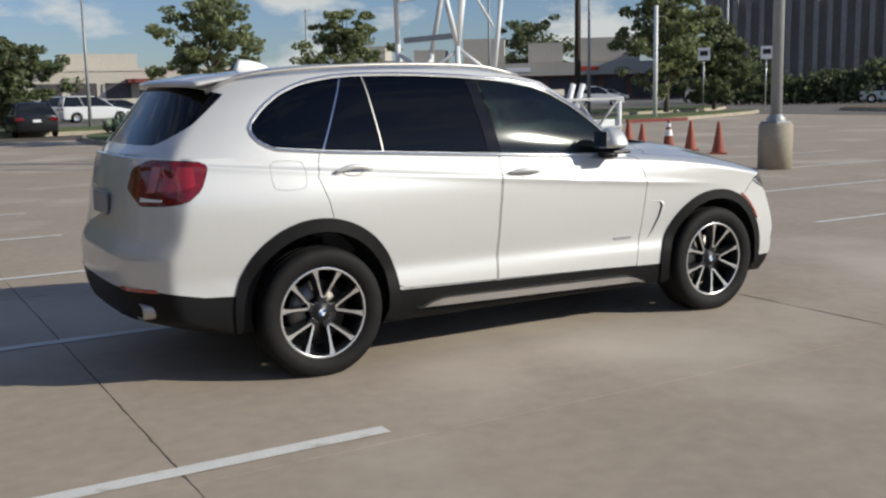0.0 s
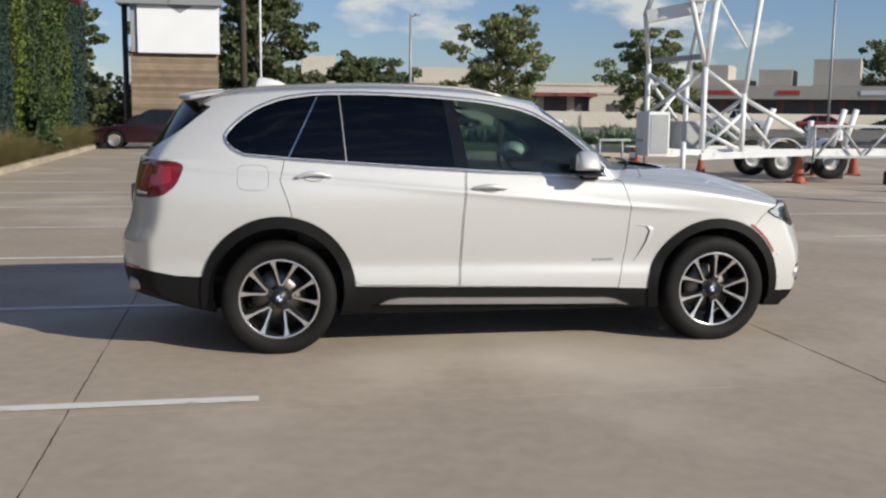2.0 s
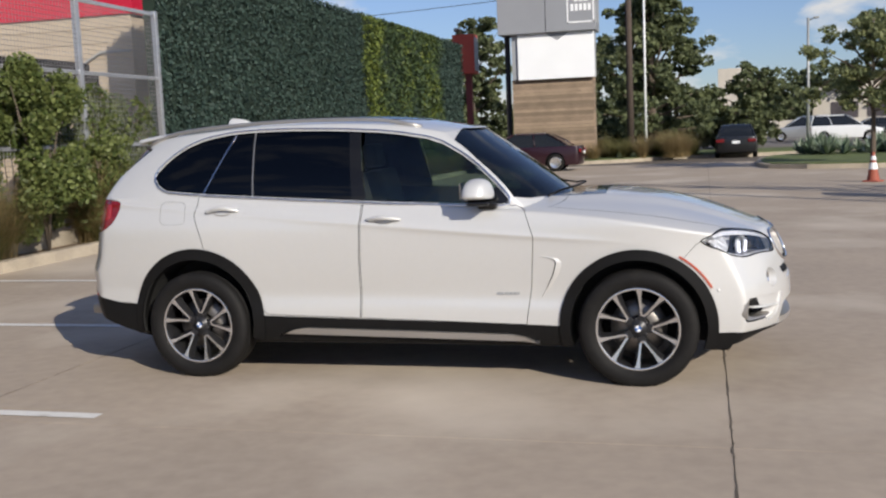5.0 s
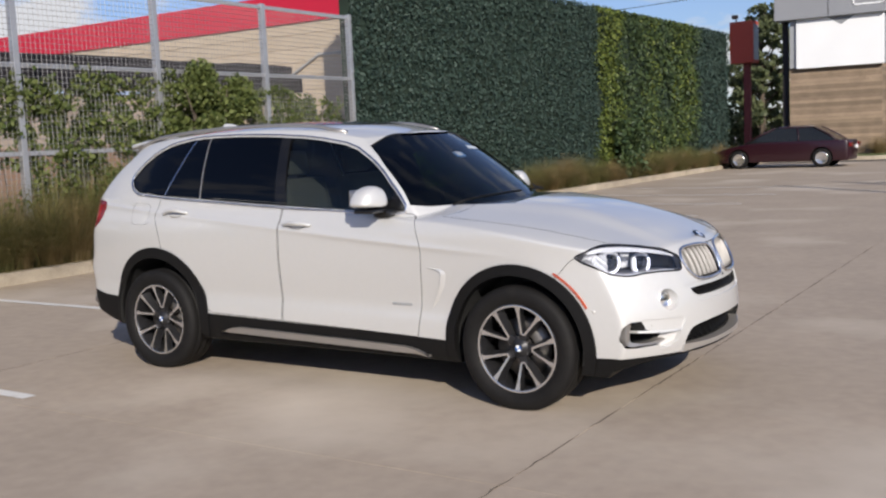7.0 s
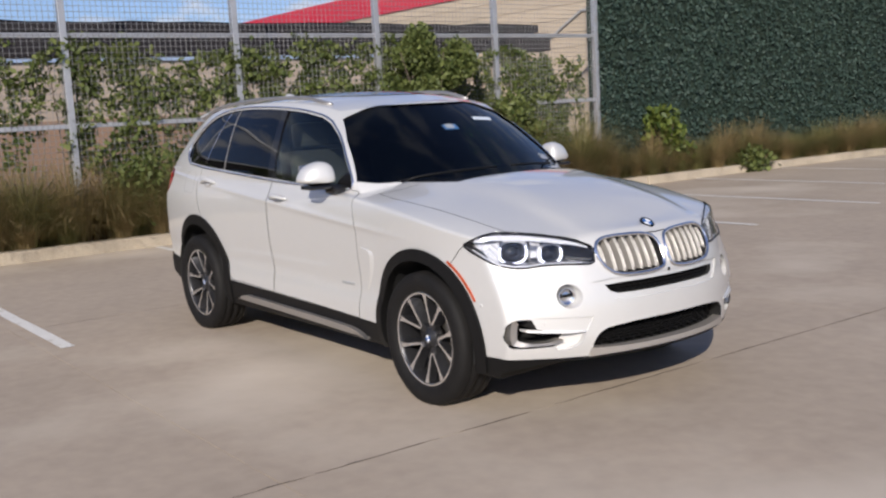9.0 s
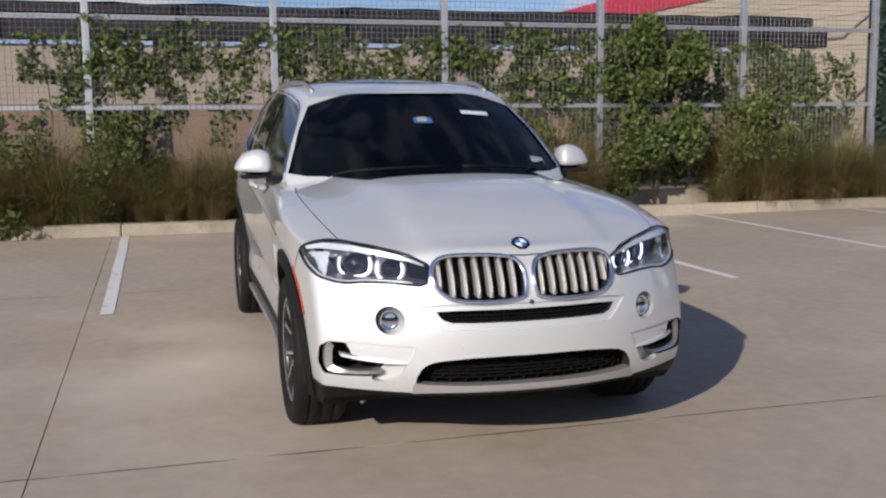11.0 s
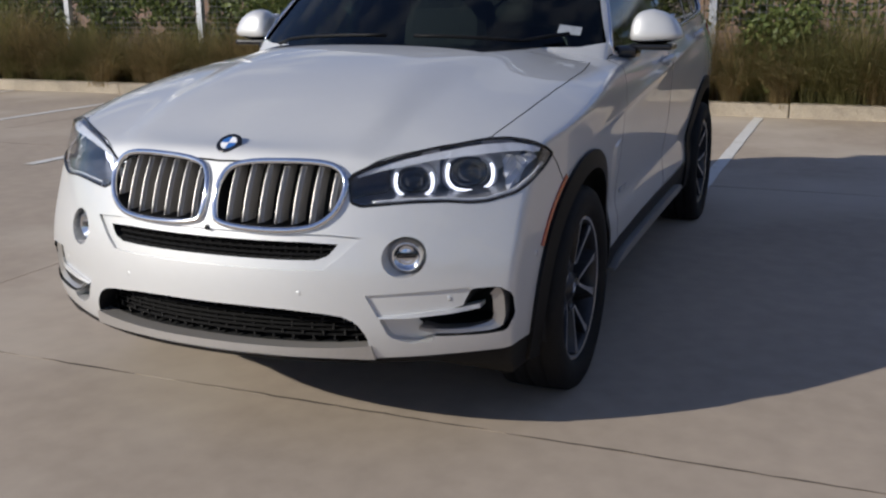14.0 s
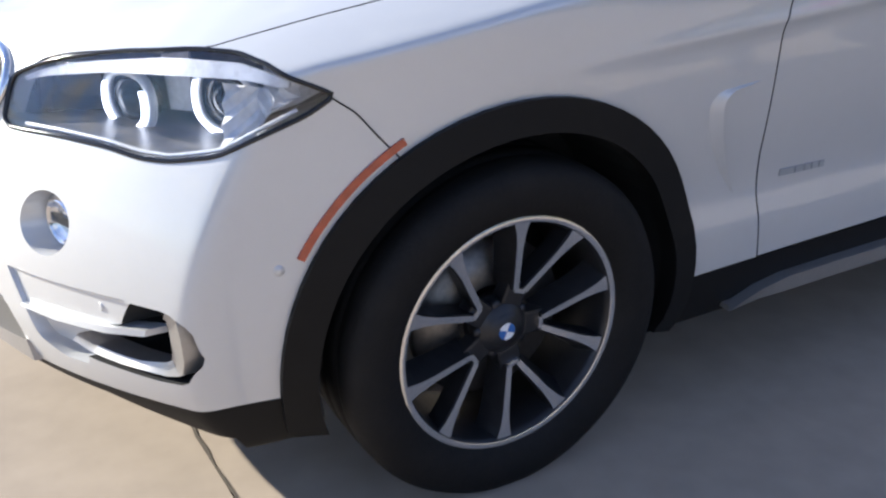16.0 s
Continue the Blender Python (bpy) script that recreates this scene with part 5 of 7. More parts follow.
for s in (-1, 1):
    c = on_rear(s * 0.62, 0.43)
    pipe = [(0.078 * math.copysign(abs(math.cos(t)) ** 0.6, math.cos(t)), 0.042 * math.copysign(abs(math.sin(t)) ** 0.6, math.sin(t))) for t in np.linspace(0, 2 * math.pi, 24, endpoint=False)]
    verts = [(c.x + dx, c.y + s * 1.2 * q[0] * k, c.z + q[1] * k) for dx, k in ((0.10, 1.0), (-0.006, 1.0), (-0.008, 0.88), (0.10, 0.84)) for q in pipe]
    faces = [(24 * r + i, 24 * r + (i + 1) % 24, 24 * r + 24 + (i + 1) % 24, 24 * r + 24 + i) for r in range(3) for i in range(24)]
    tip = part("exhaust_tip", mesh_from("exhaust_tip", verts, faces, SATIN, True), None, car, "chrome exhaust tip")
    part("bore", mesh_from("bore", [(c.x + 0.02, c.y + s * 1.2 * q[0] * 0.9, c.z + q[1] * 0.9) for q in pipe], [tuple(range(24))], DARK), None, tip, "flat dark disc inside the tip")
    ra = [on_rear(s * (0.50 + 0.24 * i / 8), 0.556 - 0.004 * i / 8, 0.004) for i in range(9)]
    rb = [on_rear(s * (0.50 + 0.24 * i / 8), 0.534, 0.004) for i in range(9)]
    band("rear_reflector", ra, rb, [Vector((-0.012, 0, 0))] * 9, REDLIT, car, "red bumper reflector")
    # lit-looking segments and the pale reversing strip of the tail lamp
    for z0, z1, ya, yb, m, nm in ((1.045, 1.185, 0.635, 0.690, REDLIT, "bright red lamp segment"), (1.055, 1.190, 0.705, 0.775, REDLIT, "bright red lamp segment"), (1.000, 1.022, 0.60, 0.74, BADGEWHITE, "pale reversing strip")):
        ta = [on_rear(s * (ya + (yb - ya) * i / 8), z1 - 0.008 * i / 8, 0.0022) for i in range(9)]
        tb = [on_rear(s * (ya + (yb - ya) * i / 8), z0 + 0.004 * i / 8, 0.0022) for i in range(9)]
        band("lamp_segment", ta, tb, [Vector((-0.004, 0, 0))] * 9, m, car, nm)
    ta = [on_side(-2.255 + 0.14 * i / 8, 1.188 - 0.012 * i / 8, s, 0.0022, TUBSKIN) for i in range(9)]
    tb = [on_side(-2.255 + 0.14 * i / 8, 1.040 + 0.045 * i / 8, s, 0.0022, TUBSKIN) for i in range(9)]
    band("lamp_segment", ta, tb, [Vector((0, s * 0.004, 0))] * 9, REDLIT, car, "bright red lamp segment")
ra = [on_rear(-0.56 + 1.12 * i / 16, 0.375, 0.006) for i in range(17)]
rb = [on_rear(-0.54 + 1.08 * i / 16, 0.325, 0.008) for i in range(17)]
band("rear_skid_plate", ra, rb, [Vector((-0.02, 0, 0))] * 17, SATIN, car, "satin silver rear skid plate")
for s, a, b in ((-1, -0.62, -0.02), (1, 0.1, 0.7)):
    pts = [SKIN.find_nearest(Vector((1.05 - 0.24 * (abs(yy) / 0.75) ** 2.2, yy, 1.17 + 0.012 * i)))[0] + Vector((0.012, 0, 0.016)) for i, yy in enumerate(np.linspace(a, b, 8))]
    part("wiper", tube_mesh("wiper", pts, 0.007, CLAD, 6), None, car)

# wheels
def spoke_mesh(d):
    """One machined arm of a V: from its blunt tip near the hub to the rim; bright face, dark flanks; outside towards -y."""
    verts, faces = [], []
    n = 6
    for i in range(n):
        t = i / (n - 1)
        cx, cz = d * (0.011 + 0.0645 * t), 0.088 + 0.150 * t
        w = 0.0062 + 0.0022 * t + 0.012 * max(0.0, t - 0.72) / 0.28
        y = 0.012 - 0.024 * t
        ang = d * 0.40
        ax, az = math.cos(ang), -math.sin(ang)
        inw = 0.012 + 0.012 * t
        for off, dy in ((-w, 0), (w, 0), (w + 0.002, 0.006), (w + inw * (d > 0), 0.055), (-w - inw * (d < 0), 0.055), (-w - 0.002, 0.006)):
            verts.append((cx + ax * off, y + dy, cz + az * off))
    for i in range(n - 1):
        for j in range(6):
            a, b = i * 6 + j, i * 6 + (j + 1) % 6
            faces.append((a, b, b + 6, a + 6))
    faces += [(5, 4, 3, 2, 1, 0), tuple(range(6 * n - 6, 6 * n))]
    me = mesh_from("spoke", verts, faces, ALLOY)
    me.materials.append(ALLOYDARK)
    for k, p in enumerate(me.polygons):
        p.material_index = 0 if k % 6 == 0 and k < 6 * (n - 1) else 1
    return me


SPOKES = {d: spoke_mesh(d) for d in (-1, 1)}
tipb = bmesh.new()
add_box(tipb, -0.013, 0.013, 0.0125, 0.05, 0.081, 0.091, 0.001)
TIP = bpy.data.meshes.new("spoke_tip")
tipb.to_mesh(TIP)
tipb.free()
TIP.materials.append(ALLOY)
webb = bmesh.new()
add_box(webb, -0.026, 0.026, 0.022, 0.06, 0.05, 0.10, 0.006)
WEB = bpy.data.meshes.new("spoke_root")
webb.to_mesh(WEB)
webb.free()
WEB.materials.append(ALLOYDARK)
AXLE = 0.350
TYRE = lathe("tyre", [(0.247, -0.098), (0.262, -0.116), (0.300, -0.128), (0.335, -0.126), (0.356, -0.115), (0.3665, -0.098), (0.3690, -0.07), (0.3690, -0.064), (0.363, -0.062), (0.363, -0.056), (0.3695, -0.054),
                    (0.3700, -0.006), (0.364, -0.004), (0.364, 0.004), (0.3700, 0.006), (0.3695, 0.054), (0.363, 0.056), (0.363, 0.062), (0.3690, 0.064), (0.3665, 0.098), (0.335, 0.126), (0.30, 0.128), (0.247, 0.098)], "y", 96, RUBBER)
for v in TYRE.vertices:
    far = math.hypot(v.co.x, v.co.z)
    if far > 0.25:
        grow = (0.247 + (far - 0.247) * 0.95) / far
        v.co.x, v.co.z = v.co.x * grow, v.co.z * grow
RIM = lathe("rim", [(0.256, -0.104), (0.250, -0.108), (0.241, -0.104), (0.236, -0.085), (0.232, -0.05), (0.226, 0.09), (0.25, 0.10)], "y", 64, ALLOYDARK)
LIP = lathe("rim_lip", [(0.2575, -0.1045), (0.2500, -0.1095), (0.2415, -0.1055)], "y", 64, ALLOY)
HUB = lathe("hub", [(0.0, -0.082), (0.034, -0.082), (0.036, -0.078), (0.040, -0.076), (0.056, -0.066), (0.064, -0.050), (0.064, -0.02), (0, -0.02)], "y", 40, ALLOYDARK)
DISC = lathe("brake_disc", [(0.07, 0.0), (0.172, 0.0), (0.172, 0.024), (0.07, 0.024)], "y", 48, IRON)
BOLT = lathe("wheel_bolt", [(0.0, -0.074), (0.010, -0.073), (0.0115, -0.066), (0.0115, -0.05)], "y", 10, ALLOYDARK)

def wheel(x, s, steer, turn):
    """One road wheel under the car; s: side, steer: degrees about the upright, turn: degrees about the axle."""
    # the tyre stands flat on the ground and bulges a little there
    worn = TYRE.copy()
    roll_m = Matrix.Rotation(radians(turn), 4, "Y")
    back = roll_m.inverted()
    for v in worn.vertices:
        p = roll_m @ v.co
        if p.z < -AXLE + 0.001:
            p.z = -AXLE + 0.001
        if p.z < -0.29:
            p.y *= 1 + 0.35 * (-0.29 - p.z)
        v.co = back @ p
    tyre = part("wheel", worn, None, car, "ten-spoke alloy wheel with a black road tyre")
    m = Matrix.Translation((x, s * TRACK, AXLE)) @ Matrix.Rotation(radians(steer), 4, "Z") @ (Matrix.Identity(4) if s < 0 else Matrix.Rotation(math.pi, 4, "Z")) @ Matrix.Rotation(radians(turn), 4, "Y")
    tyre.matrix_world = m

    def sub(name, me, mm=Matrix.Identity(4), label=""):
        ob = part(name, me, None, tyre, label)
        ob.matrix_local = mm
    sub("rim", RIM, label="grey alloy rim barrel")
    sub("rim_lip", LIP, label="bright machined rim edge")
    sub("hub", HUB)
    sub("brake_disc", DISC, Matrix.Translation((0, -0.01, 0)))
    for k in range(5):
        turn_k = Matrix.Rotation(radians(72 * k), 4, "Y") @ Matrix.Translation((0, -0.0905, 0))
        for d in (-1, 1):
            sub("spoke", SPOKES[d], turn_k)
        sub("spoke_tip", TIP, turn_k)
        sub("spoke_root", WEB, turn_k)
        sub("wheel_bolt", BOLT, Matrix.Rotation(radians(72 * k + 36), 4, "Y") @ Matrix.Translation((0, 0.006, 0.055)))
    for q in range(4):
        pts = [(0, -0.0835, 0)] + [(0.019 * math.cos(radians(90 * q + 90 * i / 6)), -0.0835, 0.019 * math.sin(radians(90 * q + 90 * i / 6))) for i in range(7)]
        sub("hub_badge", mesh_from("hub_badge", pts, [(0, i, i + 1) for i in range(1, 7)], (BLUE, BADGEWHITE)[q % 2]))


wheel(AX_R, -1, 0, 8)
wheel(AX_F, -1, 0, 20)
wheel(AX_R, 1, 0, 31)
wheel(AX_F, 1, 0, 20)

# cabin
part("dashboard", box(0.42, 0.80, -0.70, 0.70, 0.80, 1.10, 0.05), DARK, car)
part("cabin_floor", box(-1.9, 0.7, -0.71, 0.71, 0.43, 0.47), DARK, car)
for x0, y0 in ((-0.42, -0.37), (-0.42, 0.37), (-1.35, -0.40), (-1.35, 0.40)):
    bm = bmesh.new()
    add_box(bm, x0, x0 + 0.50, y0 - 0.25, y0 + 0.25, 0.62, 0.80, 0.05)
    seat = part("seat", bm, LEATHER, car, "grey leather seat")
    part("backrest", box(-0.08, 0.08, -0.25, 0.25, 0.0, 0.62, 0.06), LEATHER, seat).matrix_local = pose(x0 + 0.02, y0, 0.72, 0, -14, 0)
    part("head_rest", box(-0.05, 0.05, -0.13, 0.13, 0.0, 0.18, 0.04), LEATHER, seat).matrix_local = pose(x0 - 0.14, y0, 1.34, 0, -10, 0)
wheel_pts = [Vector((0.0, 0.185 * math.cos(t), 0.185 * math.sin(t))) for t in np.linspace(0, 2 * math.pi, 28, endpoint=False)]
sw = part("steering_wheel", tube_mesh("steering_wheel", wheel_pts, 0.014, GLOSSBLACK, 8, True), None, car, "black steering wheel")
sw.matrix_local = pose(0.34, 0.37, 1.05, 0, -25, 0)
part("boss", box(-0.02, 0.02, -0.17, 0.17, -0.03, 0.04, 0.015), GLOSSBLACK, sw)
part("inner_mirror", box(0.42, 0.45, -0.12, 0.12, 1.47, 1.53, 0.012), GLOSSBLACK, car)

# stickers laid on the windscreen; white and blue carry the glass's dimming in their colour
for y0, y1, z0, z1, m, nm in ((-0.050, 0.060, 1.437, 1.468, DIMBLUE, "blue toll sticker"), (-0.03, 0.03, 1.443, 1.470, DIMWHITE, "white toll sticker"), (0.262, 0.440, 1.489, 1.510, STICKER, "pale green sticker strip"),
                          (0.612, 0.698, 1.208, 1.240, DIMWHITE, "white registration sticker"), (0.625, 0.685, 1.217, 1.223, DIMBLUE, "blue line on the sticker")):
    lift = -0.0085 + (0.0008 if m is DIMWHITE else 0.0) + (0.0016 if y1 - y0 == 0.06 else 0)
    ta = [on_front(y0 + (y1 - y0) * i / 6, z1 - 0.012 * (i / 6) * (y0 > 0.2), lift, GHSKIN) for i in range(7)]
    tb = [on_front(y0 + (y1 - y0) * i / 6, z0 - 0.012 * (i / 6) * (y0 > 0.2), lift, GHSKIN) for i in range(7)]
    band("sticker", ta, tb, [Vector((0.001, 0, 0))] * 7, m, car, nm)

# ---- patio building behind the fence ----
patio = thing("patio_building", label="low beige block building with a red fascia band beside the fence", category="building")
part("wall", box(-45, -9.6, 12.0, 30, 0, 4.3), BEIGE, patio)
part("fascia", box(-45.1, -9.5, 11.93, 30, 4.3, 4.95, 0.01), REDPAINT, patio, "red painted fascia band")
for k in range(14):
    part("block_course", box(-44.9, -9.58, 11.985, 12.0, 0.31 * k + 0.02, 0.31 * k + 0.30), BEIGE, patio)
part("conduit", tube_mesh("conduit", [(-9.62, 11.95, 3.55), (-10.3, 11.95, 3.55), (-11.4, 11.95, 3.0), (-12, 11.95, 3.0)], 0.03, GREYSTEEL), None, patio)
pergola = thing("pergola", label="dark steel pergola beam on pinkish columns behind the fence", category="pergola")
part("beam", box(-9.35, -9.0, -20, 9.8, 2.60, 2.94, 0.01), DARKFASCIA, pergola)
part("lattice", mesh_from("lattice", [(xx, -20 + 0.5 * i, z) for i in range(60) for xx, z in ((-9.0, 2.955), (-9.0, 3.10 + random.uniform(-0.02, 0.02)), (-9.6, 3.10), (-9.6, 2.955))], [(4 * i + j, 4 * i + (j + 1) % 4, 4 * i + 4 + (j + 1) % 4, 4 * i + 4 + j) for i in range(59) for j in range(4)], DARKFASCIA), None, pergola, "dark lattice roof with an uneven edge")
for yy in (-16, -10.2, -4.15, -1.35, 4.6):
    part("column", box(-9.4, -9.2, yy - 0.11, yy + 0.11, 0, 2.60, 0.01), PINKISH, pergola)
back_wall = thing("wall_patio", label="pinkish patio wall with a terracotta base, topped by a sky-coloured strip", category="wall", kind="structure")
part("upper", box(-14.2, -14.0, -30, 11.98, 1.75, 2.85), PINKISH, back_wall)
part("base", box(-14.25, -13.96, -30, 11.98, -0.02, 1.75), TERRA, back_wall)
# added strip, coloured like the sky that shows between wall and beam
part("coping", box(-14.25, -13.94, -30, 11.98, 2.85, 2.93), PALEBLUE, back_wall, "blue strip standing in for sky seen under the beam")

# ---- climbers and shrubs on the fence ----
def cloud_pts(r, clumps):
    out = []
    for cx, cy, cz, rx, ry, rz, n in clumps:
        p = r.normal(size=(n, 3))
        p /= np.linalg.norm(p, axis=1)[:, None]
        p *= r.uniform(0.25, 1, n)[:, None] ** 0.5
        out.append(p * (rx, ry, rz) + (cx, cy, cz))
    return np.vstack(out)


vr = np.random.default_rng(11)


def mass(label, dens, *areas):
    """A climber that covers stretches of the fence: each (y0, y1, z0, z1, share), thinning towards its ragged edge."""
    pts = []
    for y0, y1, z0, z1, share in areas:
        n = int((y1 - y0) * (z1 - z0) * dens * share)
        p = np.column_stack([FENCE_X + vr.normal(-0.075, 0.045, n), vr.uniform(y0 - 0.15, y1 + 0.15, n), vr.uniform(z0 - 0.12, z1 + 0.08, n)])
        lump = np.sin(p[:, 1] * 6.3 + 2.6 * np.sin(p[:, 1] * 1.9) + 1.6 * np.sin(p[:, 2] * 2.2 + p[:, 1])) + 0.6 * np.sin(p[:, 2] * 5.1 + 2.3 * np.sin(p[:, 1] * 2.7)) + 0.5 * np.sin(p[:, 1] * 13 + 3.1 * np.sin(p[:, 2] * 3.3)) + 0.5 * np.sin(p[:, 2] * 11 + 2.2 * np.sin(p[:, 1] * 4.7))
        ragged = z1 + 0.08 - 0.16 * (1 + np.sin(p[:, 1] * 4.1 + z0 * 7)) * (0.5 + 0.5 * np.sin(p[:, 1] * 11.7))
        keep = (p[:, 2] < ragged) & (lump + vr.normal(0, 0.5, n) > -0.9 + 1.2 * (1 - share))
        p = p[keep]
        p[:, 0] += 0.02 * lump[keep]
        pts.append(p)
        for k in range(int((y1 - y0) * 3.5)):
            # runners that ramble along the wire, leafy on both sides
            ya, za, go = vr.uniform(y0, y1), vr.uniform(z0 + 0.3 * (z1 - z0), z1), vr.choice((-1, 1)) * vr.uniform(0.5, 1.3)
            s = np.linspace(0, 1, 60)
            p = np.column_stack([np.full(60, FENCE_X + 0.05), ya + go * s, za + 0.22 * np.sin(s * 3 + k) - 0.35 * s ** 2 * vr.uniform(-0.6, 1)])
            pts.append(np.clip(p + vr.normal(0, (0.025, 0.035, 0.045), (60, 3)), (-99, -12, 0.2), (99, 9.4, 2.8)))
    t = thing("climber", (0, 0, 0), label, "climber", "climbers on the fence")
    part("leaves", leaves("leaves", np.vstack(pts), 0.058, VINE, vr), None, t)
    for y0, y1, z0, z1, share in areas:
        for k in range(max(1, int((y1 - y0) / 0.5))):
            ys = vr.uniform(y0, y1)
            part("stem", tube_mesh("stem", [(FENCE_X - 0.07, ys + vr.normal(0, 0.15), 0.1), (FENCE_X - 0.07, ys + 0.06, z0 * 0.6 + 0.2), (FENCE_X - 0.07, ys, (z0 + z1) / 2), (FENCE_X - 0.07, ys + vr.normal(0, 0.25), z1)], [0.010, 0.009, 0.007, 0.003], BARK, 5), None, t)


mass("dense dark climber with leaves hanging to the ground", 3200, (-12.0, -7.4, 0.4, 1.8, 0.9), (-12.0, -7.4, 1.8, 2.6, 0.5), (-7.2, -5.6, 0.4, 1.6, 0.9), (-7.0, -5.2, 1.9, 2.6, 0.4))
mass("green climber hanging in strands on the fence wire", 3200, (-4.9, -4.25, 0.5, 2.6, 0.9), (-5.6, -4.9, 0.4, 1.4, 0.7), (-4.2, -2.9, 0.5, 1.45, 0.75))
mass("green climber spreading along the fence wire", 3200, (-3.0, -1.0, 2.05, 2.55, 0.85), (-2.5, -1.2, 1.5, 2.1, 0.75), (-2.15, -1.45, 0.8, 1.55, 0.6), (-1.0, 0.3, 2.15, 2.5, 0.8), (-0.65, -0.35, 1.2, 2.2, 0.6))
mass("green climber along the fence wire", 3200, (0.2, 1.15, 0.5, 2.75, 0.85), (1.15, 2.6, 2.0, 2.5, 0.8), (1.55, 1.85, 1.0, 2.2, 0.8), (2.1, 2.4, 1.5, 2.1, 0.6))
mass("dense green climber covering the fence wire", 3200, (2.6, 5.2, 1.95, 2.6, 0.95), (2.7, 5.2, 0.7, 1.95, 0.8))
mass("dense green climber covering the fence wire", 3200, (5.0, 8.6, 1.6, 2.5, 0.9), (6.4, 9.0, 0.5, 1.6, 0.75), (8.3, 9.3, 1.3, 2.4, 0.5))


def shrub(at, r, h, n, leaf, size, label, seed):
    rr = np.random.default_rng(seed)
    t = thing("shrub", at, label, "shrub", "shrubs at the fence")
    cl = []
    for k in range(26):
        a, z = rr.uniform(0, 6.28), rr.uniform(0.12, 1) * h
        q = r * (1.05 - 0.55 * abs(z / h - 0.45)) * rr.uniform(0.2, 1)
        cl.append((q * math.cos(a) * 0.6, q * math.sin(a), z, 0.24, 0.28, 0.26, n // 26))
    part("leaves", leaves("leaves", cloud_pts(rr, cl), size, leaf, rr), None, t)
    for k in range(5):
        a = rr.uniform(0, 6.28)
        part("branch", tube_mesh("branch", [(0, 0, 0), (0.1 * math.cos(a), 0.2 * math.sin(a), h * 0.45), (0.2 * math.cos(a), r * 0.7 * math.sin(a), h * 0.85)], [0.022, 0.014, 0.006], BARK, 6), None, t)


shrub((FENCE_X + 0.38, 5.7, 0.1), 0.85, 2.8, 13000, VINE, 0.055, "tall leafy green shrub against the fence", 3)
shrub((FENCE_X + 0.30, 7.3, 0.1), 0.7, 1.5, 4600, VINE, 0.05, "leafy green shrub against the fence", 4)
shrub((FENCE_X + 0.25, 3.7, 0.1), 0.6, 1.1, 2600, VINE, 0.05, "low leafy shrub against the fence", 6)
shrub((FENCE_X + 0.35, 11.3, 0.1), 0.42, 1.15, 900, HEDGE_Y, 0.09, "small bright green sapling before the hedge wall", 7)
shrub((FENCE_X + 0.32, -3.3, 0.1), 0.8, 0.95, 2600, VINE, 0.05, "low leafy shrub against the fence", 8)
shrub((FENCE_X + 0.28, -1.9, 0.1), 0.7, 1.2, 3000, VINE, 0.05, "low leafy shrub against the fence", 15)
shrub((FENCE_X + 0.28, -5.6, 0.1), 0.8, 1.25, 3400, VINE, 0.05, "low leafy shrub against the fence", 16)
shrub((FENCE_X + 0.28, 0.9, 0.1), 0.6, 0.95, 2400, VINE, 0.05, "low leafy shrub against the fence", 17)
shrub((FENCE_X + 0.45, 22.5, 0.1), 0.7, 1.6, 1500, HEDGE_M, 0.10, "loose shrub before the ivy", 9)
shrub((KERB_X + 0.02, 13.4, 0.05), 0.45, 0.28, 500, VINE, 0.08, "low runner spilling over the kerb", 10)
shrub((KERB_X + 0.02, -3.3, 0.05), 0.2, 0.25, 160, VINE, 0.07, "low runner spilling over the kerb", 12)


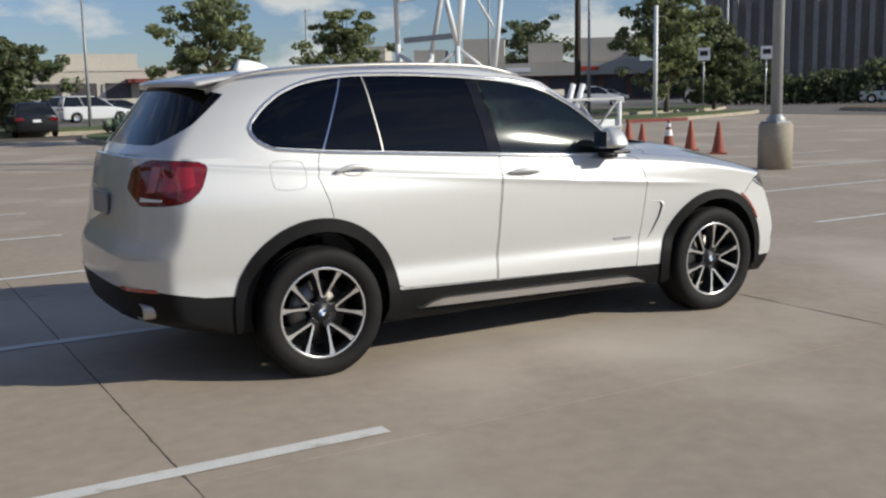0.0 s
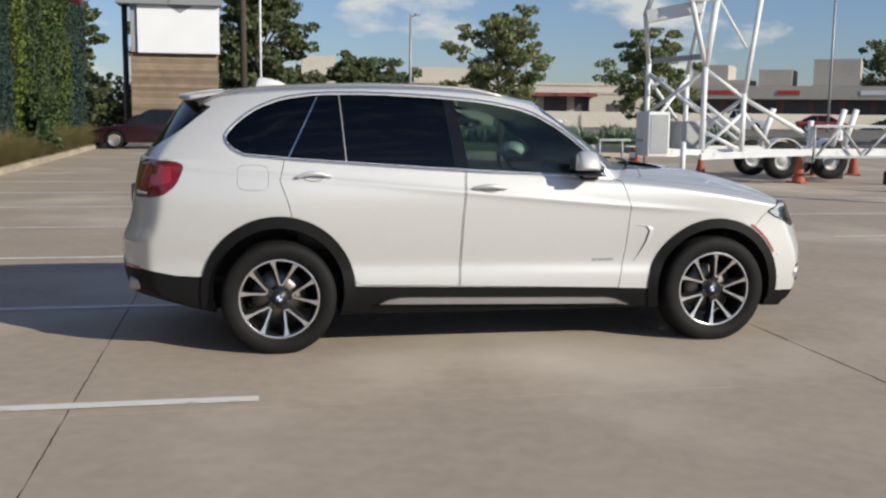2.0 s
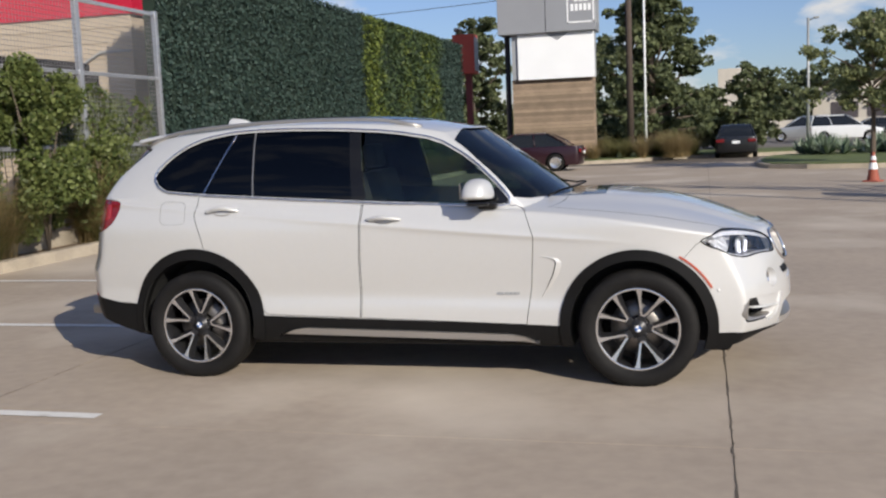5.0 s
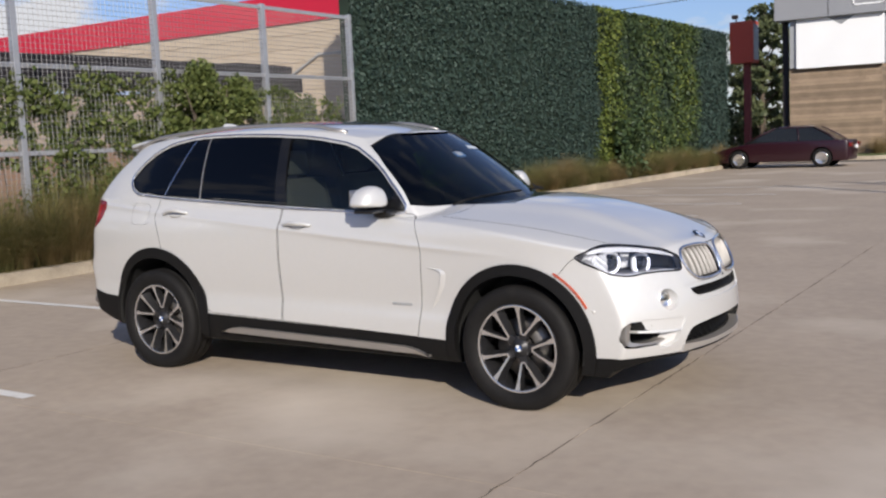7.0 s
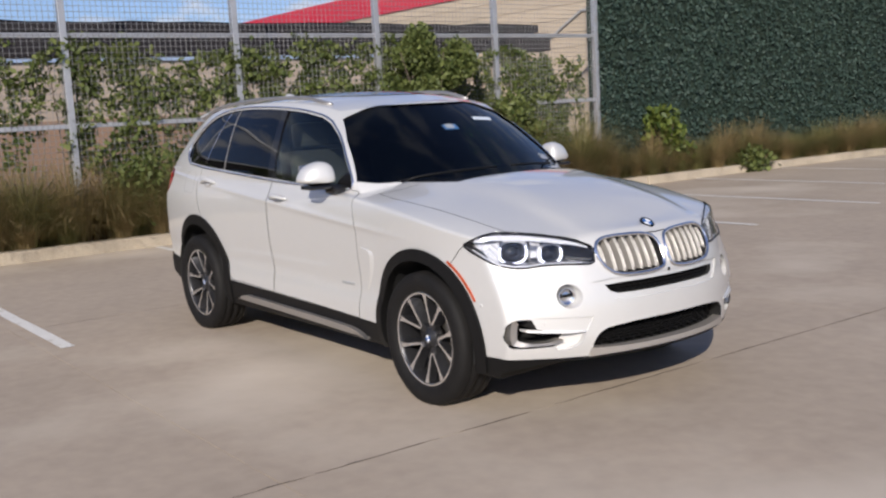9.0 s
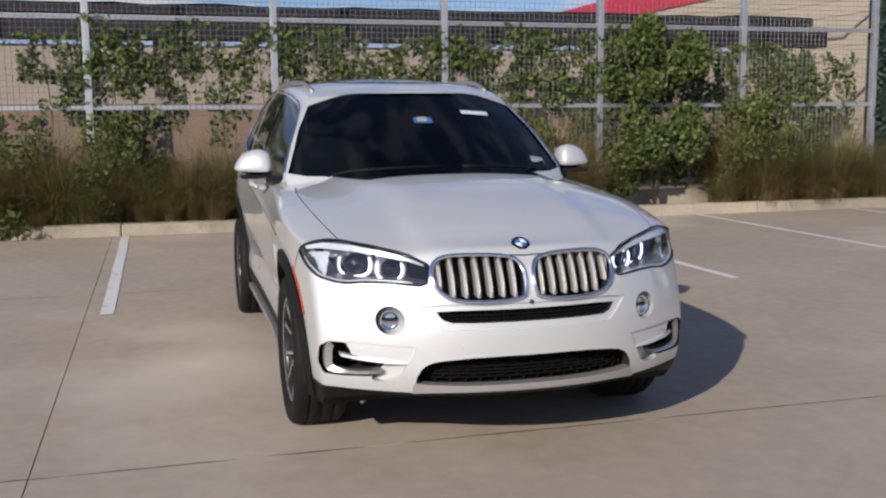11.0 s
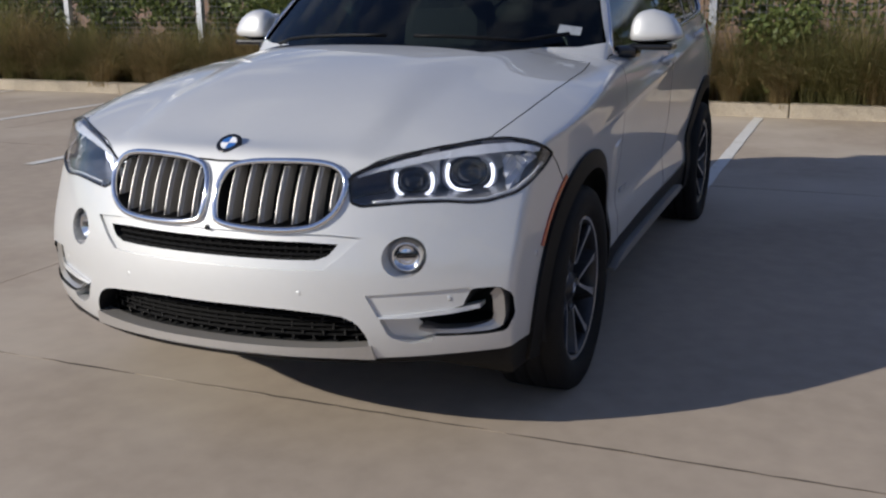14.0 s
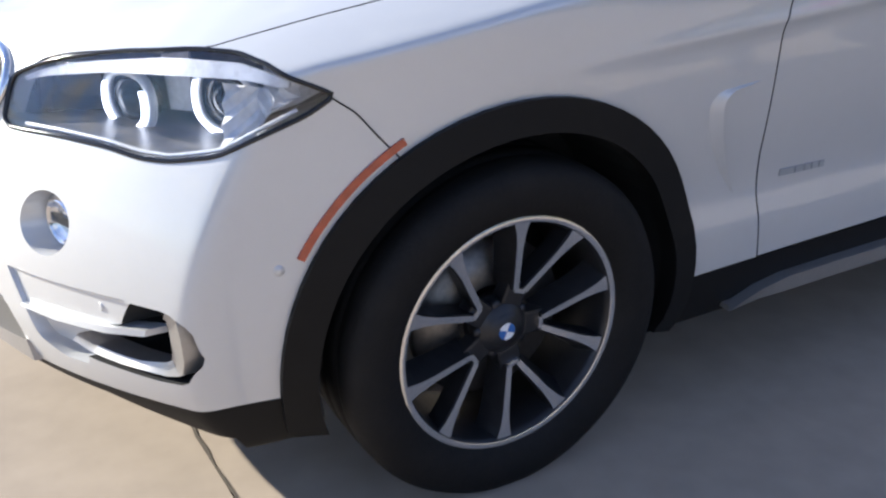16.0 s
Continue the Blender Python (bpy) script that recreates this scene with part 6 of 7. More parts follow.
# ---- trees ----
def tree(at, height, crown_r, trunk_h, leaf, seed, label, leaf_size=0.16, n=5200, clumps=24, trunk_r=0.09, cone=False):
    r = np.random.default_rng(seed)
    t = thing("tree", at, label, "tree", "trees round the lot")
    top = height - 0.3
    path = [(0, 0, 0), (0.04 * crown_r * r.normal(), 0.04 * crown_r * r.normal(), trunk_h), (0.1 * r.normal(), 0.1 * r.normal(), (trunk_h + top) / 2), (0, 0, top)]
    part("trunk", tube_mesh("trunk", [tuple(p) for p in resampled(path, 10)], [trunk_r * (1 - 0.085 * i) for i in range(10)], BARK, 8), None, t)
    cl = []
    for k in range(clumps):
        f = (k + 0.5) / clumps
        z = trunk_h + (height - trunk_h) * f ** 0.9
        env = (1 - f) ** 0.8 + 0.12 if cone else math.sin(math.pi * min(1, 0.16 + 0.80 * f)) ** 0.75
        a = k * 2.4 + r.uniform(-0.4, 0.4)
        q = crown_r * env * r.uniform(0.45, 1.0)
        end = (q * math.cos(a), q * math.sin(a), z + 0.1 * r.normal())
        s0 = (0, 0, trunk_h * 0.8 + (z - trunk_h * 0.8) * 0.55)
        part("limb", tube_mesh("limb", [s0, tuple((Vector(s0) * 0.45 + Vector(end) * 0.55) + Vector((0, 0, 0.05))), end], [trunk_r * 0.38, trunk_r * 0.22, trunk_r * 0.08], BARK, 5), None, t)
        for m in range(3):
            g = 0.55 + 0.45 * m / 2
            c = (end[0] * g + r.normal() * 0.12 * crown_r, end[1] * g + r.normal() * 0.12 * crown_r, s0[2] + (end[2] - s0[2]) * g + r.normal() * 0.06 * crown_r)
            for h in range(3):
                sz = crown_r * r.uniform(0.05, 0.13)
                o = r.normal(size=3) * crown_r * (0.10, 0.10, 0.055)
                cl.append((c[0] + o[0], c[1] + o[1], c[2] + o[2], sz * 1.35, sz * 1.35, sz * 0.75, n // (clumps * 6)))
    part("crown", leaves("crown", cloud_pts(r, cl), leaf_size * 0.85, leaf, r), None, t)
    return t


tree((7.0, 27.1, 0.12), 4.75, 1.95, 1.7, OAK, 21, "young live oak in the island, open crown", 0.12, 6500, 22)
tree((16.4, 36.9, 0.1), 5.1, 2.3, 1.5, OAK, 22, "young live oak in the island, dense crown", 0.13, 7500, 24)
tree((37.0, 37.8, 0.1), 8.2, 3.3, 2.0, OAK, 23, "mature live oak by the driveway", 0.2, 9000, 28, 0.16)
tree((43.0, 40.0, 0.1), 5.0, 3.2, 1.2, BALD, 24, "dark spreading tree by the driveway", 0.22, 6500, 24, 0.14)
tree((-1.0, 52.5, 0.0), 10.8, 4.3, 1.0, BALD, 25, "tall conical dark green tree behind the sign", 0.24, 14000, 36, 0.25, True)
tree((-6.5, 62.0, 0.0), 8.6, 3.4, 1.0, BALD, 26, "dark green tree behind the sign", 0.25, 8000, 26, 0.2)
tree((-12.4, 56.0, 0.0), 8.6, 3.0, 1.2, BALD, 27, "dark green tree behind the hedge wall", 0.24, 8000, 26, 0.2)
tree((4.6, 55.0, 0.0), 4.4, 2.6, 0.8, BALD, 28, "low dark green tree beside the street", 0.22, 5000, 22, 0.15)
for k, (x, y, h, w) in enumerate(((9, 140, 7.5, 7), (16, 142, 8.5, 8), (24, 145, 6.5, 7), (-2, 150, 7, 8), (6, 118, 5.2, 5), (92, 58, 6.5, 5), (66, 62, 4.2, 4), (92, 128, 12.5, 9))):
    tree((x, y, 0), h, w, h * 0.12, BALD, 50 + k, "distant dark tree along the street", 0.55, 2600, 16, 0.3)

# ---- islands and verge ----
def island(pts, label, top, kerb_material=KERB, z=0.14):
    t = thing("island", (0, 0, 0), label, "island", kind="structure")
    me = prism(pts, "z", -0.03, z, kerb_material)
    part("kerb", me, None, t, "pale concrete kerb")
    part("soil", prism(grown(pts, -0.16), "z", z - 0.01, z + 0.03, top), None, t)
    return t


island(rounded([(4.2, 25.6), (19.5, 25.9), (21.0, 33), (19.5, 38.6), (5.0, 38.4), (3.4, 31)], 2), "planted island with a concrete kerb", LAWN)
island(rounded([(25.3, 28.6), (29, 28.4), (41.5, 34.3), (41.3, 36.2), (30, 34.0), (25.6, 31.0)], 2), "grassed island with a concrete kerb", LAWN)
island(rounded([(-8.0, 36.4), (-1.9, 36.9), (1.0, 40.6), (30, 42.6), (30, 47.5), (-8.0, 47.5)], 1, 0.15), "dry grass verge along the street", LAWN)
island(rounded([(33, 38.2), (48, 42.5), (48, 49), (33, 46)], 1, 0.2), "grass verge by the driveway", LAWN)
island(rounded([(44, 27), (60, 29), (62, 37), (47, 35)], 1, 0.2), "dry planted island by the driveway", EARTH)
part_red = part("red_kerb", box(26.0, 29.5, 28.3, 28.5, 0, 0.145, 0.01), REDKERB)
tagged(part_red, "faded red painted stretch of kerb", "kerb", kind="structure")

ar = np.random.default_rng(31)
def agave_mesh(seed):
    r = np.random.default_rng(seed)
    vs, fs = [], []
    for k in range(26):
        a, el = r.uniform(0, 6.28), r.uniform(0.35, 1.35)
        ln, w = r.uniform(0.45, 0.75), 0.05
        d = Vector((math.cos(a) * math.cos(el), math.sin(a) * math.cos(el), math.sin(el)))
        sd = Vector((-math.sin(a), math.cos(a), 0)) * w
        k0 = len(vs)
        b = d * 0.05
        m = d * ln * 0.5
        vs += [b - sd * 0.6, b + sd * 0.6, m + sd + Vector((0, 0, 0.015)), m - sd + Vector((0, 0, 0.015)), d * ln]
        fs += [(k0, k0 + 1, k0 + 2, k0 + 3), (k0 + 3, k0 + 2, k0 + 4)]
    return mesh_from("agave", vs, fs, AGAVE)
AG = [agave_mesh(s) for s in range(4)]
for k in range(120):
    ob = new("agave", AG[k % 4])
    ob.matrix_world = Matrix.Translation((ar.uniform(5.5, 19.2), ar.uniform(33.6, 37.4), 0.15)) @ Matrix.Rotation(ar.uniform(0, 6), 4, "Z") @ Matrix.Scale(ar.uniform(0.9, 1.5), 4)
    tagged(ob, "grey-green agave in the planted island", "agave", "agaves in the island")
for k in range(26):
    ob = new("grass_tuft", TUFTS[k % 6])
    ob.matrix_world = Matrix.Translation((ar.uniform(-3.2, 1.4), ar.uniform(38.2, 41.5), 0.12)) @ Matrix.Rotation(ar.uniform(0, 6), 4, "Z") @ Matrix.Scale(ar.uniform(0.9, 1.3), 4)
    tagged(ob, "wispy tuft of tall dry grass beside the sign", "grass tuft", "grass tufts at the sign")

hedge_row = thing("clipped_hedge", (0, 0, 0), "low clipped dark hedge along the street", "hedge")
back_row = thing("shrub_belt", (0, 0, 0), "dark overgrown shrubs behind the tall sign", "shrubs")
part("leaves", leaves("leaves", np.column_stack([ar.uniform(-17, -3.5, 6000), ar.uniform(58, 60, 6000), 0.1 + ar.uniform(0, 1, 6000) * ar.uniform(1.8, 3.4, 6000)]), 0.24, BALD, ar), None, back_row)
part("leaves", leaves("leaves", np.column_stack([ar.uniform(-4, 5.5, 4200), ar.uniform(57.5, 59, 4200), ar.uniform(0.1, 1.75, 4200)]), 0.22, BALD, ar), None, hedge_row)

belt_k = ar.uniform(0, 1, 9000)
belt = thing("shrub_belt", (0, 0, 0), "dark overgrown shrub belt along the far street", "shrubs")
belt_top = 2.5 + 0.5 * np.sin(belt_k * 17) + 0.35 * np.sin(belt_k * 41 + 1)
part("leaves", leaves("leaves", np.column_stack([57 + 19 * belt_k + ar.normal(0, 0.6, 9000), 55 - 22 * belt_k + ar.normal(0, 0.6, 9000), 0.1 + ar.uniform(0, 1, 9000) * belt_top]), 0.30, BALD, ar), None, belt)


# ---- tall sign by the entrance ----
sign = thing("pylon_sign", (0, 0, 0), "tall pylon sign with cedar base, white panel and grey box", "sign")
SY = 39.0
part("core", box(-6.55, -2.95, SY + 0.05, SY + 1.0, 0, 3.85), WOODPOLE, sign)
for k in range(25):
    z0 = 0.12 + 0.149 * k
    part("board", box(-6.6 + random.uniform(0, 0.02), -2.9 - random.uniform(0, 0.02), SY, SY + 0.05, z0, z0 + 0.142, 0.004), CEDAR, sign)
    part("board", box(-2.95, -2.90, SY + 0.05, SY + 1.0, z0, z0 + 0.142, 0.004), CEDAR, sign)
part("white_panel", box(-6.25, -2.80, SY - 0.25, SY - 0.12, 3.82, 5.85, 0.01), WHITEPANEL, sign, "blank white panel")
part("panel_side", box(-6.55, -2.85, SY - 0.12, SY + 1.0, 3.86, 5.85), GREYSTEEL, sign)
part("notch", prism([(-5.0, 5.86), (-3.9, 5.86), (-4.45, 5.52)], "y", SY - 0.262, SY - 0.252, GREYPANEL), None, sign)
part("grey_box", box(-7.1, -2.7, SY - 0.5, SY + 1.2, 5.86, 8.6, 0.03), GREYPANEL, sign, "grey sign box")
part("box_joint", box(-4.93, -4.90, SY - 0.505, SY - 0.49, 5.88, 8.58), DARKFASCIA, sign)
part("letter_panel", box(-2.705, -2.69, SY - 0.40, SY + 1.1, 6.15, 8.4, 0.004), GREYSTEEL, sign)
for (x0, x1, z0, z1) in ((-3.95, -2.75, 6.2, 6.26), (-3.95, -3.89, 6.2, 8.5), (-2.81, -2.75, 6.2, 8.5)):
    part("border", box(x0, x1, SY - 0.515, SY - 0.498, z0, z1), WHITEPANEL, sign)
for k in range(5):
    part("letter_bar", box(-3.78 + 0.19 * k, -3.65 + 0.19 * k, SY - 0.512, SY - 0.498, 6.72, 7.02), WHITEPANEL, sign)
for k in range(3):
    part("letter_bar", box(-3.62 + 0.22 * k, -3.46 + 0.22 * k, SY - 0.512, SY - 0.498, 7.12, 7.42), WHITEPANEL, sign)
for xx in (-6.95,):
    part("steel_post", box(xx, xx + 0.22, SY + 0.3, SY + 0.52, 0, 5.9, 0.01), DARKFASCIA, sign)

red_sign = thing("red_sign", (0, 0, 0), "red cabinet sign on a red steel post", "sign")
part("post", box(-9.75, -9.45, 43.2, 43.5, 0, 4.6, 0.01), REDKERB, red_sign)
part("cabinet", box(-10.3, -9.2, 42.9, 43.9, 4.5, 6.45, 0.03), FARRED, red_sign)
part("face", box(-9.25, -9.17, 43.0, 43.8, 4.65, 6.3, 0.02), GREYSTEEL, red_sign)
part("flood_light", box(-10.2, -9.95, 42.9, 43.2, 6.6, 6.78, 0.03), DARKFASCIA, red_sign)
part("bracket", tube_mesh("bracket", [(-10.05, 43.2, 6.4), (-10.05, 43.1, 6.62)], 0.025, DARKFASCIA), None, red_sign)


# ---- poles ----
def pole(name, at, h, r0, r1, m, label, head=None, category="pole"):
    t = thing(name, at, label, category)
    part("shaft", tube_mesh("shaft", [(0, 0, 0), (0, 0, h * 0.5), (0, 0, h)], [r0, (r0 + r1) / 2, r1], m, 12), None, t)
    if head:
        part("arm", tube_mesh("arm", [(0, 0, h - 0.15), (head * 0.6, 0, h - 0.02)], 0.035, m, 8), None, t)
        part("lamp_head", box(min(0, head) * 1.0 + (0 if head < 0 else head * 0.5), max(0, head) * 1.0 + (head * 0.5 if head < 0 else 0), -0.14, 0.14, h - 0.06, h + 0.03, 0.02), m, t)
    return t


big = pole("lot_lamp_pole", (11.1, 7.05, 0), 9.0, 0.105, 0.085, POLEGREY, "grey steel lamp pole on a round concrete base", None, "lamp pole")
part("concrete_base", lathe("concrete_base", [(0, 0.0), (0.305, 0.0), (0.305, 0.80), (0.285, 0.835), (0, 0.84)], "z", 40, BASECONC), None, big, "round bare concrete base")
part("base_plate", box(-0.19, 0.19, -0.19, 0.19, 0.84, 0.87, 0.004), POLEGREY, big)
part("base_cover", lathe("base_cover", [(0.17, 0.87), (0.17, 0.92), (0.11, 1.0)], "z", 24, POLEGREY), None, big)
for a in range(4):
    part("bolt", tube_mesh("bolt", [(0.16 * math.cos(a * 1.571 + 0.785), 0.16 * math.sin(a * 1.571 + 0.785), 0.86), (0.16 * math.cos(a * 1.571 + 0.785), 0.16 * math.sin(a * 1.571 + 0.785), 0.92)], 0.014, GALV, 6), None, big)
pole("street_lamp", (6.9, 46.5, 0), 6.5, 0.09, 0.06, POLEGREY, "slim grey street lamp on the verge", 0.5, "street lamp")
pole("utility_pole", (-1.8, 46.3, 0), 12, 0.19, 0.14, WOODPOLE, "dark wooden utility pole")
pole("white_pole", (-0.95, 45.0, 0), 9, 0.07, 0.05, WHITESTEEL, "slim pale steel pole beside the utility pole")
pole("short_white_pole", (29.6, 30.6, 0.1), 5.2, 0.10, 0.10, WHITESTEEL, "short white pole with a drum top in the island")
pole("utility_pole", (35.0, 43.4, 0), 12, 0.2, 0.16, WOODPOLE, "dark wooden utility pole by the driveway")
pole("street_lamp", (33.7, 40.7, 0), 6.7, 0.10, 0.07, POLEGREY, "slim grey street lamp by the driveway", 0.55, "street lamp")
pole("street_lamp", (46.0, 70.0, 0), 12, 0.12, 0.09, POLEGREY, "slim grey street lamp across the street", None, "street lamp")
pole("street_lamp", (61.2, 56.6, 0), 11, 0.13, 0.1, POLEGREY, "slim grey street lamp across the street", None, "street lamp")
pole("street_lamp", (51.2, 123, 0), 12.8, 0.16, 0.12, POLEGREY, "slim grey street lamp far off", 0.9, "street lamp")
pole("street_lamp", (36.0, 128, 0), 9.5, 0.16, 0.12, POLEGREY, "slim grey street lamp far off", 0.9, "street lamp")
pole("post", (-7.2, 47.5, 0), 9.5, 0.17, 0.15, DARKFASCIA, "dark steel post behind the sign")
for x, y in ((35.2, 33.1), (37.4, 30.9)):
    sg = thing("road_sign", (x, y, 0.1), "small white road sign with a black arrow on a post", "road sign")
    part("post", tube_mesh("post", [(0, 0, 0), (0, 0, 3.3)], 0.03, GALV, 8), None, sg)
    part("plate", box(-0.3, 0.3, -0.05, -0.03, 2.75, 3.4, 0.004), WHITEPANEL, sg).rotation_euler = (0, 0, radians(-42))
    part("arrow", box(-0.2, 0.2, -0.062, -0.051, 3.0, 3.25, 0.004), DARKFASCIA, sg).rotation_euler = (0, 0, radians(-42))

def wire(pts, sag, r=0.018):
    a, b = Vector(pts[0]), Vector(pts[1])
    path = [a.lerp(b, i / 16) - Vector((0, 0, sag * 4 * (i / 16) * (1 - i / 16))) for i in range(17)]
    ob = part("overhead_wire", tube_mesh("overhead_wire", path, r, DARKFASCIA, 5))
    tagged(ob, "sagging black overhead cable", "cable", "overhead cables")
wire(((-60, 44.0, 10.0), (-1.8, 46.3, 10.4)), 1.2)
wire(((-1.8, 46.3, 8.6), (35.0, 43.4, 8.8)), 1.0)
wire(((-60, 44.0, 8.6), (-1.8, 46.3, 8.8)), 1.0)
wire(((35.0, 43.4, 8.6), (90, 30, 9.2)), 1.2)


# ---- cones ----
CONE = lathe("cone", [(0.0, 0.715), (0.028, 0.715), (0.032, 0.70), (0.145, 0.045), (0.15, 0.03)], "z", 20, CONEORANGE)
cbm = bmesh.new()
add_box(cbm, -0.19, 0.19, -0.19, 0.19, 0.0, 0.035, 0.012)
cone_base = bpy.data.meshes.new("cone_base")
cbm.to_mesh(cone_base)
cbm.free()
cone_base.materials.append(CONEORANGE)
COLLAR = lathe("collar", [(0.078, 0.46), (0.106, 0.30)], "z", 20, WHITEPANEL)
COLLAR2 = lathe("collar", [(0.050, 0.62), (0.068, 0.52)], "z", 20, WHITEPANEL)
for k, (x, y, striped, sc) in enumerate(((14.2, 14.7, 0, 1), (14.5, 13.5, 2, 1), (14.0, 12.2, 0, 1), (13.5, 10.8, 0, 1.02), (11.3, 10.9, 0, 1.05), (10.5, 13.5, 0, 1.0), (13.6, 16.2, 0, 1), (5.8, 19.1, 1, 1), (6.3, 16.6, 1, 1),
                                  (6.45, 13.3, 1, 1.1), (7.8, 16.4, 0, 0.8), (9.4, 16.2, 0, 0.85), (6.55, 16.2, 0, 1), (12.4, 16.0, 0, 0.9))):
    c = thing("traffic_cone", (x, y, 0), ("faded orange traffic cone on the concrete", "orange traffic cone with a white collar", "dark dirty traffic cone with white bands")[striped], "traffic cone", "traffic cones round the trailer", rz=random.uniform(0, 90))
    c.scale = (sc, sc, sc)
    part("cone", CONE, None, c)
    part("base", cone_base, None, c)
    if striped:
        part("collar", COLLAR, None, c, "white reflective collar")
        part("collar", COLLAR2, None, c, "white reflective collar")


# ---- white tower trailer ----
tower = thing("tower_trailer", (0, 0, 0), "white steel lattice mast folded on a heavy road trailer", "trailer")
def strut(a, b, r=0.05, m=WHITESTEEL, name="strut"):
    part(name, tube_mesh(name, [a, b], r, m, 8), None, tower)
def beam(a, b, w, h, m=WHITESTEEL, name="beam"):
    a, b = Vector(a), Vector(b)
    bm = bmesh.new()
    d = b - a
    add_box(bm, 0, d.length, -w / 2, w / 2, -h / 2, h / 2, 0.008)
    ob = part(name, bm, m, tower)
    ob.matrix_local = Matrix.Translation(a) @ d.to_track_quat("X", "Z").to_matrix().to_4x4()
A, B, C, D = (7.85, 12.9), (8.68, 12.75), (7.15, 14.3), (8.35, 14.9)
for (x, y), z in ((A, 2.55), (B, 1.95), (C, 2.7), (D, 2.5)):
    strut((x, y, 0.62), (x, y, z), 0.062, name="leg")
for p, q, z0, z1 in ((A, B, 2.45, 1.85), (A, B, 1.75, 1.1), (A, B, 0.75, 1.55), (B, A, 0.75, 1.15), (A, C, 2.4, 1.5), (C, A, 2.4, 1.5), (B, D, 1.85, 0.9), (D, B, 1.85, 0.9), (C, D, 2.3, 1.1), (D, C, 2.3, 1.1)):
    strut((*p, z0), (*q, z1), 0.042, name="brace")
beam((6.9, 13.0, 0.68), (12.4, 13.0, 0.72), 0.14, 0.16, name="deck_beam")
beam((6.9, 14.9, 0.68), (12.4, 14.7, 0.72), 0.14, 0.16, name="deck_beam")
for x in (7.0, 8.7, 10.4, 12.3):
    beam((x, 13.0, 0.66), (x, 14.8, 0.66), 0.1, 0.12, name="cross_beam")
beam((7.75, 12.75, 0.62), (10.3, 12.75, 0.72), 0.12, 0.14, name="outrigger")
strut((8.68, 12.75, 1.85), (10.35, 12.9, 1.05), 0.05, name="brace")
strut((8.68, 12.75, 1.55), (10.0, 14.0, 0.85), 0.045, name="brace")
# mast head: tapering arms rising out of the legs
for a, b, r in (((7.85, 12.9, 2.5), (7.45, 12.9, 3.95), 0.06), ((7.85, 12.9, 2.5), (8.05, 12.9, 3.95), 0.075), ((7.15, 14.3, 2.6), (6.75, 13.6, 3.6), 0.055), ((6.75, 13.6, 3.6), (6.95, 13.4, 4.4), 0.06),
                ((7.45, 12.9, 3.95), (7.65, 12.9, 5.6), 0.06), ((8.05, 12.9, 3.95), (8.15, 12.9, 5.6), 0.07), ((8.68, 12.75, 1.9), (9.05, 12.9, 4.0), 0.055), ((9.05, 12.9, 4.0), (9.25, 12.9, 5.6), 0.055),
                ((8.35, 14.9, 2.4), (8.5, 14.2, 4.8), 0.06), ((8.05, 12.9, 3.95), (8.68, 12.75, 2.9), 0.03), ((6.95, 13.4, 4.4), (7.0, 13.4, 5.6), 0.06)):
    strut(a, b, r, name="mast_arm")
beam((6.75, 13.5, 3.55), (7.75, 13.0, 3.75), 0.2, 0.26, name="mast_plate")
beam((7.40, 12.9, 3.95), (8.1, 12.9, 3.98), 0.16, 0.22, name="mast_plate")
beam((7.1, 13.9, 2.65), (7.9, 13.0, 2.72), 0.1, 0.12, GREYSTEEL, "mast_plate")
part("cabinet", box(6.55, 7.02, 12.7, 13.4, 0.62, 1.55, 0.02), WHITESTEEL, tower, "white equipment cabinet")
part("cabinet_door", box(6.59, 6.98, 12.685, 12.7, 0.68, 1.49, 0.006), GREYSTEEL, tower, "grey cabinet door")
part("winch_box", box(7.5, 8.1, 13.2, 13.9, 0.75, 1.35, 0.03), GREYSTEEL, tower)
# outrigger feet
for x, y, z in ((7.0, 11.95, 0.95), (6.35, 15.7, 0.75), (12.35, 12.9, 1.25), (12.35, 14.9, 1.25)):
    strut((x, y, 0.05), (x, y, z), 0.055, WHITESTEEL, "jack_leg")
    part("jack_foot", box(x - 0.09, x + 0.09, y - 0.09, y + 0.09, 0.0, 0.30, 0.01), DARKFASCIA, tower)
beam((7.0, 11.95, 0.75), (7.8, 12.9, 0.7), 0.09, 0.12, name="outrigger")
beam((5.6, 13.6, 0.75), (7.0, 13.6, 0.70), 0.12, 0.14, GREYSTEEL, "drawbar")
beam((5.6, 13.0, 0.95), (6.6, 13.0, 0.95), 0.05, 0.05, GREYSTEEL, "rail")
beam((5.6, 13.0, 0.45), (6.6, 13.0, 0.45), 0.05, 0.05, GREYSTEEL, "rail")
for x in (5.6, 6.1, 6.6):
    strut((x, 13.0, 0.4), (x, 13.0, 0.97), 0.025, GREYSTEEL, "upright")
# side gate of the deck
for z in (0.62, 1.28):
    beam((10.35, 12.7, z), (12.4, 12.85, z), 0.05, 0.06, GREYSTEEL, "gate_rail")
for a, b in (((10.4, 12.7, 0.62), (11.0, 12.75, 1.28)), ((11.0, 12.75, 1.28), (11.6, 12.8, 0.62)), ((11.6, 12.8, 0.62), (12.3, 12.85, 1.28)), ((10.35, 12.7, 0.5), (10.35, 12.7, 1.3))):
    strut(a, b, 0.028, GREYSTEEL, "gate_brace")
strut((10.3, 12.8, 0.5), (10.3, 12.8, 1.4), 0.06, name="leg")
for x in (9.9, 11.7, 12.0):
    strut((x, 14.2, 0.8), (x + 0.28, 14.2, 1.65), 0.07, name="ramp_arm")
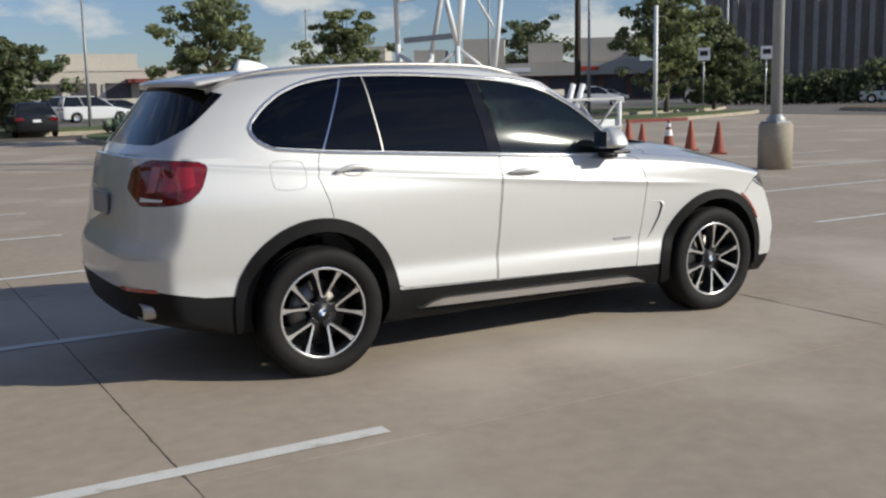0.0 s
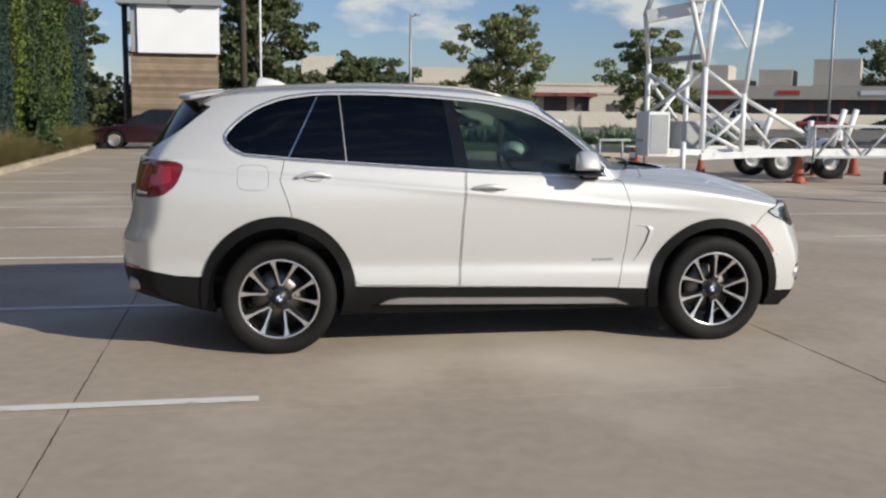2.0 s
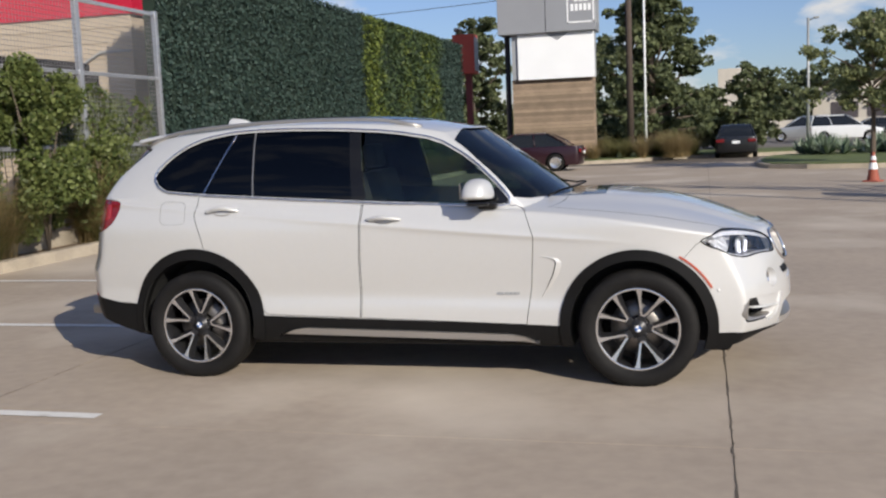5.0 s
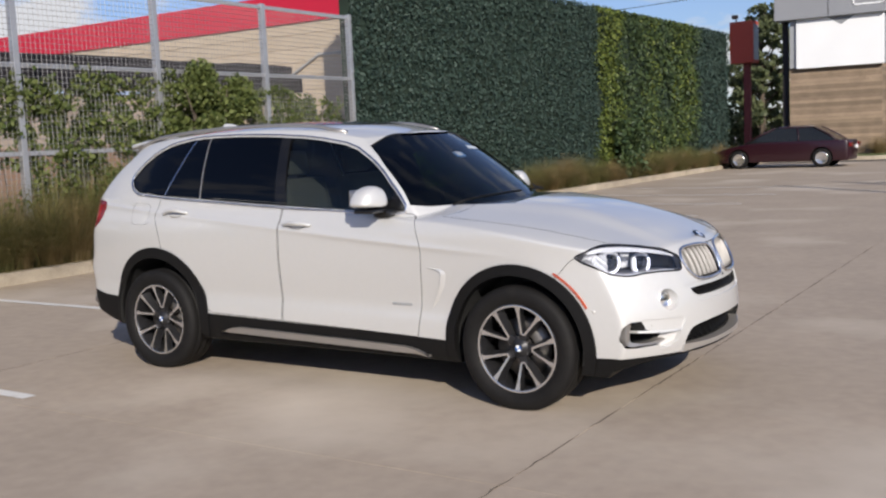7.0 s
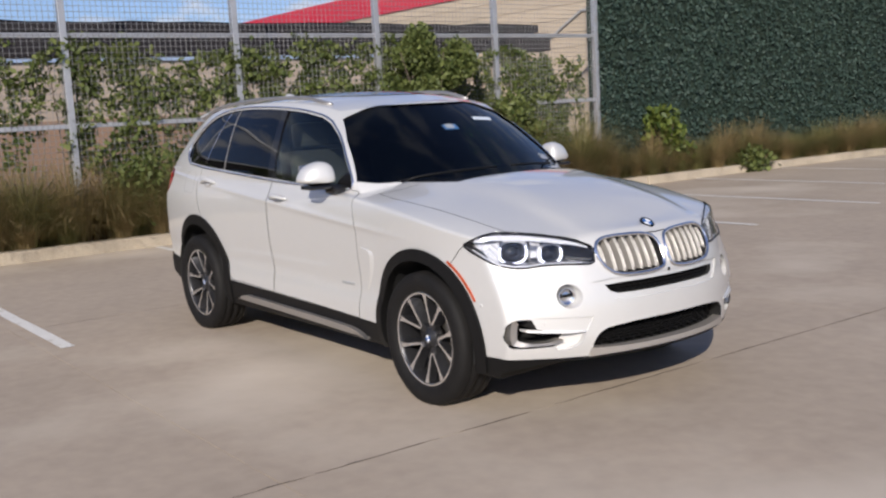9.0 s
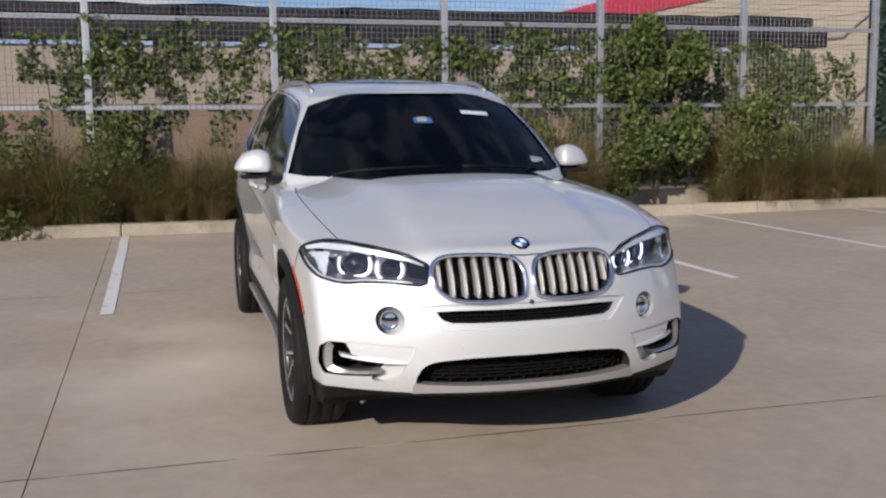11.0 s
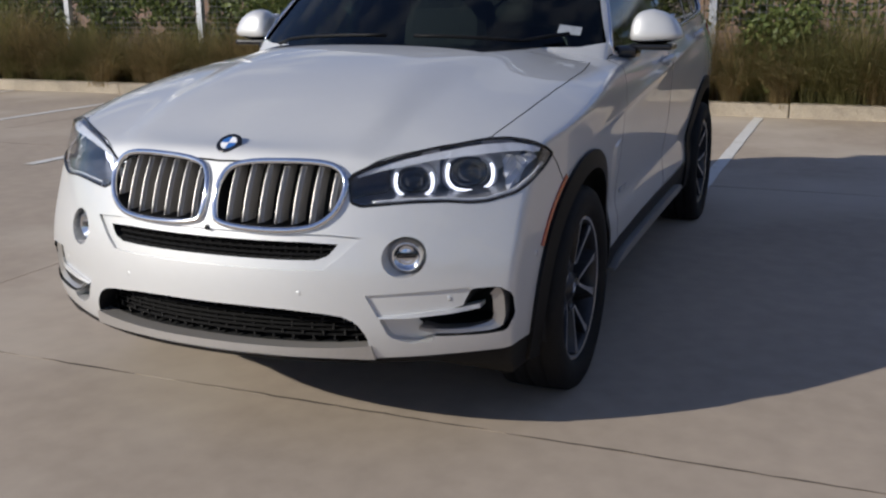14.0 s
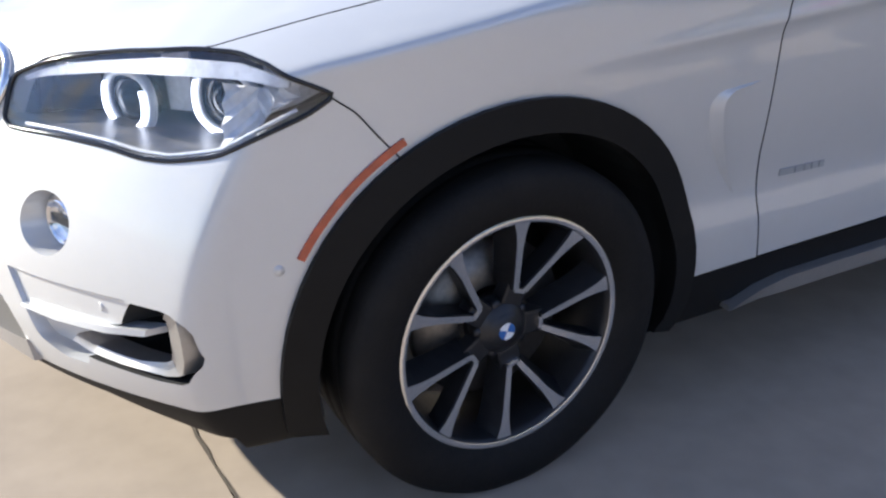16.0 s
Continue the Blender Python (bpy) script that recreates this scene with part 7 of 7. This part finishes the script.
TW = lathe("trailer_tyre", [(0.22, -0.11), (0.30, -0.135), (0.40, -0.13), (0.44, -0.09), (0.445, 0.0), (0.44, 0.09), (0.40, 0.13), (0.22, 0.11)], "y", 36, RUBBER)
TR = lathe("trailer_rim", [(0.0, -0.06), (0.09, -0.07), (0.12, -0.04), (0.19, -0.05), (0.23, -0.11), (0.23, 0.1)], "y", 30, GREYSTEEL)
for x, y in ((12.0, 14.75), (10.75, 14.75), (12.0, 16.2), (10.75, 16.2)):
    w = part("wheel", TW, None, tower, "black trailer tyre")
    w.location = (x, y, 0.445)
    part("rim", TR, None, w)
for x in (10.75, 12.0):
    arc = []
    for k in range(15):
        a = radians(10 + 160 * k / 14)
        arc += [(x + 0.52 * math.cos(a), 14.58, 0.45 + 0.52 * math.sin(a)), (x + 0.52 * math.cos(a), 14.95, 0.45 + 0.52 * math.sin(a)), (x + 0.50 * math.cos(a), 14.95, 0.45 + 0.50 * math.sin(a)), (x + 0.50 * math.cos(a), 14.58, 0.45 + 0.50 * math.sin(a))]
    fc = [(4 * i + j, 4 * i + (j + 1) % 4, 4 * i + 4 + (j + 1) % 4, 4 * i + 4 + j) for i in range(14) for j in range(4)]
    part("mudguard", mesh_from("mudguard", arc, fc, WHITESTEEL), None, tower, "white curved mudguard")


# ---- other cars ----
WT = lathe("car_tyre", [(0.20, -0.085), (0.24, -0.10), (0.30, -0.10), (0.325, -0.07), (0.325, 0.07), (0.30, 0.10), (0.20, 0.09)], "y", 28, RUBBER)
WR = lathe("car_rim", [(0.0, -0.075), (0.05, -0.08), (0.15, -0.07), (0.19, -0.085), (0.21, -0.09), (0.21, 0.08)], "y", 24, ALLOY)


CAR_BODIES = {}


def other_car(at, rz, paint, label, kind="sedan"):
    """A parked car, nose towards its own +x: lower body and cabin shaped as smooth cages, with windows, lamps and wheels."""
    t = thing("car", at, label, "car", rz=rz)
    L = {"sedan": 4.8, "suv": 4.7, "pickup": 5.6}[kind]
    hb = {"sedan": 0.92, "suv": 1.05, "pickup": 1.05}[kind]
    Hr = {"sedan": 1.45, "suv": 1.75, "pickup": 1.85}[kind]
    hood = curve_of((-L / 2, hb), (L * 0.10, hb), (L * 0.22, hb - 0.03), (L * 0.42, hb - 0.18), (L / 2, hb - 0.30))

    def low(u, v, w):
        x0 = -L / 2 + L * u
        z = 0.22 + (hood(x0) - 0.22) * w
        x = x0 * (1 - 0.03 * abs(w - 0.5)) - (0.12 * abs(v) ** 3 * (1 if u > 0.5 else -1) if abs(u - 0.5) > 0.3 else 0)
        return (x, v * (0.90 - 0.06 * abs(2 * u - 1) ** 4) * (1 - 0.10 * (w - 0.45) ** 2), z)
    if kind not in CAR_BODIES:
        me = solved(cage([0, 0.03, 0.15, 0.35, 0.55, 0.72, 0.86, 0.97, 1], [-1, -0.92, -0.5, 0, 0.5, 0.92, 1], [0, 0.08, 0.35, 0.7, 0.94, 1], low), ("SUBSURF", 1))
        me.materials.append(paint)
        for sx in (-1, 1):
            for sy in (-1, 1):
                me = minus(me, prism(disc(sx * L * 0.295, 0.33, 0.375, 24), "y", *sorted((sy * 0.6, sy * 1.2)), DARK))
        CAR_BODIES[kind] = finish(me, 40)
    me = CAR_BODIES[kind].copy()
    me.materials[0] = paint
    xa, xb = (-L / 2 + 0.42, L * 0.25) if kind == "sedan" else ((-L / 2 + 0.12, L * 0.22) if kind == "suv" else (-L * 0.13, L * 0.22))
    part("body", me, None, t)

    def top(inset):
        def f(u, v, w):
            rear = (0.90 if kind == "sedan" else 0.22) * w ** 1.25
            fr = 1.05 * w ** 1.2
            x = xa + rear + (xb - fr - xa - rear) * u
            return (x, v * (0.80 - 0.20 * w + inset), hb - 0.05 + (Hr - hb + 0.05) * w - 0.04 * v * v * w)
        return f
    if kind + " top" not in CAR_BODIES:
        CAR_BODIES[kind + " top"] = finish(solved(cage([0, 0.05, 0.3, 0.7, 0.95, 1], [-1, -0.9, 0, 0.9, 1], [0, 0.1, 0.5, 0.9, 1], top(0)), ("SUBSURF", 1)), 60)
    part("glasshouse", CAR_BODIES[kind + " top"], FARGLASS, t, "dark glasshouse")
    def roofp(u, v, w):
        p = top(0.012)(0.06 + 0.88 * u, v, 0.93 + 0.07 * w)
        return (p[0], p[1], p[2] + 0.014 * w)
    if kind + " roof" not in CAR_BODIES:
        CAR_BODIES[kind + " roof"] = finish(solved(cage([0, 0.1, 0.5, 0.9, 1], [-1, -0.9, 0, 0.9, 1], [0, 1], roofp), ("SUBSURF", 1)))
    part("roof", CAR_BODIES[kind + " roof"].copy(), paint, t)
    for sy in (-1, 1):
        for u in (0.0, 0.42, 1.0):
            f = top(0.012)
            pts = [Vector(f(min(1, max(0, u)), sy, w)) for w in (0.02, 0.5, 0.97)]
            part("pillar", tube_mesh("pillar", pts, 0.032 if u != 0.42 else 0.022, paint, 6), None, t)
        for sx in (-1, 1):
            w = part("wheel", WT, None, t)
            w.matrix_local = pose(sx * L * 0.295, sy * 0.80, 0.325, 0, 0, 0 if sy < 0 else 180)
            part("rim", WR, None, w)
            lx = sx * (L / 2 - 0.06)
            part("tail_lamp" if sx < 0 else "head_lamp", box(lx - 0.05, lx + 0.05, *sorted((sy * 0.50, sy * 0.84)), hb - (0.24 if sx < 0 else 0.36), hb - (0.10 if sx < 0 else 0.24), 0.02), REDLENS if sx < 0 else CHROME, t)
    part("plate", box(-L / 2 - 0.02, -L / 2 + 0.01, -0.16, 0.16, 0.62, 0.74, 0.004), WHITEPANEL, t)
    if kind == "pickup":
        # flat dark slab on the solid deck imitates the shaded open bed
        part("bed_hollow", box(-L / 2 + 0.12, -L * 0.13 - 0.05, -0.72, 0.72, hb - 0.02, hb + 0.012), DARK, t)
    return t


other_car((-4.9, 31.25, 0), 180, MAROON, "dark maroon sedan parked by the sign")
other_car((3.3, 41.1, 0.0), 88, BLACKCAR, "black sedan seen from behind, at the verge")
other_car((10.9, 64.5, 0), 0, WHITECAR, "white SUV on the far street", "suv")
other_car((8.6, 70.0, 0), 180, SILVERCAR, "silver SUV on the far street", "suv")
other_car((20.5, 71.5, 0), 0, WHITECAR, "white pickup truck on the far street", "pickup")
other_car((47, 72, 0), -35, REDCAR, "dark red car on the far lot")
other_car((55, 66, 0), -35, WHITECAR, "white SUV on the far lot", "suv")
other_car((42, 78, 0), -35, WHITECAR, "white pickup truck on the far lot", "pickup")
other_car((63, 84, 0), -35, BLACKCAR, "dark car on the far lot")
other_car((70, 50, 0), -60, BLACKCAR, "black SUV on the far street", "suv")
other_car((78, 92, 0), -35, SILVERCAR, "silver car on the far lot")
other_car((66, 44, 0), -60, WHITECAR, "white car on the far street")
other_car((15.2, 76, 0), 0, BLACKCAR, "dark car on the far street")


# ---- far buildings ----
def far_block(name, at, rz, w, d, h, wall, label, windows=(), band=None):
    """A far building: body, parapet, and its openings as recessed pieces. Front towards its own -y."""
    t = thing(name, at, label, "building", rz=rz)
    part("wall", box(-w / 2, w / 2, 0, d, -0.1, h), wall, t)
    part("roof", box(-w / 2 - 0.15, w / 2 + 0.15, -0.15, d + 0.15, h, h + 0.35), wall, t)
    if band:
        part("fascia", box(-w / 2 - 0.1, w / 2 + 0.1, -1.4, 0.0, *band), FARWALL, t)
    for x, ww, z0, z1, m in windows:
        part("window", box(x - ww / 2, x + ww / 2, -0.08, 0.1, z0, z1), m, t)
    return t


mall = far_block("shopping_strip", (80, 118, 0), -35, 52, 20, 5.0, FARBRICK, "long low brick shopping strip with a pale fascia", [(-24 + 4 * k, 3.2, 0.2, 3.2, FARDARK) for k in range(13)], (3.5, 5.3))
for k, (x, w, h) in enumerate(((-20, 5, 8.3), (-11, 4.5, 7.6), (-3, 6, 9.0), (6, 5, 8.2), (15, 9, 8.8), (-16, 3, 6.2))):
    part("parapet_block", box(x - w / 2, x + w / 2, 0.3, 8, 5.2, h), FARWALL, mall)
for x, w in ((-18, 5), (-9, 3), (2, 3.5), (12, 3)):
    part("sign_bar", box(x - w / 2, x + w / 2, -1.47, -1.41, 4.1, 4.7), FARRED if x != 2 else WHITEPANEL, mall)
low_b = far_block("low_building", (36, 136, 0), -6, 40, 15, 5.2, FARWALL, "low pale building across the street", [(-16 + 4.5 * k, 3.4, 0.6, 3.6, FARDARK) for k in range(8)], None)
part("upper_block", box(-14, -4, 2, 12, 5.5, 7.6), FARWALL, low_b)
part("canopy", box(-6, 12, -3, 0, 3.6, 4.1), REDKERB, low_b, "maroon canopy")
far_block("low_building", (58, 132, 0), -10, 22, 12, 4.0, FARWALL, "low white building across the street", [(-7 + 5 * k, 3, 0.4, 2.6, FARDARK) for k in range(4)], None)
ribbed = far_block("ribbed_building", (99, 76, 0), -52, 30, 26, 12.0, RIBBED, "tall grey ribbed concrete building", [], None)
for k in range(20):
    part("rib", box(-14.7 + 1.55 * k, -14.1 + 1.55 * k, -0.9, 0, 0, 11.6 + 0.5 * (k % 3)), RIBBED, ribbed)
part("tower_block", box(-4, 15, 2, 24, 12.35, 18), RIBBED, ribbed)
far_sign = thing("street_sign_board", (4.6, 84, 0), "pale street sign board on posts", "sign")
part("board", box(-1.5, 1.5, -0.15, 0.15, 2.9, 6.1, 0.02), FARWALL, far_sign)
part("foot_band", box(-1.5, 1.5, -0.17, 0.13, 2.55, 2.9, 0.02), HEDGEBACK, far_sign)
for x in (-1.1, 1.1):
    part("post", box(x - 0.1, x + 0.1, -0.1, 0.1, 0, 2.6), GALV, far_sign)
fw = thing("boundary_wall", (6.5, 86, 0), "long low cream wall across the street", "wall", kind="structure")
part("wall", box(-3, 60, 0, 0.4, 0, 1.5), FARWALL, fw)
road = part("road", box(-200, 200, 50, 82, -0.028, -0.02), ASPHALT)
tagged(road, "grey street beyond the verge", "road", kind="structure")

# ---- concrete slabs of the lot ----
def slab_mesh(w, h):
    """A slab with a slightly broken edge."""
    bm = bmesh.new()
    add_box(bm, 0.003, w - 0.003, 0.003, h - 0.003, -0.02, 0.0)
    me = bpy.data.meshes.new("slab")
    bm.to_mesh(me)
    bm.free()
    me.materials.append(CONCRETE)
    return me


XS = [KERB_X, -2.565, 1.985, 6.55, 11.1, 15.7, 20.3, 24.9, 29.5, 34.1, 38.7]
YS = [-38.6, -34.0, -29.4, -24.8, -20.3, -15.7, -11.15, -6.6, -2.055, 2.5, 7.06, 11.6, 16.2, 20.8, 25.3, 29.9, 34.5]
SLABS = {}
for i in range(len(XS) - 1):
    for j in range(len(YS) - 1):
        w, h = XS[i + 1] - XS[i], YS[j + 1] - YS[j]
        key = (round(w, 3), round(h, 3))
        if key not in SLABS:
            SLABS[key] = slab_mesh(w, h)
        ob = part("slab", SLABS[key], None, lot)
        ob.location = (XS[i], YS[j], random.uniform(-0.0012, 0.0))

# weathered seal along the joint before the parked car, broken in places
seal_r = np.random.default_rng(44)
for xj, ya, yb in ((1.985, -11.0, 7.0), (-2.565, -9.0, 2.4)):
    y = ya
    while y < yb:
        ln = seal_r.uniform(0.25, 1.3)
        n = max(3, int(ln / 0.06))
        mid = [(xj + seal_r.normal(0, 0.0025), y + ln * i / n) for i in range(n + 1)]
        wd = [(1.0 if xj > 0 else 0.6) * seal_r.uniform(0.003, 0.0075) * min(1.0, 0.3 + 2 * min(i, n - i) / n) for i in range(n + 1)]
        vs = [(x + d * w, yy, 0.0012) for (x, yy), w in zip(mid, wd) for d in (-1, 1)]
        part("joint_seal", mesh_from("joint_seal", vs, [(2 * i, 2 * i + 1, 2 * i + 3, 2 * i + 2) for i in range(n)], JOINT), None, lot)
        y += ln + abs(seal_r.normal(0, 0.12))
